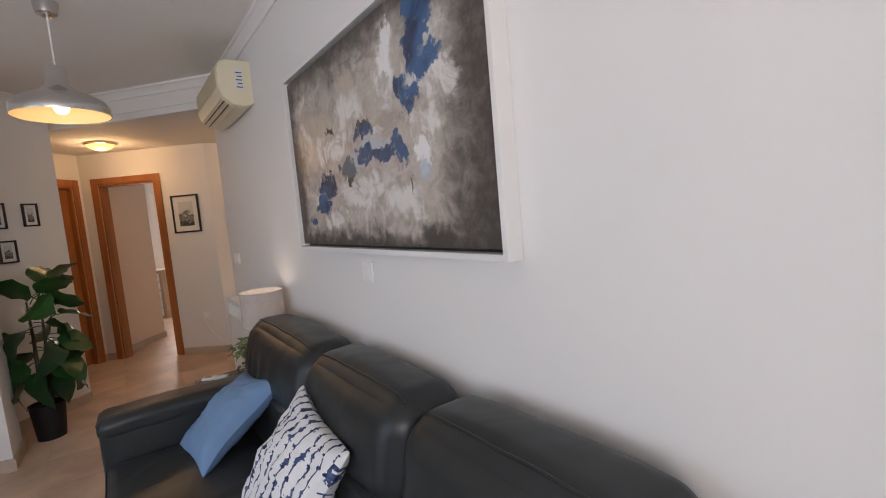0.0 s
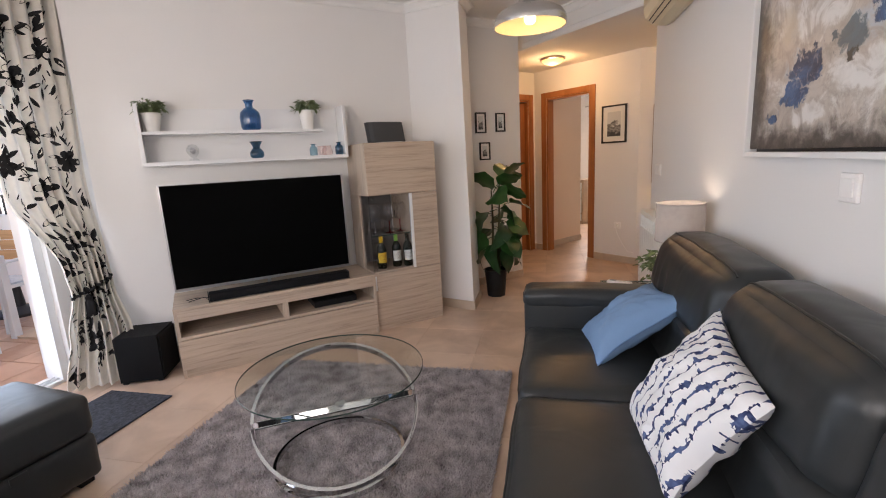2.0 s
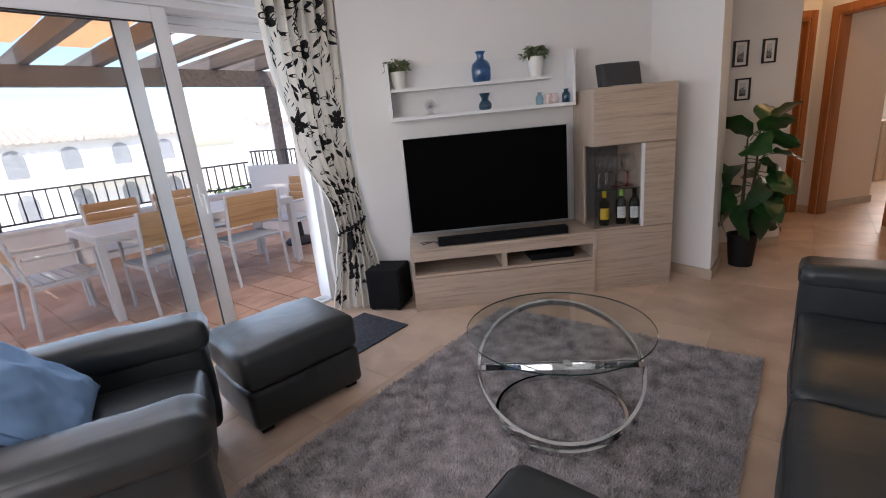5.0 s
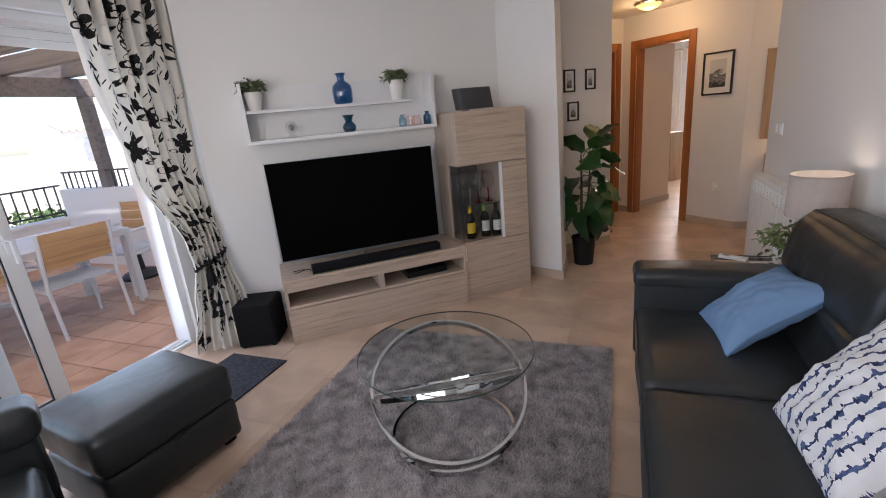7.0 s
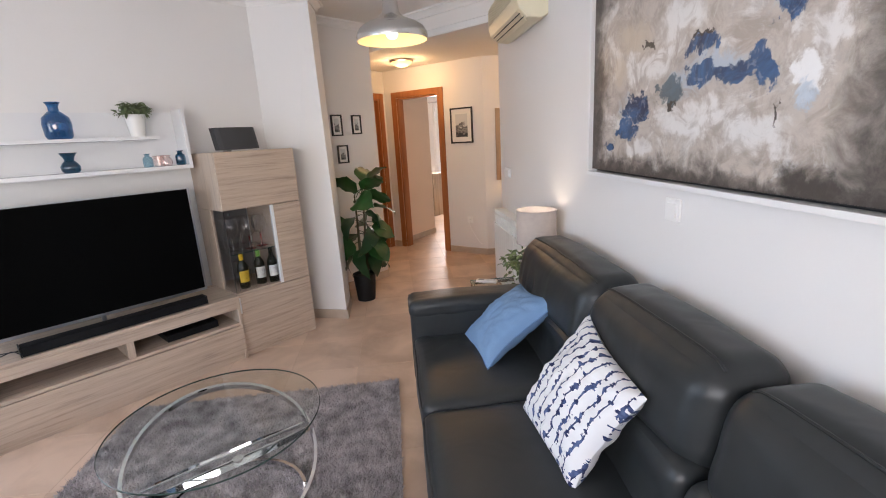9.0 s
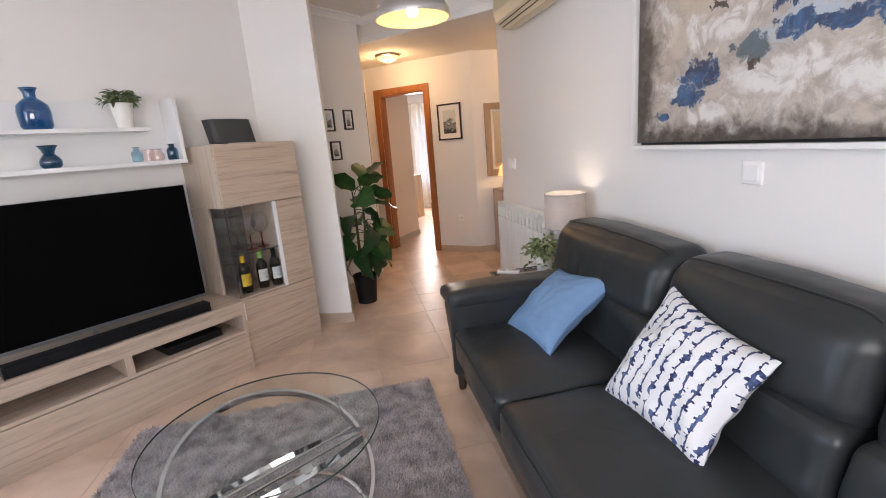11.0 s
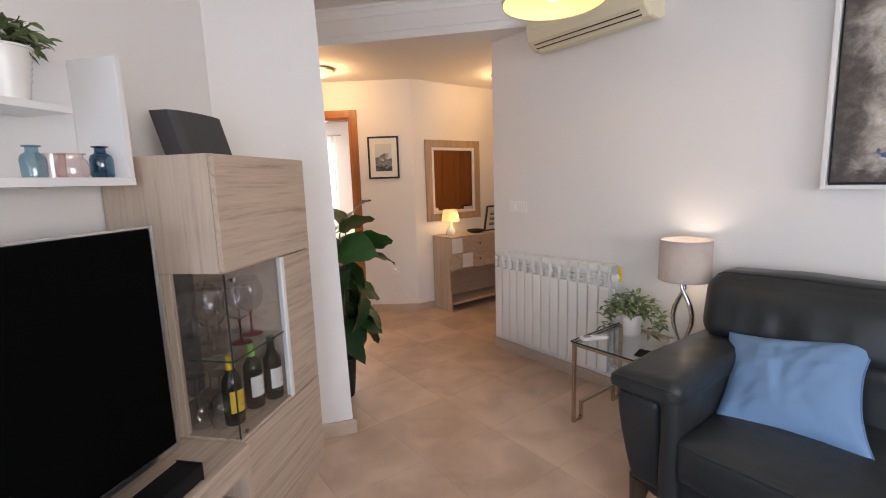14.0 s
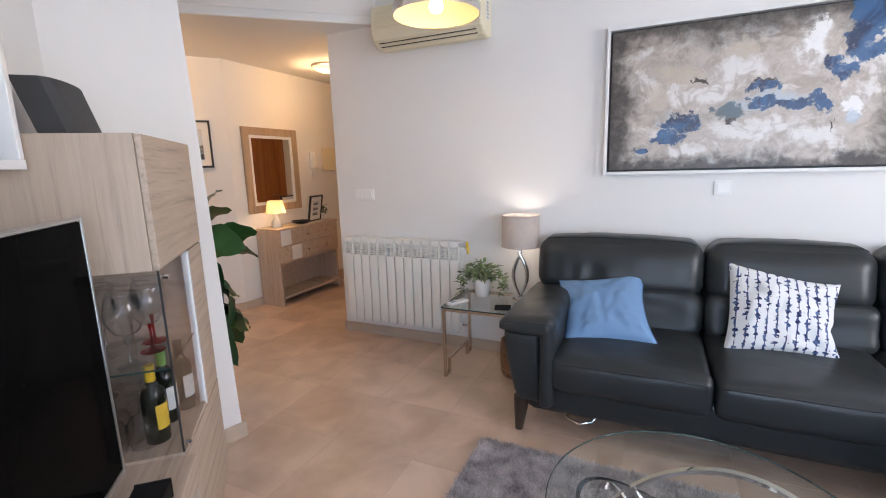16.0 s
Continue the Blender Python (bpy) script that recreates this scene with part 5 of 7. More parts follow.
# ---- rug and coffee table ----
rug = thing("rug", pose(0, 0, 0), "grey shaggy rug under the glass table", "rug")
RX0, RX1, RY0, RY1 = 1.175, 3.45, -1.14, 0.43
bm = bmesh.new()
box(bm, RX0, RX1, RY0, RY1, 0.0, 0.012, 0.003)
part("backing", bm, SHAG, rug)
rnd = np.random.RandomState(7)
N_ = 90000
px, py = rnd.uniform(RX0, RX1, N_), rnd.uniform(RY0, RY1, N_)
an, ln = rnd.uniform(0, 2 * np.pi, N_), rnd.uniform(0.006, 0.020, N_)
wd = rnd.uniform(0.0025, 0.0045, N_)
dx, dy = np.cos(an), np.sin(an)
top = rnd.uniform(0.020, 0.034, N_)
vv = np.empty((N_, 3, 3))
vv[:, 0] = np.stack([px - dy * wd, py + dx * wd, np.full(N_, 0.011)], 1)
vv[:, 1] = np.stack([px + dy * wd, py - dx * wd, np.full(N_, 0.011)], 1)
vv[:, 2] = np.stack([px + dx * ln, py + dy * ln, top], 1)
me = bpy.data.meshes.new("pile")
me.from_pydata(vv.reshape(-1, 3).tolist(), [], np.arange(3 * N_).reshape(-1, 3).tolist())
me.materials.append(SHAG)
pile = new("pile", me)
pile.parent = rug
pile["kind"] = "stuff"

TC = (2.06, -0.30)
table = thing("coffee_table", pose(*TC, 0.034), "round glass coffee table on crossed chrome rings", "coffee table")
R_ = 0.41
bm = bmesh.new()
lathe(bm, [(R_ - 0.001, 0.388), (R_ - 0.001, 0.394)], 72)
o = part("glass_top", bm, TABLEGLASS, table, "clear glass disc", True)
o.visible_shadow = False
bm = bmesh.new()
lathe(bm, [(R_ - 0.001, 0.3875), (R_ + 0.001, 0.389), (R_ + 0.001, 0.393), (R_ - 0.001, 0.3945)], 72, caps=False)
part("glass_rim", bm, RIMEDGE, table, "dark green polished glass edge", True)


def hoop(bm, c, a, b, r, w, h, n=72):
    """A flat-bar hoop with radius r about c, spanned by unit vectors a and b; w across its plane, h in it."""
    a, b, c = Vector(a).normalized(), Vector(b).normalized(), Vector(c)
    k = a.cross(b).normalized()
    rings = []
    for i in range(n):
        t = 2 * math.pi * i / n
        o_ = math.cos(t) * a + math.sin(t) * b
        rings.append([bm.verts.new(c + o_ * (r + s * h) + k * q * w) for s, q in ((-1, -1), (1, -1), (1, 1), (-1, 1))])
    for i in range(n):
        for j in range(4):
            bm.faces.new((rings[i][j], rings[i][(j + 1) % 4], rings[(i + 1) % n][(j + 1) % 4], rings[(i + 1) % n][j]))


HD = Vector((-0.527, 0.85, 0))   # axis about which the hoops tip
HP = Vector((0.85, 0.527, 0))
for s in (1, -1):
    bm = bmesh.new()
    tip = HP * 0.872 + Vector((0, 0, s * 0.49))
    hoop(bm, (0, 0, 0.194), HD, tip, 0.367, 0.010 if s > 0 else 0.017, 0.007)
    part("ring", bm, CHROME, table, "polished chrome hoop", True)
bm = bmesh.new()
hoop(bm, (0.075, 0.035, 0.012), (1, 0, 0), (0, 1, 0), 0.283, 0.012, 0.007)
part("base_ring", bm, CHROME, table, "polished chrome ring lying on the rug", True)
for s in (-1, 1):
    bm = bmesh.new()
    a, b = HD * 0.355 + HP * 0.028 * s, -HD * 0.355 + HP * 0.028 * s
    tube(bm, [(a.x, a.y, 0.194), (b.x, b.y, 0.194)], 0.005, 8)
    part("cross_bar", bm, CHROME, table, "polished chrome cross bar", True)
for t in (0.0, math.pi):
    bm = bmesh.new()
    q = HP * 0.31 * math.cos(t)
    lathe(bm, [(0.016, 0.375), (0.020, 0.3875)], 14, (q.x, q.y, 0))
    part("glass_pad", bm, CHROME, table, "", True)

# ---- ottoman, armchair ----
ot = thing("ottoman", pose(2.66, -1.59, 0, 0, 0, -7), "dark grey leather storage ottoman with a lid", "ottoman")
bm = bmesh.new()
soft(bm, -0.298, 0.298, -0.252, 0.256, 0.030, 0.238, 0.032, (0.008, 0.010, 0), 14, 0.004, seed=2)
part("body", bm, LEATHER, ot, "", True)
bm = bmesh.new()
soft(bm, -0.303, 0.303, -0.255, 0.262, 0.230, 0.425, 0.045, (0.006, 0.010, 0.022), 18, 0.007, 6, seed=9)
part("lid", bm, LEATHER, ot, "", True)
bpart("pull_tab", PIPING, ot, (-0.03, 0.03, 0.262, 0.275, 0.205, 0.235), bev=0.004)
for x in (-0.24, 0.24):
    for y in (-0.19, 0.19):
        bpart("foot", BLACK_PLASTIC, ot, (x - 0.03, x + 0.03, y - 0.03, y + 0.03, 0, 0.036), bev=0.004)

AC = pose(3.62, -1.36, 0, 0, 0, 66)
ch = thing("armchair", AC, "dark grey leather armchair facing the rug", "armchair")
for s in (-1, 1):
    bm = bmesh.new()
    soft(bm, s * 0.40 - 0.095, s * 0.40 + 0.095, -0.40, 0.44, 0.10, 0.55, 0.04, (0.01, 0.01, 0), 12, 0.004, seed=s)
    a_ = part("arm", bm, LEATHER, ch, "", True)
    bm = bmesh.new()
    soft(bm, s * 0.40 - 0.115, s * 0.40 + 0.115, -0.42, 0.47, 0.49, 0.635, 0.06, (0, 0, 0.012), 16, 0.007, 8, seed=3 * s)
    part("arm_pad", bm, LEATHER, a_, "", True)
bm = bmesh.new()
soft(bm, -0.305, 0.305, -0.35, 0.43, 0.24, 0.45, 0.055, (0, 0.01, 0.02), 16, 0.005, seed=11)
part("seat", bm, LEATHER, ch, "", True)
bm = bmesh.new()
soft(bm, -0.305, 0.305, -0.40, 0.40, 0.10, 0.25, 0.03, (0, 0, 0), 8)
part("base", bm, LEATHER, ch, "", True)
bm = bmesh.new()
soft(bm, -0.43, 0.43, -0.50, -0.26, 0.38, 0.93, 0.08, (0, 0.02, 0.01), 18, 0.008, seed=14, shape=lambda p: Vector((p.x, p.y - 0.2 * max(0, p.z - 0.4), p.z)))
part("backrest", bm, LEATHER, ch, "", True)
for x in (-0.36, 0.36):
    for y in (-0.36, 0.38):
        bm = bmesh.new()
        lathe(bm, [(0.014, 0), (0.028, 0.105)], 10, (x, y, 0))
        part("leg", bm, DARKWOOD, ch, "", True)
pillow("blue_cushion", AC @ lean((0.0, -0.06, 0.63), (0, 0.75, 0.6), (0, -0.5, 0.8), 10), 0.48, 0.085, BLUECLOTH, "plain blue cotton cushion on the armchair", SEAM, 12.0)

mat = thing("door_mat", pose(0, 0, 0), "dark speckled fibre mat inside the terrace door", "mat")
bpart("pad", DARKMAT, mat, (1.72, 2.55, -2.05, -1.59, 0.0, 0.010), bev=0.003)

# ---- side table, its lamp and plant ----
st = thing("side_table", pose(0.708, 0.996, 0), "small glass side table on a satin steel frame", "side table")
SW, SD, SH = 0.49, 0.47, 0.47
for x in (0.009, SW - 0.009):
    for y in (0.009, SD - 0.009):
        bpart("leg", STEEL, st, (x - 0.009, x + 0.009, y - 0.009, y + 0.009, 0, SH), bev=0.002)
for q in ((0.018, SW - 0.018, 0, 0.018), (0.018, SW - 0.018, SD - 0.018, SD)):
    bpart("rail", STEEL, st, (*q, SH - 0.018, SH), bev=0.002)
for x in (0.0, SW - 0.018):
    bpart("rail", STEEL, st, (x, x + 0.018, 0.018, SD - 0.018, SH - 0.018, SH), bev=0.002)
    bm = bmesh.new()
    box(bm, x, x + 0.018, 0.018, 0.085, 0, 0.018, 0.002)
    box(bm, x, x + 0.018, 0.067, 0.085, 0.018, 0.11, 0.002)
    box(bm, x, x + 0.018, 0.085, SD - 0.085, 0.092, 0.11, 0.002)
    box(bm, x, x + 0.018, SD - 0.085, SD - 0.067, 0.018, 0.11, 0.002)
    box(bm, x, x + 0.018, SD - 0.085, SD - 0.018, 0, 0.018, 0.002)
    part("foot_rail", bm, STEEL, st, "steel foot with a stepped bar")
o = bpart("glass_top", TABLEGLASS, st, (-0.004, SW + 0.004, -0.004, SD + 0.004, SH + 0.001, SH + 0.009), bev=0)
o.visible_shadow = False
bpart("glass_edge", GLASSEDGE, st, (-0.006, SW + 0.006, -0.006, -0.004, SH + 0.001, SH + 0.009), (-0.006, -0.004, -0.004, SD + 0.004, SH + 0.001, SH + 0.009), bev=0, label="green glass edge")
TZ = SH + 0.009

lamp = thing("table_lamp", pose(1.125, 1.355, TZ), "table lamp with grey linen drum shade and looped chrome stem", "lamp")
bm = bmesh.new()
lathe(bm, [(0.066, 0.0), (0.068, 0.006), (0.062, 0.014), (0.010, 0.018)], 28)
part("base", bm, CHROME, lamp, "round chrome foot", True)
for s in (-1, 1):
    bm = bmesh.new()
    pts = []
    for i in range(17):
        t = i / 16
        pts.append((s * 0.046 * math.sin(math.pi * min(1.0, t / 0.86)) - 0.03 * max(0.0, t - 0.8) * (1 + s), 0.012 * s * math.cos(math.pi * t), 0.016 + 0.33 * t))
    tube(bm, pts, [0.006 + 0.008 * math.sin(math.pi * i / 16) for i in range(17)], 10)
    part("stem", bm, CHROME, lamp, "curved chrome stem", True)
bm = bmesh.new()
lathe(bm, [(0.123, 0.352), (0.121, 0.556)], 44, caps=False)
part("shade", bm, GREYSHADE, lamp, "grey linen drum shade", True)
bm = bmesh.new()
lathe(bm, [(0.1235, 0.350), (0.125, 0.354), (0.1235, 0.358)], 44, caps=False)
part("shade_trim", bm, GREYSHADE, lamp, "", True)
bm = bmesh.new()
lathe(bm, [(0.1215, 0.550), (0.1230, 0.554), (0.1205, 0.558)], 44, caps=False)
part("shade_trim", bm, GREYSHADE, lamp, "", True)
bm = bmesh.new()
lathe(bm, [(0.012, 0.345), (0.014, 0.40), (0.024, 0.43), (0.024, 0.45), (0.006, 0.47)], 14)
o = part("bulb", bm, BULBGLOW, lamp, "glowing bulb", True)
o.visible_shadow = False


def leaf_verts(L, W, droop, fold, n_=6, tipw=1.6):
    """Rows of a leaf along x: (left, middle, right) points."""
    rows = []
    for i in range(n_ + 1):
        t = i / n_
        w = W * (math.sin(math.pi * min(1, t ** 0.75)) ** 0.8) if 0 < t < 1 else 0.004 * (1 - t)
        z = -droop * t * t * L
        rows.append(((L * t, -w / 2, z + fold * w), (L * t, 0, z), (L * t, w / 2, z + fold * w)))
    return rows


def add_leaf(bm, m, L, W, droop=0.35, fold=0.25, n_=6):
    prev = None
    for r in leaf_verts(L, W, droop, fold, n_):
        cur = [bm.verts.new(m @ Vector(p)) for p in r]
        if prev:
            for k in (0, 1):
                bm.faces.new((prev[k], prev[k + 1], cur[k + 1], cur[k]))
        prev = cur


def pot_shape(bm, r0, r1, h, ribs=0, n=32):
    prof = [(r0, 0.0)]
    k = max(2, ribs * 2 + 2)
    for i in range(1, k + 1):
        t = i / k
        r = r0 + (r1 - r0) * t
        if ribs and 0.35 < t < 0.9:
            r += 0.0015 if i % 2 else -0.0008
        prof.append((r, h * t))
    prof += [(r1 + 0.004, h), (r1 + 0.004, h + 0.006), (r1 - 0.006, h + 0.006), (r1 - 0.008, h - 0.02)]
    lathe(bm, prof, n)


def small_plant(m, r0, r1, h, leaves, spread, tall, size, mat, label, seed, trailing=False, ribs=5):
    t = thing("potted_plant", m, label, "plant")
    bm = bmesh.new()
    pot_shape(bm, r0, r1, h, ribs)
    part("pot", bm, CERAMIC, t, "white ribbed ceramic pot", True)
    bm = bmesh.new()
    lathe(bm, [(r1 - 0.009, h - 0.018), (0.01, h - 0.010)], 20)
    part("soil", bm, SOIL, t)
    rng = random.Random(seed)
    bm = bmesh.new()
    for i in range(leaves):
        a = rng.uniform(0, 2 * math.pi)
        el = rng.uniform(0.15, 1.35)
        rr = spread * rng.uniform(0.25, 1.0) * math.cos(el) ** 0.5
        zz = h + tall * rng.uniform(0.15, 1.0) * math.sin(el) ** 0.7
        if trailing and rng.random() < 0.28:
            a = rng.choice((0.0, math.pi)) + rng.uniform(-0.6, 0.6)
            rr, zz = spread * rng.uniform(0.8, 1.2), h + tall * rng.uniform(-0.75, 0.3)
        p = Vector((rr * math.cos(a), rr * math.sin(a), zz))
        mm = Matrix.Translation(p) @ pose(0, 0, 0, rng.uniform(-40, 40), rng.uniform(-55, 35), math.degrees(a) + rng.uniform(-60, 60))
        s = size * rng.uniform(0.6, 1.25)
        add_leaf(bm, mm, s, s * 0.45, 0.3, 0.2, 3)
    part("foliage", bm, mat, t, "dense small green leaves")["kind"] = "stuff"
    bm = bmesh.new()
    for i in range(12):
        a = rng.uniform(0, 2 * math.pi)
        rr = spread * rng.uniform(0.4, 0.9)
        z2 = h + tall * rng.uniform(0.3, 0.9)
        tube(bm, [(0.2 * rr * math.cos(a), 0.2 * rr * math.sin(a), h - 0.015), (0.6 * rr * math.cos(a), 0.6 * rr * math.sin(a), h + 0.6 * (z2 - h)), (rr * math.cos(a), rr * math.sin(a), z2)], 0.0015, 5)
    part("stalks", bm, STEM, t)["kind"] = "stuff"
    return t


small_plant(pose(0.865, 1.325, TZ), 0.046, 0.060, 0.115, 260, 0.135, 0.13, 0.050, LEAFPALE, "trailing variegated plant in a white pot on the side table", 3, True, 7)
rem = thing("remote_control", pose(0.775, 1.10, TZ, 0, 0, 62), "white remote control on the glass side table", "remote control")
bpart("body", WHITE_PLASTIC, rem, (-0.075, 0.075, -0.024, 0.024, 0.0, 0.018), bev=0.005)
bpart("display", DARKPANE, rem, (-0.06, -0.02, -0.014, 0.014, 0.0182, 0.0192), bev=0)
for k in range(3):
    bpart("button", SILVER, rem, (0.005 + 0.022 * k, 0.018 + 0.022 * k, -0.008, 0.008, 0.0182, 0.0205), bev=0.001)
cst = thing("coaster", pose(1.08, 1.10, TZ, 0, 0, 14), "square black coaster on the glass side table", "coaster")
bpart("slab", BLACK_MATT, cst, (-0.05, 0.05, -0.05, 0.05, 0, 0.006), bev=0.002)
bk = thing("basket", pose(1.155, 1.24, 0), "brown wicker basket on the floor under the side table", "basket")
bm = bmesh.new()
lathe(bm, [(0.10, 0.0), (0.115, 0.02), (0.125, 0.12), (0.12, 0.225), (0.112, 0.225), (0.112, 0.03), (0.02, 0.02)], 28)
part("wall", bm, WICKER, bk, "", True)
for k in range(9):
    bm = bmesh.new()
    r = 0.113 + 0.012 * math.sin(math.pi * (k + 1) / 11)
    tube(bm, [(r * math.cos(2 * math.pi * i / 28), r * math.sin(2 * math.pi * i / 28), 0.02 + 0.025 * k + 0.003 * (-1) ** i) for i in range(28)], 0.008, 6, closed=True)
    part("strand", bm, WICKER, bk, "", True)

# ---- hall: console, mirror, pictures ----
con = thing("console_table", pose(-1.73, 1.825, 0), "pale oak console table with two drawers and an open base", "console table")
CW, CD, CHT = 0.92, 0.30, 0.795   # along y, out in x
bpart("top", OAK_X, con, (0, CD + 0.005, 0, CW, CHT - 0.022, CHT), bev=0.002)
for y in (0.0, CW - 0.022):
    bpart("side_panel", OAK_Z, con, (0, CD - 0.018, y, y + 0.022, 0, CHT - 0.022), bev=0.002)
bpart("back_panel", OAK_X, con, (0, 0.012, 0.022, CW - 0.022, 0.10, CHT - 0.022), bev=0)
bpart("shelf", OAK_X, con, (0.012, CD - 0.004, 0.022, CW - 0.022, 0.075, 0.10), bev=0.002)
bpart("divider", OAK_X, con, (0.012, CD - 0.02, 0.022, CW - 0.022, 0.43, 0.45), bev=0.001)
for z0, z1, wy in ((0.455, 0.610, 0.145), (0.616, 0.780, 0.005)):
    f = bpart("drawer", OAK_X, con, (CD - 0.018, CD, 0.004, CW - 0.004, z0, z1), bev=0.002)
    bpart("inlay", WHITE_LACQ, f, (CD, CD + 0.003, wy + 0.02, wy + 0.16, z0 + 0.004, z1 - 0.004), bev=0.001, label="white lacquered square")
    for y in (0.40, 0.70):
        bm = bmesh.new()
        lathe(bm, [(0.008, 0), (0.014, 0.010), (0.010, 0.020)], 12)
        bmesh.ops.transform(bm, matrix=pose(CD, y, (z0 + z1) / 2, 0, 90, 0), verts=bm.verts)
        part("knob", bm, NICKEL, f, "round metal knob", True)
mir = thing("wall_mirror", pose(-1.74, 1.765, 0.945, 0, 0, 90), "rectangular mirror in a broad wooden frame above the console", "mirror")
# x runs along the wall, -y out into the hall
MW, MH, FW = 0.74, 0.85, 0.075
for q in ((0, FW, 0, MH), (MW - FW, MW, 0, MH)):
    bpart("frame_stile", FRAMEWOOD, mir, (q[0], q[1], -0.030, -0.001, q[2], q[3]), bev=0.003)
for z in (0, MH - FW):
    bpart("frame_rail", FRAMEWOOD, mir, (FW, MW - FW, -0.030, -0.001, z, z + FW), bev=0.003)
bpart("slip", WHITE_LACQ, mir, (FW, MW - FW, -0.022, -0.016, FW, FW + 0.03), (FW, MW - FW, -0.022, -0.016, MH - FW - 0.03, MH - FW), (FW, FW + 0.03, -0.022, -0.016, FW + 0.03, MH - FW - 0.03), (MW - FW - 0.03, MW - FW, -0.022, -0.016, FW + 0.03, MH - FW - 0.03), bev=0.001, label="pale inner slip")
bpart("glass", MIRROR, mir, (FW, MW - FW, -0.014, -0.004, FW, MH - FW), bev=0, label="mirror glass")

cl = thing("console_lamp", pose(-1.56, 1.945, CHT), "small lit lamp with warm shade and white base on the console", "lamp")
bm = bmesh.new()
lathe(bm, [(0.045, 0), (0.05, 0.012), (0.052, 0.04), (0.035, 0.075), (0.018, 0.10), (0.014, 0.145)], 22)
part("base", bm, CERAMIC, cl, "white ceramic base", True)
bm = bmesh.new()
lathe(bm, [(0.098, 0.15), (0.072, 0.275)], 30, caps=False)
part("shade", bm, WARMSHADE, cl, "warm glowing fabric shade", True)
bm = bmesh.new()
lathe(bm, [(0.008, 0.145), (0.012, 0.17), (0.02, 0.185), (0.004, 0.21)], 12)
o = part("bulb", bm, BULBGLOW, cl, "glowing bulb", True)
o.visible_shadow = False
bw = thing("shallow_bowl", pose(-1.54, 2.275, CHT), "shallow black bowl on the console table", "bowl")
bm = bmesh.new()
lathe(bm, [(0.04, 0), (0.08, 0.012), (0.105, 0.032), (0.10, 0.034), (0.07, 0.018), (0.01, 0.012)], 30)
part("dish", bm, BLACK_PLASTIC, bw, "", True)


def framed(name, m, w, h, fw, mount, photo, label, d=0.02, cat="picture"):
    """A frame whose back lies at y = 0 and that looks along +y; x from 0 to w, z from 0 to h."""
    t = thing(name, m, label, cat)
    for a in (0, w - fw):
        bpart("frame_stile", BLACKFRAME, t, (a, a + fw, 0.001, d, 0, h), bev=0.0015)
    for z in (0, h - fw):
        bpart("frame_rail", BLACKFRAME, t, (fw, w - fw, 0.001, d, z, z + fw), bev=0.0015)
    bpart("mount", PASSEPARTOUT, t, (fw, w - fw, 0.001, d - 0.010, fw, h - fw), bev=0)
    if photo is not None:
        bpart("print", photo, t, (fw + mount, w - fw - mount, d - 0.0095, d - 0.0085, fw + mount * 1.05, h - fw - mount * 1.05), bev=0)
    return t


framed("framed_picture", PWM @ pose(0.145, 0, 1.41), 0.315, 0.425, 0.018, 0.055, PHOTOS[0], "black-framed monochrome lake print on the hall wall")
PICS = TVM @ pose(0, -0.63, 0)
framed("framed_picture", PICS @ pose(-0.85, 0, 1.575), 0.115, 0.185, 0.013, 0.022, PHOTOS[1], "small black-framed monochrome print above the plant", 0.018)
framed("framed_picture", PICS @ pose(-0.615, 0, 1.565), 0.125, 0.20, 0.013, 0.022, PHOTOS[2], "small black-framed monochrome shore print in a cluster", 0.018)
framed("framed_picture", PICS @ pose(-0.655, 0, 1.30), 0.125, 0.175, 0.013, 0.022, PHOTOS[0], "small black-framed monochrome print in the lower place", 0.018)
ph = framed("photo_frame", pose(-1.605, 2.66, CHT + 0.0, -10, 0, -82), 0.25, 0.29, 0.016, 0.04, None, "black standing frame with three small prints on the console", 0.02, "photo frame")
for k in range(3):
    bpart("print", PHOTOS[k], ph, (0.075, 0.175, 0.0105, 0.0115, 0.065 + 0.058 * k, 0.112 + 0.058 * k), bev=0)
ic = thing("intercom", pose(-1.74, 2.765, 1.40, 0, 0, -90), "pale grey wall intercom handset with a coiled cord", "intercom")
bpart("cradle", WHITE_PLASTIC, ic, (-0.045, 0.045, 0.0005, 0.02, -0.02, 0.17), bev=0.004)
bpart("handset", WHITE_PLASTIC, ic, (-0.028, 0.028, 0.021, 0.05, -0.015, 0.165), bev=0.008)
bm = bmesh.new()
tube(bm, [(0.0 + 0.012 * math.sin(i * 1.4), 0.02 + 0.012 * math.cos(i * 1.4), -0.02 - 0.11 * math.sin(math.pi * i / 60)) for i in range(30)] + [(0.02 + 0.012 * math.sin(i * 1.4), 0.02 + 0.012 * math.cos(i * 1.4), -0.02 - 0.11 * math.sin(math.pi * i / 60)) for i in range(30, 61)], 0.003, 5)
part("cord", bm, WHITE_PLASTIC, ic, "coiled cord", True)
fb = thing("fuse_box", pose(-1.74, 3.075, 1.35, 0, 0, -90), "cream electrical fuse box cover on the hall wall", "fuse box")
bpart("cover", CREAM_PLASTIC, fb, (-0.13, 0.13, 0.0005, 0.02, 0, 0.27), bev=0.004)
so = thing("wall_socket", PWM @ pose(0.235, 0, 0.445), "white wall socket with a plug and trailing lead", "socket")
bpart("plate", WHITE_PLASTIC, so, (-0.04, 0.04, 0.0005, 0.010, -0.04, 0.04), bev=0.003)
bm = bmesh.new()
tube(bm, [(0, 0.010, 0), (0, 0.045, 0)], 0.019, 14)
part("plug", bm, WHITE_PLASTIC, so, "", True)
bm = bmesh.new()
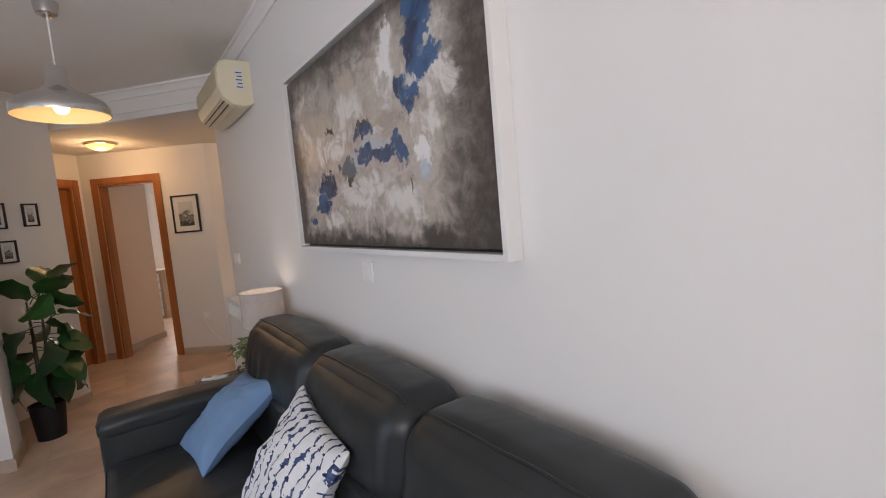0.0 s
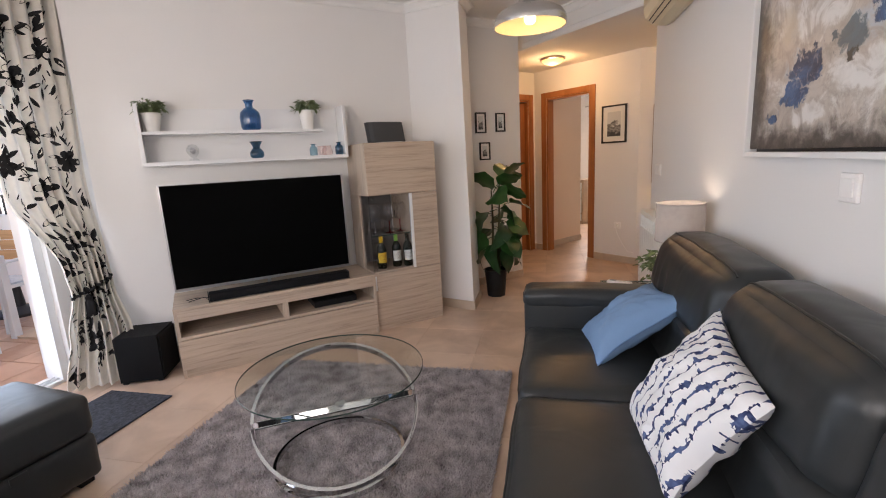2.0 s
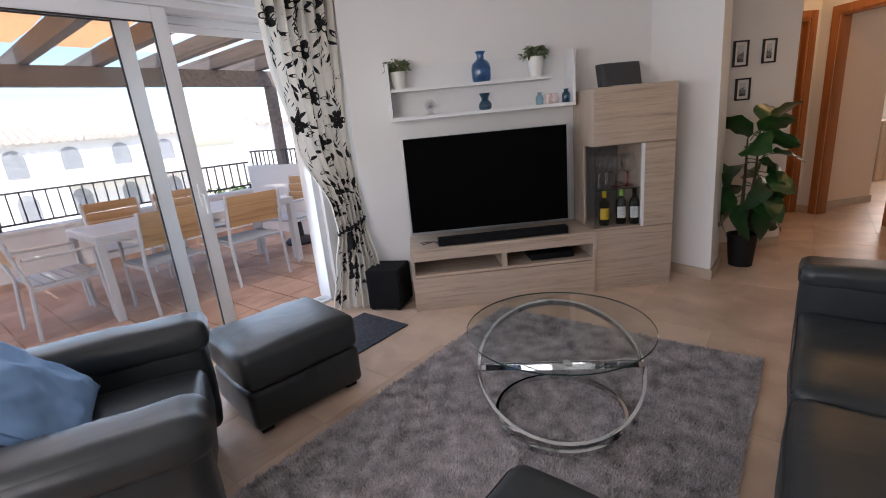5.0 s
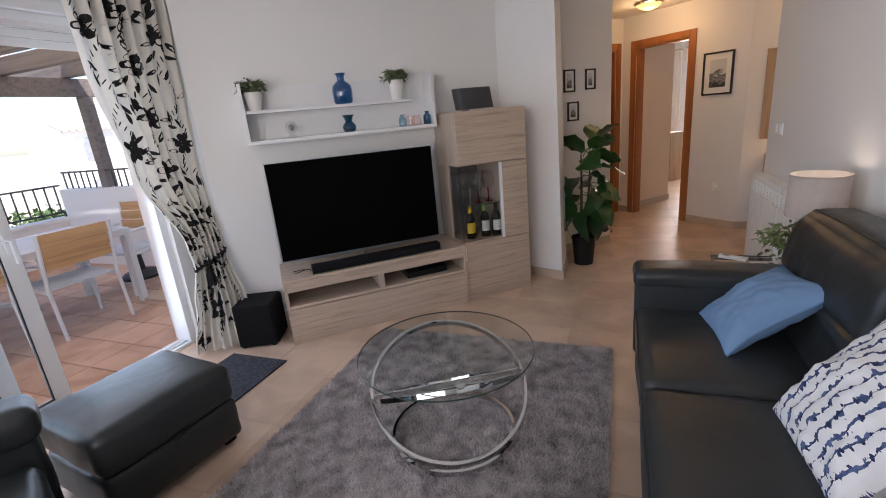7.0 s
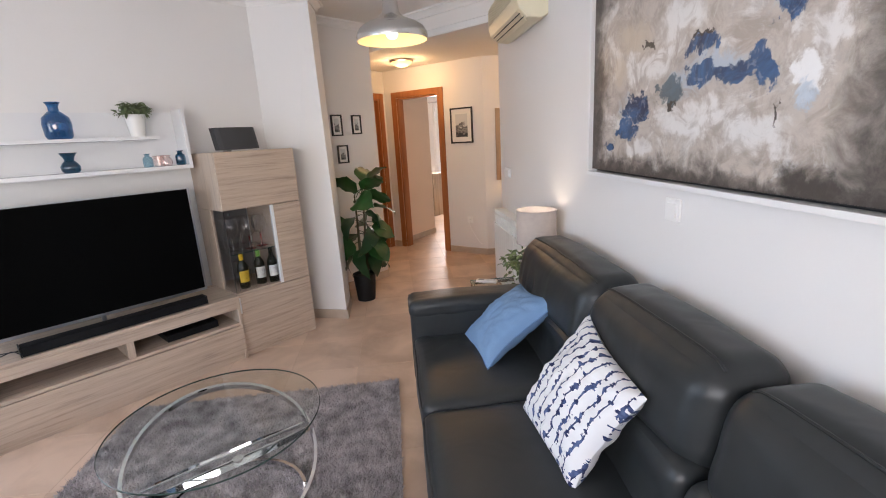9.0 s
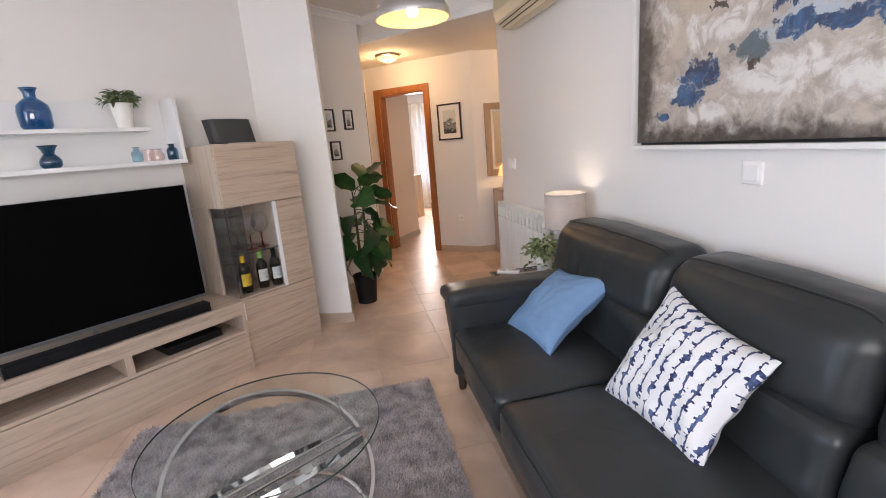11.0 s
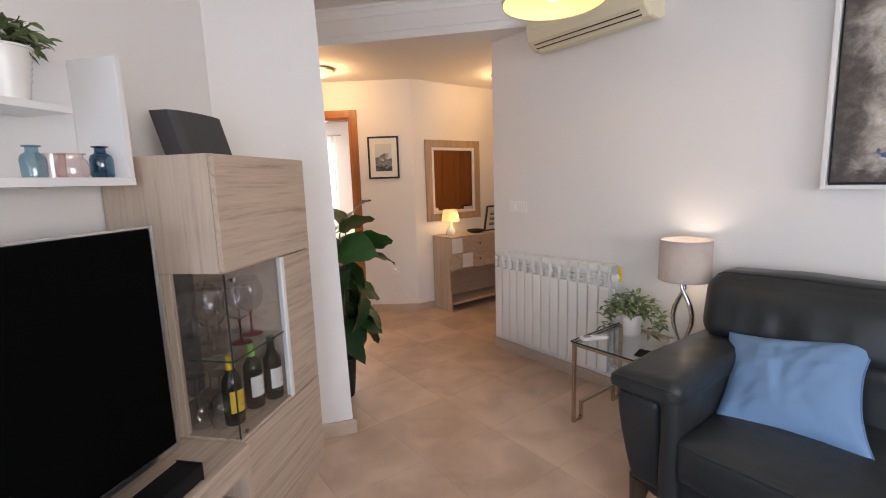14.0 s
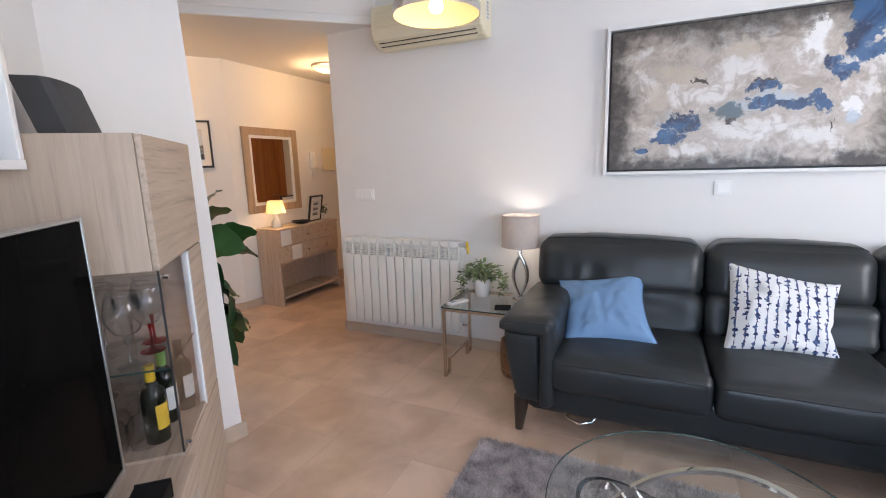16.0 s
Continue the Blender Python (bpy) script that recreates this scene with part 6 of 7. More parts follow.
tube(bm, [(0, 0.045, -0.005), (-0.02, 0.05, -0.08), (-0.09, 0.03, -0.22), (-0.15, 0.02, -0.30), (-0.22, 0.03, -0.30)], 0.0035, 6)
part("lead", bm, WHITE_PLASTIC, so, "thin white lead", True)

# ---- large leafy plant by the pier ----
lp = thing("house_plant", pose(-0.47, 0.145, 0), "tall green broad-leaved plant in a black pot beside the pier", "plant")
bm = bmesh.new()
pot_shape(bm, 0.085, 0.108, 0.255, 0)
part("pot", bm, POTBLACK, lp, "black plastic pot", True)
bm = bmesh.new()
lathe(bm, [(0.098, 0.235), (0.01, 0.245)], 20)
part("soil", bm, SOIL, lp)
rng = random.Random(21)
stems = []
for k, (x, y, top) in enumerate(((-0.02, -0.02, 1.02), (0.03, 0.03, 0.95), (0.0, 0.05, 0.70))):
    bm = bmesh.new()
    pts = [(x * 0.6, y * 0.6, 0.235), (x, y, 0.5), (x * 1.3, y * 1.4 + 0.01, 0.5 * (0.5 + top)), (x * 1.2, y * 1.6 + 0.01, top)]
    tube(bm, pts, [0.017, 0.014, 0.010, 0.006], 8)
    part("stem", bm, STEM, lp, "", True)
    stems.append(pts)
leaf_meshes = []
for k, (L, W, dr, fo) in enumerate(((0.32, 0.26, 0.45, 0.06), (0.30, 0.22, 0.75, 0.10), (0.33, 0.27, 0.30, 0.05), (0.31, 0.18, 1.0, 0.14))):
    bm = bmesh.new()
    n_ = 9
    rows = []
    for i in range(n_ + 1):
        t = i / n_
        w = W * (math.sin(math.pi * t ** 0.7) ** 0.75 if 0 < t < 1 else 0.02)
        wave = 0.010 * math.sin(t * 17 + k)
        z = 0.10 * t * L - dr * t * t * L * 0.8
        rows.append([bm.verts.new((0.10 + L * t * (1 - 0.25 * dr * t), s * w / 2, z + fo * abs(s) * w + (wave * s if abs(s) == 1 else 0))) for s in (-1, -0.5, 0, 0.5, 1)])
    for a, b in zip(rows, rows[1:]):
        for j in range(4):
            bm.faces.new((a[j], a[j + 1], b[j + 1], b[j]))
    tube(bm, [(0, 0, -0.03), (0.05, 0, -0.005), (0.10, 0, 0)], 0.004, 5)
    bmesh.ops.recalc_face_normals(bm, faces=bm.faces)
    me = bpy.data.meshes.new("leaf")
    bm.to_mesh(me)
    bm.free()
    me.materials.append(LEAF if k in (0, 2) else LEAFDARK)
    me.shade_smooth()
    leaf_meshes.append(me)
for k, (z, az, tilt, ml) in enumerate((
    (1.04, 70, -32, 2), (1.05, 165, -48, 0), (1.00, 255, -40, 0), (0.98, 20, -10, 0), (1.06, 110, -58, 0), (0.96, 45, -22, 2),
    (0.88, 90, -5, 1), (0.86, 320, -15, 1), (0.84, 200, -10, 0), (0.80, 60, 5, 1), (0.78, 130, -12, 0), (0.74, 10, -4, 3),
    (0.70, 85, 8, 2), (0.68, 240, -5, 1), (0.64, 35, 0, 0), (0.60, 110, 12, 1), (0.58, 340, 4, 3), (0.56, 75, 18, 2),
    (1.02, 135, -30, 2), (0.92, 175, -20, 2), (0.90, 60, -30, 0), (0.82, 280, -8, 2),
    (0.76, 95, -2, 2), (0.72, 160, 2, 0), (0.66, 305, 6, 0), (0.62, 60, 10, 2), (0.54, 140, 14, 0), (0.52, 320, 12, 2), 
    (0.52, 55, 20, 3), (0.53, 190, 10, 1), (0.60, 285, 15, 3))):
    s = stems[k % 3]
    f = max(0.0, min(1.0, (z - 0.5) / max(0.1, s[3][2] - 0.5)))
    base = Vector(s[1]).lerp(Vector(s[3]), f)
    lf = new("leaf", leaf_meshes[ml])
    lf.parent = lp
    lf.matrix_basis = Matrix.Translation((base.x, base.y, z)) @ pose(0, 0, 0, rng.choice((-1, 1)) * rng.uniform(15, 50), tilt + (28 if z < 0.92 else 8), az) @ Matrix.Scale(0.80 if 30 < az < 120 else 0.95, 4)

small_plant(pose(-1.60, 2.685, CHT), 0.030, 0.040, 0.07, 70, 0.07, 0.10, 0.045, LEAFDARK, "small dark green plant at the end of the console table", 14)

# ---- things on the wall shelf ----
UZ, LZ = 1.611, 1.413
small_plant(TVW @ pose(2.20, -0.40, UZ), 0.040, 0.060, 0.115, 210, 0.095, 0.10, 0.042, LEAFSOFT, "bushy green plant in a white ribbed pot on the wall shelf", 5)
small_plant(TVW @ pose(1.185, -0.40, UZ), 0.042, 0.060, 0.135, 210, 0.095, 0.085, 0.042, LEAFSOFT, "bushy grey-green plant in a tall white pot on the wall shelf", 8, ribs=7)


def vessel(name, x, y, z, prof, mat, label, rim=None, cat="vase"):
    v = thing(name, TVW @ pose(x, y, z), label, cat)
    bm = bmesh.new()
    lathe(bm, prof, 28, caps=False)
    lathe(bm, [(prof[0][0], prof[0][1]), (0.003, prof[0][1] + 0.001)], 28, caps=False)
    o_ = part("wall", bm, mat, v, "", True)
    o_.visible_shadow = False
    if rim:
        bm = bmesh.new()
        r, zt = prof[-1]
        tube(bm, [(r * math.cos(2 * math.pi * i / 28), r * math.sin(2 * math.pi * i / 28), zt) for i in range(28)], rim, 6, closed=True)
        part("rim", bm, mat, v, "", True)
    return v


vessel("glass_vase", 1.59, -0.40, UZ, [(0.055, 0.0), (0.068, 0.02), (0.072, 0.09), (0.066, 0.125), (0.042, 0.150), (0.026, 0.162), (0.025, 0.185), (0.036, 0.21)], BLUEGLASS, "large translucent blue glass vase on the wall shelf", 0.003)
vessel("glass_vase", 1.575, -0.40, LZ, [(0.035, 0.0), (0.048, 0.015), (0.050, 0.04), (0.036, 0.062), (0.024, 0.075), (0.030, 0.095), (0.044, 0.118)], TEALGLASS, "small waisted dark blue glass vase on the shelf", 0.002)
BOT = [(0.024, 0.0), (0.029, 0.006), (0.030, 0.05), (0.026, 0.062), (0.015, 0.070), (0.014, 0.082), (0.020, 0.086)]
vessel("glass_bottle", 1.165, -0.385, LZ, BOT, PALEBLUEGLASS, "small pale blue glass bottle on the shelf", 0.002, "bottle")
vessel("glass_bottle", 0.962, -0.385, LZ, [(r * 1.08, z * 1.12) for r, z in BOT], TEALGLASS, "small dark blue glass bottle on the shelf", 0.002, "bottle")
vessel("candle_jar", 1.058, -0.385, LZ, [(0.030, 0.0), (0.040, 0.010), (0.042, 0.030), (0.037, 0.050), (0.029, 0.058), (0.029, 0.066), (0.034, 0.070)], PINKGLASS, "small pink glass candle jar on the shelf", 0.002, "jar")
vessel("candle_jar", 1.088, -0.42, LZ, [(0.032, 0.0), (0.034, 0.07)], PINKGLASS, "pale pink glass tumbler candle behind a jar", 0.002, "jar")
sg = thing("glass_ornament", TVW @ pose(1.99, -0.38, LZ), "small clear glass ornament with a silver centre", "ornament")
bm = bmesh.new()
lathe(bm, [(0.035, 0.0), (0.030, 0.01), (0.012, 0.02), (0.038, 0.055), (0.040, 0.08), (0.025, 0.105), (0.004, 0.112)], 22)
part("body", bm, GLASS, sg, "", True)
bm = bmesh.new()
lathe(bm, [(0.004, 0.045), (0.018, 0.06), (0.020, 0.075), (0.004, 0.09)], 14)
part("centre", bm, SILVER, sg, "", True)

# ---- things in the showcase ----
def wine_glass(x, y, z, red, s=1.0, flip=False):
    m = TVW @ pose(x, y, z)
    if flip:
        m = m @ Matrix.Translation((0, 0, 0.205 * s)) @ pose(0, 0, 0, 180)
    g = thing("wine_glass", m, "balloon wine glass with a red stem" if red else "clear balloon wine glass", "wine glass", "showcase glasses")
    bm = bmesh.new()
    lathe(bm, [(0.006 * s, 0.085 * s), (0.03 * s, 0.097 * s), (0.046 * s, 0.125 * s), (0.049 * s, 0.15 * s), (0.044 * s, 0.18 * s), (0.036 * s, 0.205 * s)], 24, caps=False)
    bowl = part("bowl", bm, WINEGLASS, g, "", True)
    bowl.visible_shadow = False
    bm = bmesh.new()
    tube(bm, [(0.036 * s * math.cos(2 * math.pi * i / 24), 0.036 * s * math.sin(2 * math.pi * i / 24), 0.205 * s) for i in range(24)], 0.0016, 6, closed=True)
    part("rim", bm, CRYSTAL, bowl, "", True)
    bm = bmesh.new()
    lathe(bm, [(0.036 * s, 0.0), (0.034 * s, 0.003), (0.006 * s, 0.010), (0.0035 * s, 0.03), (0.0035 * s, 0.075), (0.007 * s, 0.086 * s)], 20)
    part("stem", bm, REDGLASS if red else CRYSTAL, g, "red glass stem and foot" if red else "", True)


for x, y, z, red, s, fl_ in ((0.785, -0.20, 0.771, 0, 1.15, 0), (0.79, -0.34, 0.771, 0, 1.1, 0), (0.69, -0.30, 0.771, 0, 1.1, 0), (0.67, -0.17, 0.771, 1, 1.1, 0), (0.57, -0.19, 0.771, 1, 1.15, 0), (0.57, -0.34, 0.771, 0, 1.1, 0),
                           (0.625, -0.42, 0.771, 0, 1.05, 0), (0.735, -0.41, 0.771, 0, 1.05, 0), (0.53, -0.27, 0.771, 0, 1.05, 0),
                           (0.80, -0.28, 0.487, 0, 0.95, 1), (0.72, -0.29, 0.487, 0, 0.95, 1), (0.78, -0.20, 0.487, 0, 1.0, 1), (0.79, -0.36, 0.487, 0, 1.0, 1), (0.66, -0.36, 0.487, 0, 1.0, 1)):
    wine_glass(x, y, z, red, s, fl_)


def wine_bottle(x, y, z, cap, label_mat, label, white=False):
    b_ = thing("wine_bottle", TVW @ pose(x, y, z), label, "wine bottle")
    k = 0.90
    bm = bmesh.new()
    lathe(bm, [(0.034, 0.0), (0.037, 0.004), (0.037, 0.175 * k), (0.033, 0.198 * k), (0.018, 0.225 * k), (0.0145, 0.24 * k), (0.0145, 0.29 * k)], 24)
    part("glass", bm, BOTTLEGLASS, b_, "", True)
    bm = bmesh.new()
    lathe(bm, [(0.0155, 0.235 * k), (0.0158, 0.287 * k), (0.0165, 0.288 * k), (0.0165, 0.296 * k), (0.003, 0.297 * k)], 20)
    part("capsule", bm, cap, b_, "", True)
    bm = bmesh.new()
    n_ = 14
    rows = [[bm.verts.new((0.0376 * math.cos(t), 0.0376 * math.sin(t), z_)) for t in [radians(20 + 150 * i / n_) for i in range(n_ + 1)]] for z_ in (0.05, 0.135)]
    for i in range(n_):
        bm.faces.new((rows[0][i], rows[0][i + 1], rows[1][i + 1], rows[1][i]))
    part("paper_label", bm, label_mat, b_, "", True)
    for j, (z0, a0, a1) in enumerate(((0.112, 70, 115), (0.098, 62, 120), (0.075, 75, 110))):
        bm = bmesh.new()
        rows = [[bm.verts.new((0.0381 * math.cos(radians(a)), 0.0381 * math.sin(radians(a)), z_)) for a in (a0, (a0 + a1) / 2, a1)] for z_ in (z0, z0 + (0.007 if j == 1 else 0.003))]
        for i in range(2):
            bm.faces.new((rows[0][i], rows[0][i + 1], rows[1][i + 1], rows[1][i]))
        part("print_line", bm, INK, b_)


wine_bottle(0.758, -0.165, 0.487, YELLOWCAP, YELLOWLABEL, "dark wine bottle with yellow cap and label")
wine_bottle(0.628, -0.165, 0.487, GREENCAP, PAPER, "dark wine bottle with green cap and white label")
wine_bottle(0.543, -0.130, 0.487, BOTTLEGLASS, PAPER, "dark wine bottle with white label at the showcase edge")

# cables behind the soundbar
cb = thing("cable", TVW @ pose(0, 0, 0.48), "thin dark cables lying behind the soundbar", "cable")
for k, sgn in enumerate((1, -1)):
    bm = bmesh.new()
    tube(bm, [(1.55 + 0.04 * i + 0.02 * math.sin(i * 1.7 + k), -0.15 + 0.03 * sgn * math.sin(i * 0.9 + k), 0.005 + 0.012 * abs(math.sin(i * 0.8))) for i in range(16)], 0.003, 6)
    part("lead", bm, BLACK_PLASTIC, cb, "", True)

# ---- terrace door ----
td = thing("door_terrace", pose(0, 0, 0), "white sliding terrace door standing half open", "door")
td["kind"] = "structure"
WX0, WX1, WT = 1.61, 4.35, 2.20
for q in ((WX0, WX0 + 0.05), (WX1 - 0.05, WX1)):
    bpart("frame_jamb", ALU, td, (*q, -2.66, -2.52, 0.0, WT), bev=0.003)
bpart("frame_head", ALU, td, (WX0 + 0.05, WX1 - 0.05, -2.66, -2.52, WT - 0.05, WT - 0.001), bev=0.003)
bpart("threshold", ALU, td, (WX0 + 0.05, WX1 - 0.05, -2.66, -2.52, 0.0, 0.022), (WX0 + 0.05, WX1 - 0.05, -2.60, -2.592, 0.022, 0.034), (WX0 + 0.05, WX1 - 0.05, -2.56, -2.552, 0.022, 0.034), bev=0.002)
bpart("shutter_box", ALU, td, (WX0 - 0.03, WX1 + 0.03, -2.479, -2.455, WT - 0.005, WT + 0.10), bev=0.004)
bpart("shutter_strip", ALU, td, (WX0 - 0.03, WX1 + 0.03, -2.454, -2.448, WT + 0.045, WT + 0.053), bev=0.001)
for k in range(3):
    bpart("shutter_slat", ALU, td, (WX0 + 0.052, 2.47, -2.684, -2.668, 2.045 + 0.05 * k, 2.092 + 0.05 * k), bev=0.004)


def sliding_leaf(x0, x1, y, handle):
    """One framed glass leaf that slides along x."""
    w, d, z0, z1 = 0.085, 0.035, 0.036, WT - 0.052
    lf_ = bpart("leaf_stile", ALU, td, (x0, x0 + w, y, y + d, z0, z1), bev=0.004)
    bpart("leaf_stile", ALU, td, (x1 - w, x1, y, y + d, z0, z1), bev=0.004)
    bpart("leaf_rail", ALU, td, (x0 + w, x1 - w, y, y + d, z0, z0 + w), bev=0.004)
    bpart("leaf_rail", ALU, td, (x0 + w, x1 - w, y, y + d, z1 - w, z1), bev=0.004)
    g_ = bpart("pane", WINDOWGLASS, td, (x0 + w, x1 - w, y + 0.014, y + 0.020, z0 + w, z1 - w), bev=0)
    g_.visible_shadow = False
    e = 0.007
    for q in ((x0 + w, x0 + w + e, z0 + w, z1 - w), (x1 - w - e, x1 - w, z0 + w, z1 - w), (x0 + w + e, x1 - w - e, z0 + w, z0 + w + e), (x0 + w + e, x1 - w - e, z1 - w - e, z1 - w)):
        bpart("gasket", GASKET, td, (q[0], q[1], y + 0.021, y + d + 0.001, q[2], q[3]), bev=0)
    if handle:
        bm = bmesh.new()
        box(bm, x0 + 0.030, x0 + 0.055, y + d + 0.0005, y + d + 0.010, 0.98, 1.12, 0.002)
        tube(bm, [(x0 + 0.042, y + d + 0.01, 1.05), (x0 + 0.042, y + d + 0.05, 1.05), (x0 + 0.042, y + d + 0.05, 0.93)], 0.009, 8)
        part("leaf_handle", bm, ALU, lf_, "white lever handle", True)


sliding_leaf(2.46, 3.83, -2.562, True)
sliding_leaf(2.65, 4.30, -2.615, False)

# ---- curtain ----
cu = thing("curtain", pose(0, 0, 0), "cream curtain with black flock flowers, tied back", "curtain")
DRAPE = [(0.02, (1.80, -2.30), (1.53, -1.95)), (0.35, (1.72, -2.30), (1.47, -2.08)), (0.62, (1.65, -2.31), (1.44, -2.20)), (0.75, (1.67, -2.31), (1.43, -2.22)), (1.3, (1.88, -2.33), (1.42, -2.28)), (1.9, (1.96, -2.36), (1.37, -2.30)), (2.52, (1.97, -2.37), (1.34, -2.31))]


def cloth(u, z):
    """A point of the curtain: u from the window edge to the wall edge."""
    for (za, la, ra), (zb, lb, rb) in zip(DRAPE, DRAPE[1:]):
        if z <= zb or zb == DRAPE[-1][0]:
            f = max(0.0, min(1.0, (z - za) / (zb - za)))
            f = f * f * (3 - 2 * f)
            break
    a = Vector((*la, 0)).lerp(Vector((*lb, 0)), f)
    b = Vector((*ra, 0)).lerp(Vector((*rb, 0)), f)
    out = Vector((-(b - a).y, (b - a).x, 0)).normalized()
    if out.y < 0:
        out = -out
    amp = 0.022 + 0.010 * math.sin(3.1 * z)
    s = amp * math.sin(u * 8 * 2 * math.pi + 0.5 * math.sin(2.2 * z)) + 0.4 * amp * math.sin(u * 19 * math.pi + 1.3 * z)
    p = a.lerp(b, u) + out * s
    return Vector((p.x, p.y, z)), out, (b - a).length


bm = bmesh.new()
NU, NZ = 120, 60
gr = [[bm.verts.new(cloth(i / NU, 0.02 + 2.5 * j / NZ)[0]) for i in range(NU + 1)] for j in range(NZ + 1)]
for j in range(NZ):
    for i in range(NU):
        bm.faces.new((gr[j][i], gr[j][i + 1], gr[j + 1][i + 1], gr[j + 1][i]))
part("cloth", bm, CURTAINCLOTH, cu, "cream woven cloth", True)
rng = random.Random(4)


def patch(bm, u0, z0, shape, ang):
    """Lays a flat shape, in metres, on the cloth."""
    wide = max(0.34, cloth(u0, z0)[2])
    ca, sa = math.cos(ang), math.sin(ang)
    vs = []
    for x, y in shape:
        X, Z = ca * x - sa * y, sa * x + ca * y
        u, z = u0 + X / (wide * 1.15), z0 + Z
        if not (0.0 < u < 1.0 and 0.03 < z < 2.50):
            return
        p, out, _ = cloth(u, z)
        vs.append(bm.verts.new(p + out * 0.005))
    c_ = bm.verts.new(sum((v.co for v in vs), Vector()) / len(vs))
    c_.co += Vector((0, 0.003, 0))
    for i in range(len(vs)):
        bm.faces.new((vs[i], vs[(i + 1) % len(vs)], c_))


def ell(a, b, cx=0.0, n=12, point=0.0):
    return [(cx + a * math.cos(t) * (1 + point * abs(math.cos(t))), b * math.sin(t) * (1 - point * math.cos(t) ** 2)) for t in [2 * math.pi * i / n for i in range(n)]]


cols = [0.12, 0.45, 0.80]
k = 0
for row in range(8):
    for ci, u0 in enumerate(cols):
        z0 = 0.12 + row * 0.33 + (0.16 if ci == 1 else 0.0) + rng.uniform(-0.03, 0.03)
        u1 = u0 + rng.uniform(-0.05, 0.05)
        if (row + ci) % 2 == 0 or ci == 1:
            bm = bmesh.new()
            for p in range(6):
                patch(bm, u1, z0, ell(0.034 * rng.uniform(0.85, 1.15), 0.0225, 0.044, 12, -0.15), p * 1.047 + rng.uniform(-0.12, 0.12))
            patch(bm, u1, z0, ell(0.022, 0.022, 0, 8), 0)
            if len(bm.faces):
                part("flower", bm, FLOCK, cu, "black flock flower")
            else:
                bm.free()
        bm = bmesh.new()
        for p in range(8):
            a = rng.uniform(0, 6.28)
            patch(bm, u1 + rng.uniform(0.13, 0.22) * math.cos(a), z0 + rng.uniform(0.09, 0.17) * math.sin(a), ell(0.030, 0.0125, 0, 10, 0.3), a + rng.uniform(-0.8, 0.8))
        for seg in range(13):
            t = seg / 13
            patch(bm, u1 + 0.07 * math.sin(6 * t + row), z0 - 0.17 + 0.36 * t, ell(0.022, 0.0038, 0, 6), 1.3 + 0.5 * math.cos(6 * t + row))
        if len(bm.faces):
            part("sprig", bm, FLOCK, cu, "black flock leaf sprig")["kind"] = "stuff"
        else:
            bm.free()
bm = bmesh.new()
ringp = []
for i in range(40):
    t = 2 * math.pi * i / 40
    a, out, w = cloth(0.5 + 0.5 * math.cos(t) * 0.98, 0.64 + 0.05 * math.cos(t))
    ringp.append(a + out * (0.045 * math.sin(t)))
tube(bm, ringp, 0.011, 6, closed=True)
part("tie_back", bm, FLOCK, cu, "black cord tie-back", True)
bm = bmesh.new()
a, out, w = cloth(0.35, 0.60)
c0 = a + out * 0.055
lathe(bm, [(0.010, 0.0), (0.022, -0.02), (0.018, -0.035), (0.026, -0.05), (0.030, -0.14), (0.004, -0.145)], 14, c0)
part("tassel", bm, FLOCK, cu, "black tassel", True)
bm = bmesh.new()
tube(bm, [(1.30 + 0.02, -2.36, 2.53), (4.6, -2.36, 2.53)], 0.011, 8)
ro = part("rod", bm, ALU, cu, "white curtain rod", True)

# ---- terrace ----
bm = bmesh.new()
box(bm, -0.05, 5.2, -6.55, -2.74, -0.30, -0.036)
TERR = setting("pavement_terrace", bm, TERRAGROUT, "terracotta tiled terrace floor")
bm = bmesh.new()
box(bm, -0.05, 5.2, -6.55, -6.40, -0.036, 0.58)
box(bm, -0.05, 5.2, -6.58, -6.37, 0.58, 0.62, 0.005)
setting("wall_parapet", bm, RENDERWHITE, "low white rendered parapet under the railing")
bm = bmesh.new()
box(bm, -0.10, 0.06, -6.40, -2.74, -0.036, 0.98)
setting("wall_terrace_side", bm, RENDERWHITE, "white rendered side wall of the terrace")
bm = bmesh.new()
box(bm, 0.061, 5.2, -6.399, -6.385, -0.024, 0.06)
setting("baseboard", bm, TERRATILE, "terracotta skirting along the parapet")
rail = thing("railing", pose(0, -6.475, 0.62), "black iron railing on the white parapet", "railing")
for z in (0.05, 0.40):
    bpart("rail", IRON, rail, (0.0, 5.15, -0.012, 0.012, z, z + 0.022), bev=0.002)
for i in range(44):
    bpart("baluster", IRON, rail, (0.06 + 0.118 * i, 0.074 + 0.118 * i, -0.007, 0.007, 0.072, 0.40), bev=0.0)
for i in range(6):
    bpart("post", IRON, rail, (0.02 + 1.0 * i, 0.045 + 1.0 * i, -0.013, 0.0125, 0.0, 0.05), bev=0.0)
rail2 = thing("railing", pose(-0.02, 0, 0.98), "black iron railing on the terrace side wall", "railing")
bpart("rail", IRON, rail2, (-0.012, 0.012, -6.38, -4.4, 0.20, 0.222), bev=0.002)
for i in range(17):
    bpart("baluster", IRON, rail2, (-0.007, 0.007, -6.36 + 0.118 * i, -6.346 + 0.118 * i, 0.0, 0.20), bev=0.0)

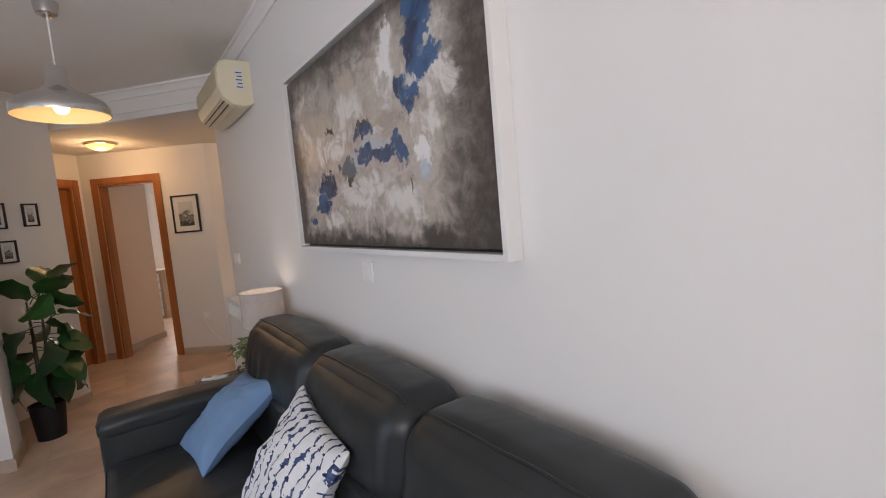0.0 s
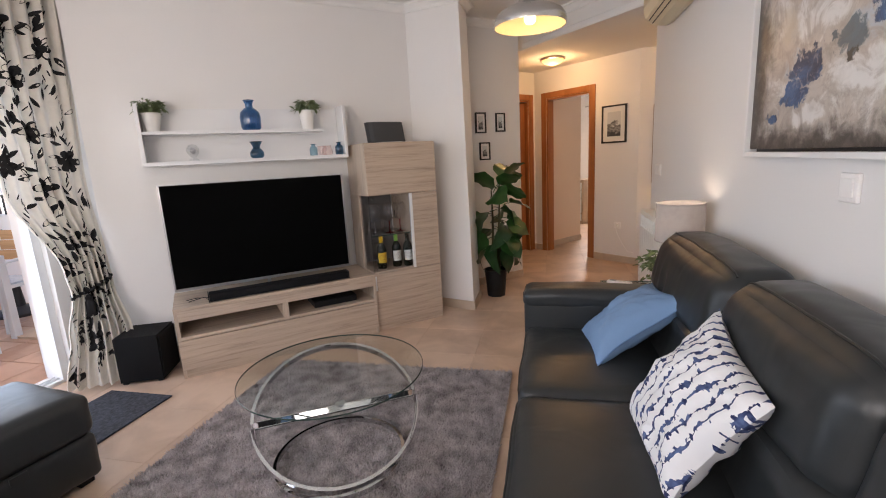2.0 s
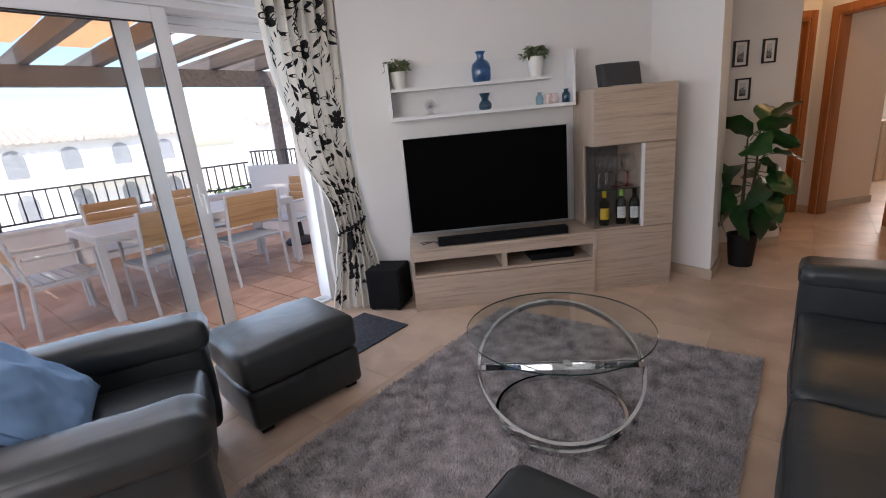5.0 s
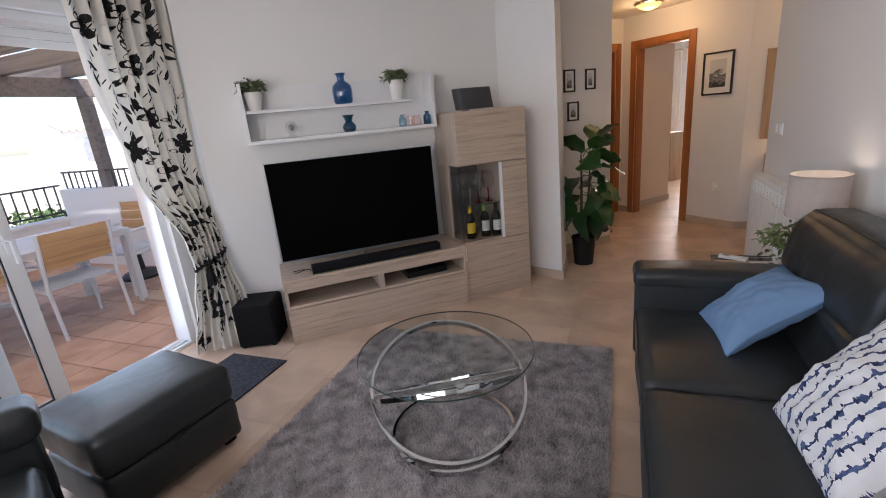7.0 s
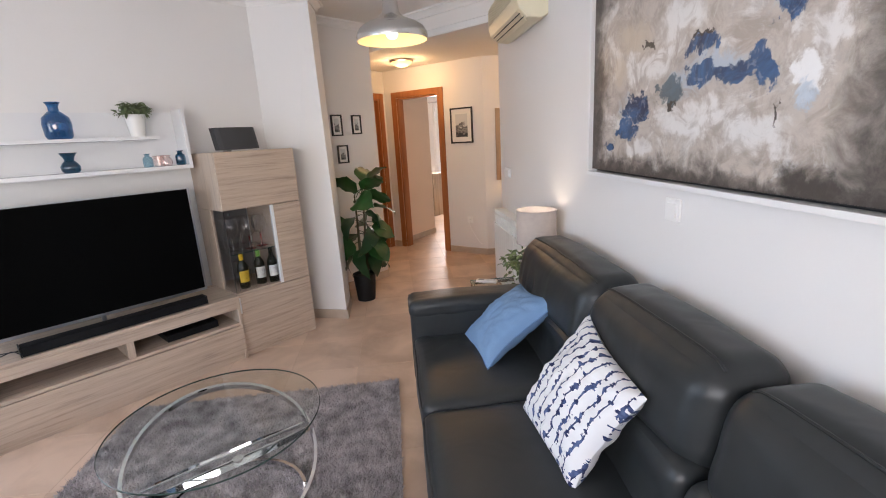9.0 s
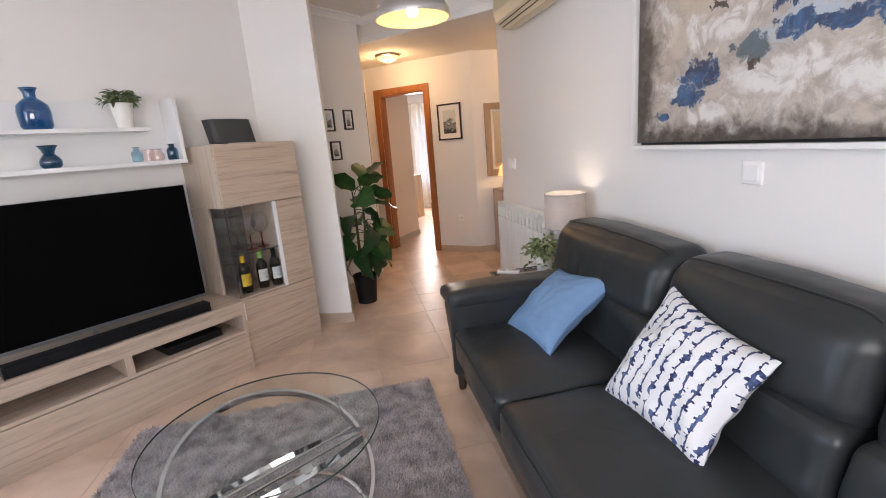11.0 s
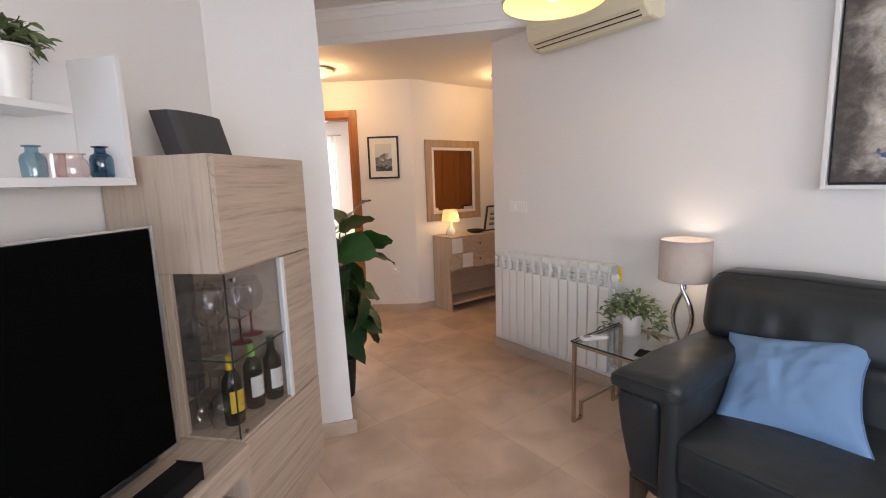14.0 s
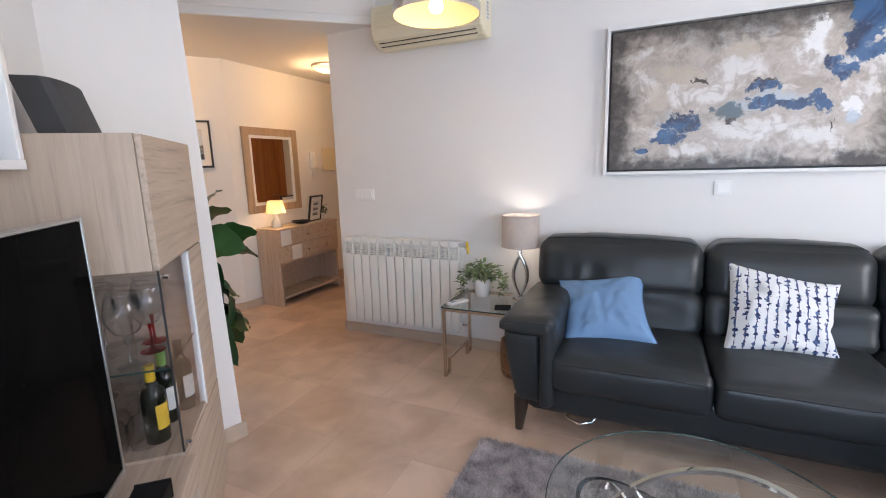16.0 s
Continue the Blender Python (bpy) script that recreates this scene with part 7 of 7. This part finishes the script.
pg = thing("pergola", pose(0, 0, 0), "dark timber pergola over the terrace", "pergola")
bpart("beam", PERGOLA, pg, (-0.3, 5.4, -5.62, -5.50, 2.06, 2.26), bev=0.006)
for i in range(9):
    x = 0.05 + 0.62 * i
    bpart("rafter", PERGOLA, pg, (x, x + 0.09, -6.6, -2.76, 2.262, 2.42), bev=0.005)
bpart("post", PERGOLA, pg, (-0.12, 0.0, -5.62, -5.50, -0.03, 2.058), bev=0.005)
bpart("post", PERGOLA, pg, (4.7, 4.82, -5.62, -5.50, -0.03, 2.058), bev=0.005)
aw = thing("awning", pose(0, 0, 0), "orange and cream cloth awning strips above the pergola", "awning")
for i in range(-3, 5):
    x = 1.91 + 0.62 * i
    bm = bmesh.new()
    n_ = 12
    rows = [[bm.verts.new((x + 0.09 + 0.53 * i_ / 4, -5.45 + 2.65 * j / n_, 2.43 + 0.012 * math.sin(j * 1.1 + i))) for i_ in range(5)] for j in range(n_ + 1)]
    for a, b in zip(rows, rows[1:]):
        for j in range(4):
            bm.faces.new((a[j], a[j + 1], b[j + 1], b[j]))
    if i < 0:
        part("strip", bm, CREAMCLOTH, aw, "cream cloth strip")
    else:
        part("strip", bm, AWNING, aw)

def garden_chair(m, label):
    c_ = thing("garden_chair", m, label, "chair", "terrace chairs")
    w, d = 0.26, 0.25
    for s in (-1, 1):
        bm = bmesh.new()
        tube(bm, [(s * w, d, 0), (s * w, d - 0.02, 0.45), (s * w, d - 0.02, 0.64), (s * w, -d + 0.02, 0.66)], 0.016, 8)
        part("front_leg", bm, GARDENMETAL, c_, "", True)
        bm = bmesh.new()
        tube(bm, [(s * w, -d - 0.02, 0), (s * w, -d + 0.02, 0.44), (s * w, -d - 0.08, 0.90)], 0.016, 8)
        part("back_leg", bm, GARDENMETAL, c_, "", True)
        bpart("side_rail", GARDENMETAL, c_, (s * w - 0.012, s * w + 0.012, -d + 0.02, d - 0.02, 0.40, 0.43), bev=0.003)
    for k in range(6):
        bpart("seat_slat", SLATGREY, c_, (-w + 0.013, w - 0.013, -d + 0.03 + 0.075 * k, -d + 0.098 + 0.075 * k, 0.425, 0.445), bev=0.003)
    for k in range(3):
        z = 0.60 + 0.098 * k
        y = -d + 0.02 - 0.10 * (z - 0.44) / 0.46
        bpart("back_slat", TEAK, c_, (-w + 0.016, w - 0.016, y - 0.012, y + 0.008, z, z + 0.094), bev=0.003, label="honey-coloured wooden slat")
    return c_


GT = thing("garden_table", pose(0.95, -4.80, -0.024), "long pale grey slatted garden table on the terrace", "table")
TW, TD = 1.85, 0.88
for k in range(8):
    bpart("slat", SLATGREY, GT, (0.03, TW - 0.03, 0.03 + 0.103 * k, 0.125 + 0.103 * k, 0.725, 0.745), bev=0.003)
for q in ((0, TW, 0, 0.03), (0, TW, TD - 0.03, TD), (0, 0.03, 0.03, TD - 0.03), (TW - 0.03, TW, 0.03, TD - 0.03)):
    bpart("frame_rail", GARDENMETAL, GT, (*q, 0.68, 0.745), bev=0.004)
for x in (0.0, TW - 0.06):
    for y in (0.0, TD - 0.06):
        bpart("leg", GARDENMETAL, GT, (x, x + 0.06, y, y + 0.06, 0, 0.679), bev=0.005)
c1 = garden_chair(pose(1.52, -3.98, -0.024, 0, 0, 174), "pale metal garden chair with a wooden slat back at the table")
copy_thing(c1, pose(2.30, -4.00, -0.024, 0, 0, 182))
copy_thing(c1, pose(3.02, -4.38, -0.024, 0, 0, 92))
copy_thing(c1, pose(0.70, -4.45, -0.024, 0, 0, -82))
copy_thing(c1, pose(1.55, -5.10, -0.024, 0, 0, 4))
copy_thing(c1, pose(2.25, -5.12, -0.024, 0, 0, -3))
bs = thing("umbrella_base", pose(0.40, -4.75, -0.024), "dark round umbrella foot on the terrace", "umbrella base")
bm = bmesh.new()
lathe(bm, [(0.20, 0), (0.21, 0.03), (0.18, 0.06), (0.05, 0.09), (0.035, 0.30)], 26)
part("foot", bm, IRON, bs, "", True)

# ---- outside ----
bm = bmesh.new()
box(bm, -900, 900, -1500, -6.6, -4.0, -3.5)
setting("ground", bm, SANDY, "pale dry ground and lanes below the terrace")
bm = bmesh.new()
box(bm, 1.5, 14, -20, -8.5, -3.5, -3.44)
setting("lawn", bm, GRASS, "small green lawn below the terrace")
bm = bmesh.new()
box(bm, -200, 200, -30, -22, -3.5, -3.46)
setting("road", bm, material("pale_road", (0.34, 0.33, 0.31), 0.9, var=0.1), "pale paved lane between the houses")


def villa(m, w, d, h, floors, label):
    v = thing("villa", m, label, "house")
    bm = bmesh.new()
    box(bm, 0, w, -d, 0, 0, h)
    part("wall", bm, RENDERWHITE, v)
    bm = bmesh.new()
    for i in range(int(w / 0.5)):
        tube(bm, [(0.25 + 0.5 * i, 0.5, h + 0.05), (0.25 + 0.5 * i, -d / 2, h + 1.1)], 0.24, 6)
    part("roof", bm, ROOFTILE, v, "clay tile roof")["kind"] = "stuff"
    bm = bmesh.new()
    box(bm, w * 0.6, w * 0.6 + 0.7, -d / 2, -d / 2 + 0.7, h + 0.8, h + 2.0, 0.03)
    part("chimney", bm, RENDERWHITE, v)
    fh = h / floors
    n_ = max(2, int(w / 3.2))
    for f in range(floors):
        for i in range(n_):
            x = w * (i + 0.5) / n_
            bm = bmesh.new()
            pts = [(-0.6, 0), (0.6, 0)] + [(0.6 * math.cos(t), 1.3 + 0.6 * math.sin(t)) for t in [math.pi * j / 8 for j in range(9)]]
            lo = [bm.verts.new((x + a, 0.01, fh * f + 0.7 + b)) for a, b in pts]
            hi = [bm.verts.new((x + a, 0.06, fh * f + 0.7 + b)) for a, b in pts]
            bm.faces.new(hi)
            for j in range(len(pts)):
                bm.faces.new((lo[j], lo[(j + 1) % len(pts)], hi[(j + 1) % len(pts)], hi[j]))
            part("window", bm, DARKPANE, v, "dark arched window")
    bm = bmesh.new()
    box(bm, 0.2, w * 0.55, 0, 1.4, fh - 0.2, fh, 0.02)
    box(bm, 0.2, w * 0.55, 1.3, 1.4, fh, fh + 0.95, 0.02)
    part("balcony", bm, RENDERWHITE, v)
    return v


villa(pose(4.0, -56, -5.0, 0, 0, 6), 16, 8, 6.0, 2, "white two-storey villa with arched windows below the terrace")
villa(pose(-14, -42, -3.5, 0, 0, -4), 16, 9, 6.2, 2, "white villa with clay roof beyond the lane")
villa(pose(-34, -36, -3.5, 0, 0, -14), 15, 9, 6.4, 2, "white stepped villa with clay roof in the distance")
villa(pose(20, -48, -3.5, 0, 0, 10), 15, 9, 6.2, 2, "white distant villa among gardens")
villa(pose(-26, -20, -3.5, 0, 0, -50), 12, 8, 5.4, 2, "white neighbouring villa beside the lane")
villa(pose(-14, -50, -4.5, 0, 0, 3), 12, 7, 5.6, 2, "white terraced house with clay roof below the terrace")
villa(pose(-58, -52, -3.5, 0, 0, -20), 22, 10, 6.8, 2, "long white apartment row in the distance")
villa(pose(-22, -70, -3.5, 0, 0, 0), 30, 10, 8.2, 3, "tall white apartment row on the skyline")
villa(pose(12, -75, -3.5, 0, 0, 5), 28, 10, 8.0, 3, "white apartment block on the skyline")
rng = random.Random(31)
for k, (x, y, r, h) in enumerate(((3.2, -13, 1.5, 2.6), (6.5, -15, 1.8, 2.4), (-6, -19, 1.4, 3.2), (-16, -24, 1.6, 3.4), (0.5, -20, 1.3, 2.5))):
    tr = thing("shrub", pose(x, y, -3.5), "rounded green garden shrub below the terrace", "shrub")
    bm = bmesh.new()
    tube(bm, [(0, 0, 0), (0.05, 0.02, h * 0.4), (0.0, 0.1, h * 0.7)], [0.10, 0.07, 0.03], 7)
    part("trunk", bm, STEM, tr, "", True)
    bm = bmesh.new()
    for i in range(900):
        a, b = rng.uniform(0, 6.283), math.acos(rng.uniform(-0.6, 1))
        rr = r * rng.uniform(0.45, 1.0) * (1 + 0.25 * noise.noise((a * 2, b * 2, k)))
        p = Vector((rr * math.sin(b) * math.cos(a), rr * math.sin(b) * math.sin(a), h * 0.62 + 0.75 * rr * math.cos(b)))
        add_leaf(bm, Matrix.Translation(p) @ pose(0, 0, 0, rng.uniform(-70, 70), rng.uniform(-70, 70), rng.uniform(0, 360)), 0.30, 0.16, 0.2, 0.1, 2)
    part("crown", bm, HEDGE, tr)["kind"] = "stuff"

# ---- terrace and floor tiles ----
def tile_mesh(name, w, d, h, bev, mat):
    bm = bmesh.new()
    lo = [bm.verts.new((x, y, 0)) for x, y in ((0, 0), (w, 0), (w, d), (0, d))]
    mi = [bm.verts.new((x, y, h - bev)) for x, y in ((0, 0), (w, 0), (w, d), (0, d))]
    hi = [bm.verts.new((x, y, h)) for x, y in ((bev, bev), (w - bev, bev), (w - bev, d - bev), (bev, d - bev))]
    for a, b in ((lo, mi), (mi, hi)):
        for i in range(4):
            bm.faces.new((a[i], a[(i + 1) % 4], b[(i + 1) % 4], b[i]))
    bm.faces.new(hi)
    me = bpy.data.meshes.new(name)
    bm.to_mesh(me)
    bm.free()
    me.materials.append(mat)
    return me


TT = tile_material("terracotta_piece", (0.46, 0.285, 0.195), (0.66, 0.46, 0.345), 0.6)
me = tile_mesh("tile", 0.322, 0.322, 0.013, 0.003, TT)
for i in range(15):
    for j in range(11):
        t = new("tile", me)
        t.parent = TERR
        t.location = (0.07 + 0.333 * i, -6.395 + 0.333 * j, -0.037)
P = 0.455
me = tile_mesh("tile", P - 0.003, P - 0.003, 0.007, 0.001, FLOORTILE)
n_near = 0
bm_far = bmesh.new()
for i in range(-16, 12):
    for j in range(-6, 10):
        x, y = 0.012 + P * i, 0.157 + P * j
        if y < -2.62 or (x < 0.5 and y < -1.7) or x < -7.2 or (x > -0.6 and y > 1.6 and x > 0.2) or x > 4.9 or (x < -3.4 and y < -0.4):
            continue
        if x > -3.2 and n_near < 300:
            t = new("tile", me)
            t.parent = FLOOR
            t.location = (x, y, -0.007)
            n_near += 1
        else:
            box(bm_far, x, x + P - 0.004, y, y + P - 0.004, -0.007, 0.0)
part("far_tiles", bm_far, FLOORTILE, FLOOR)["kind"] = "stuff"
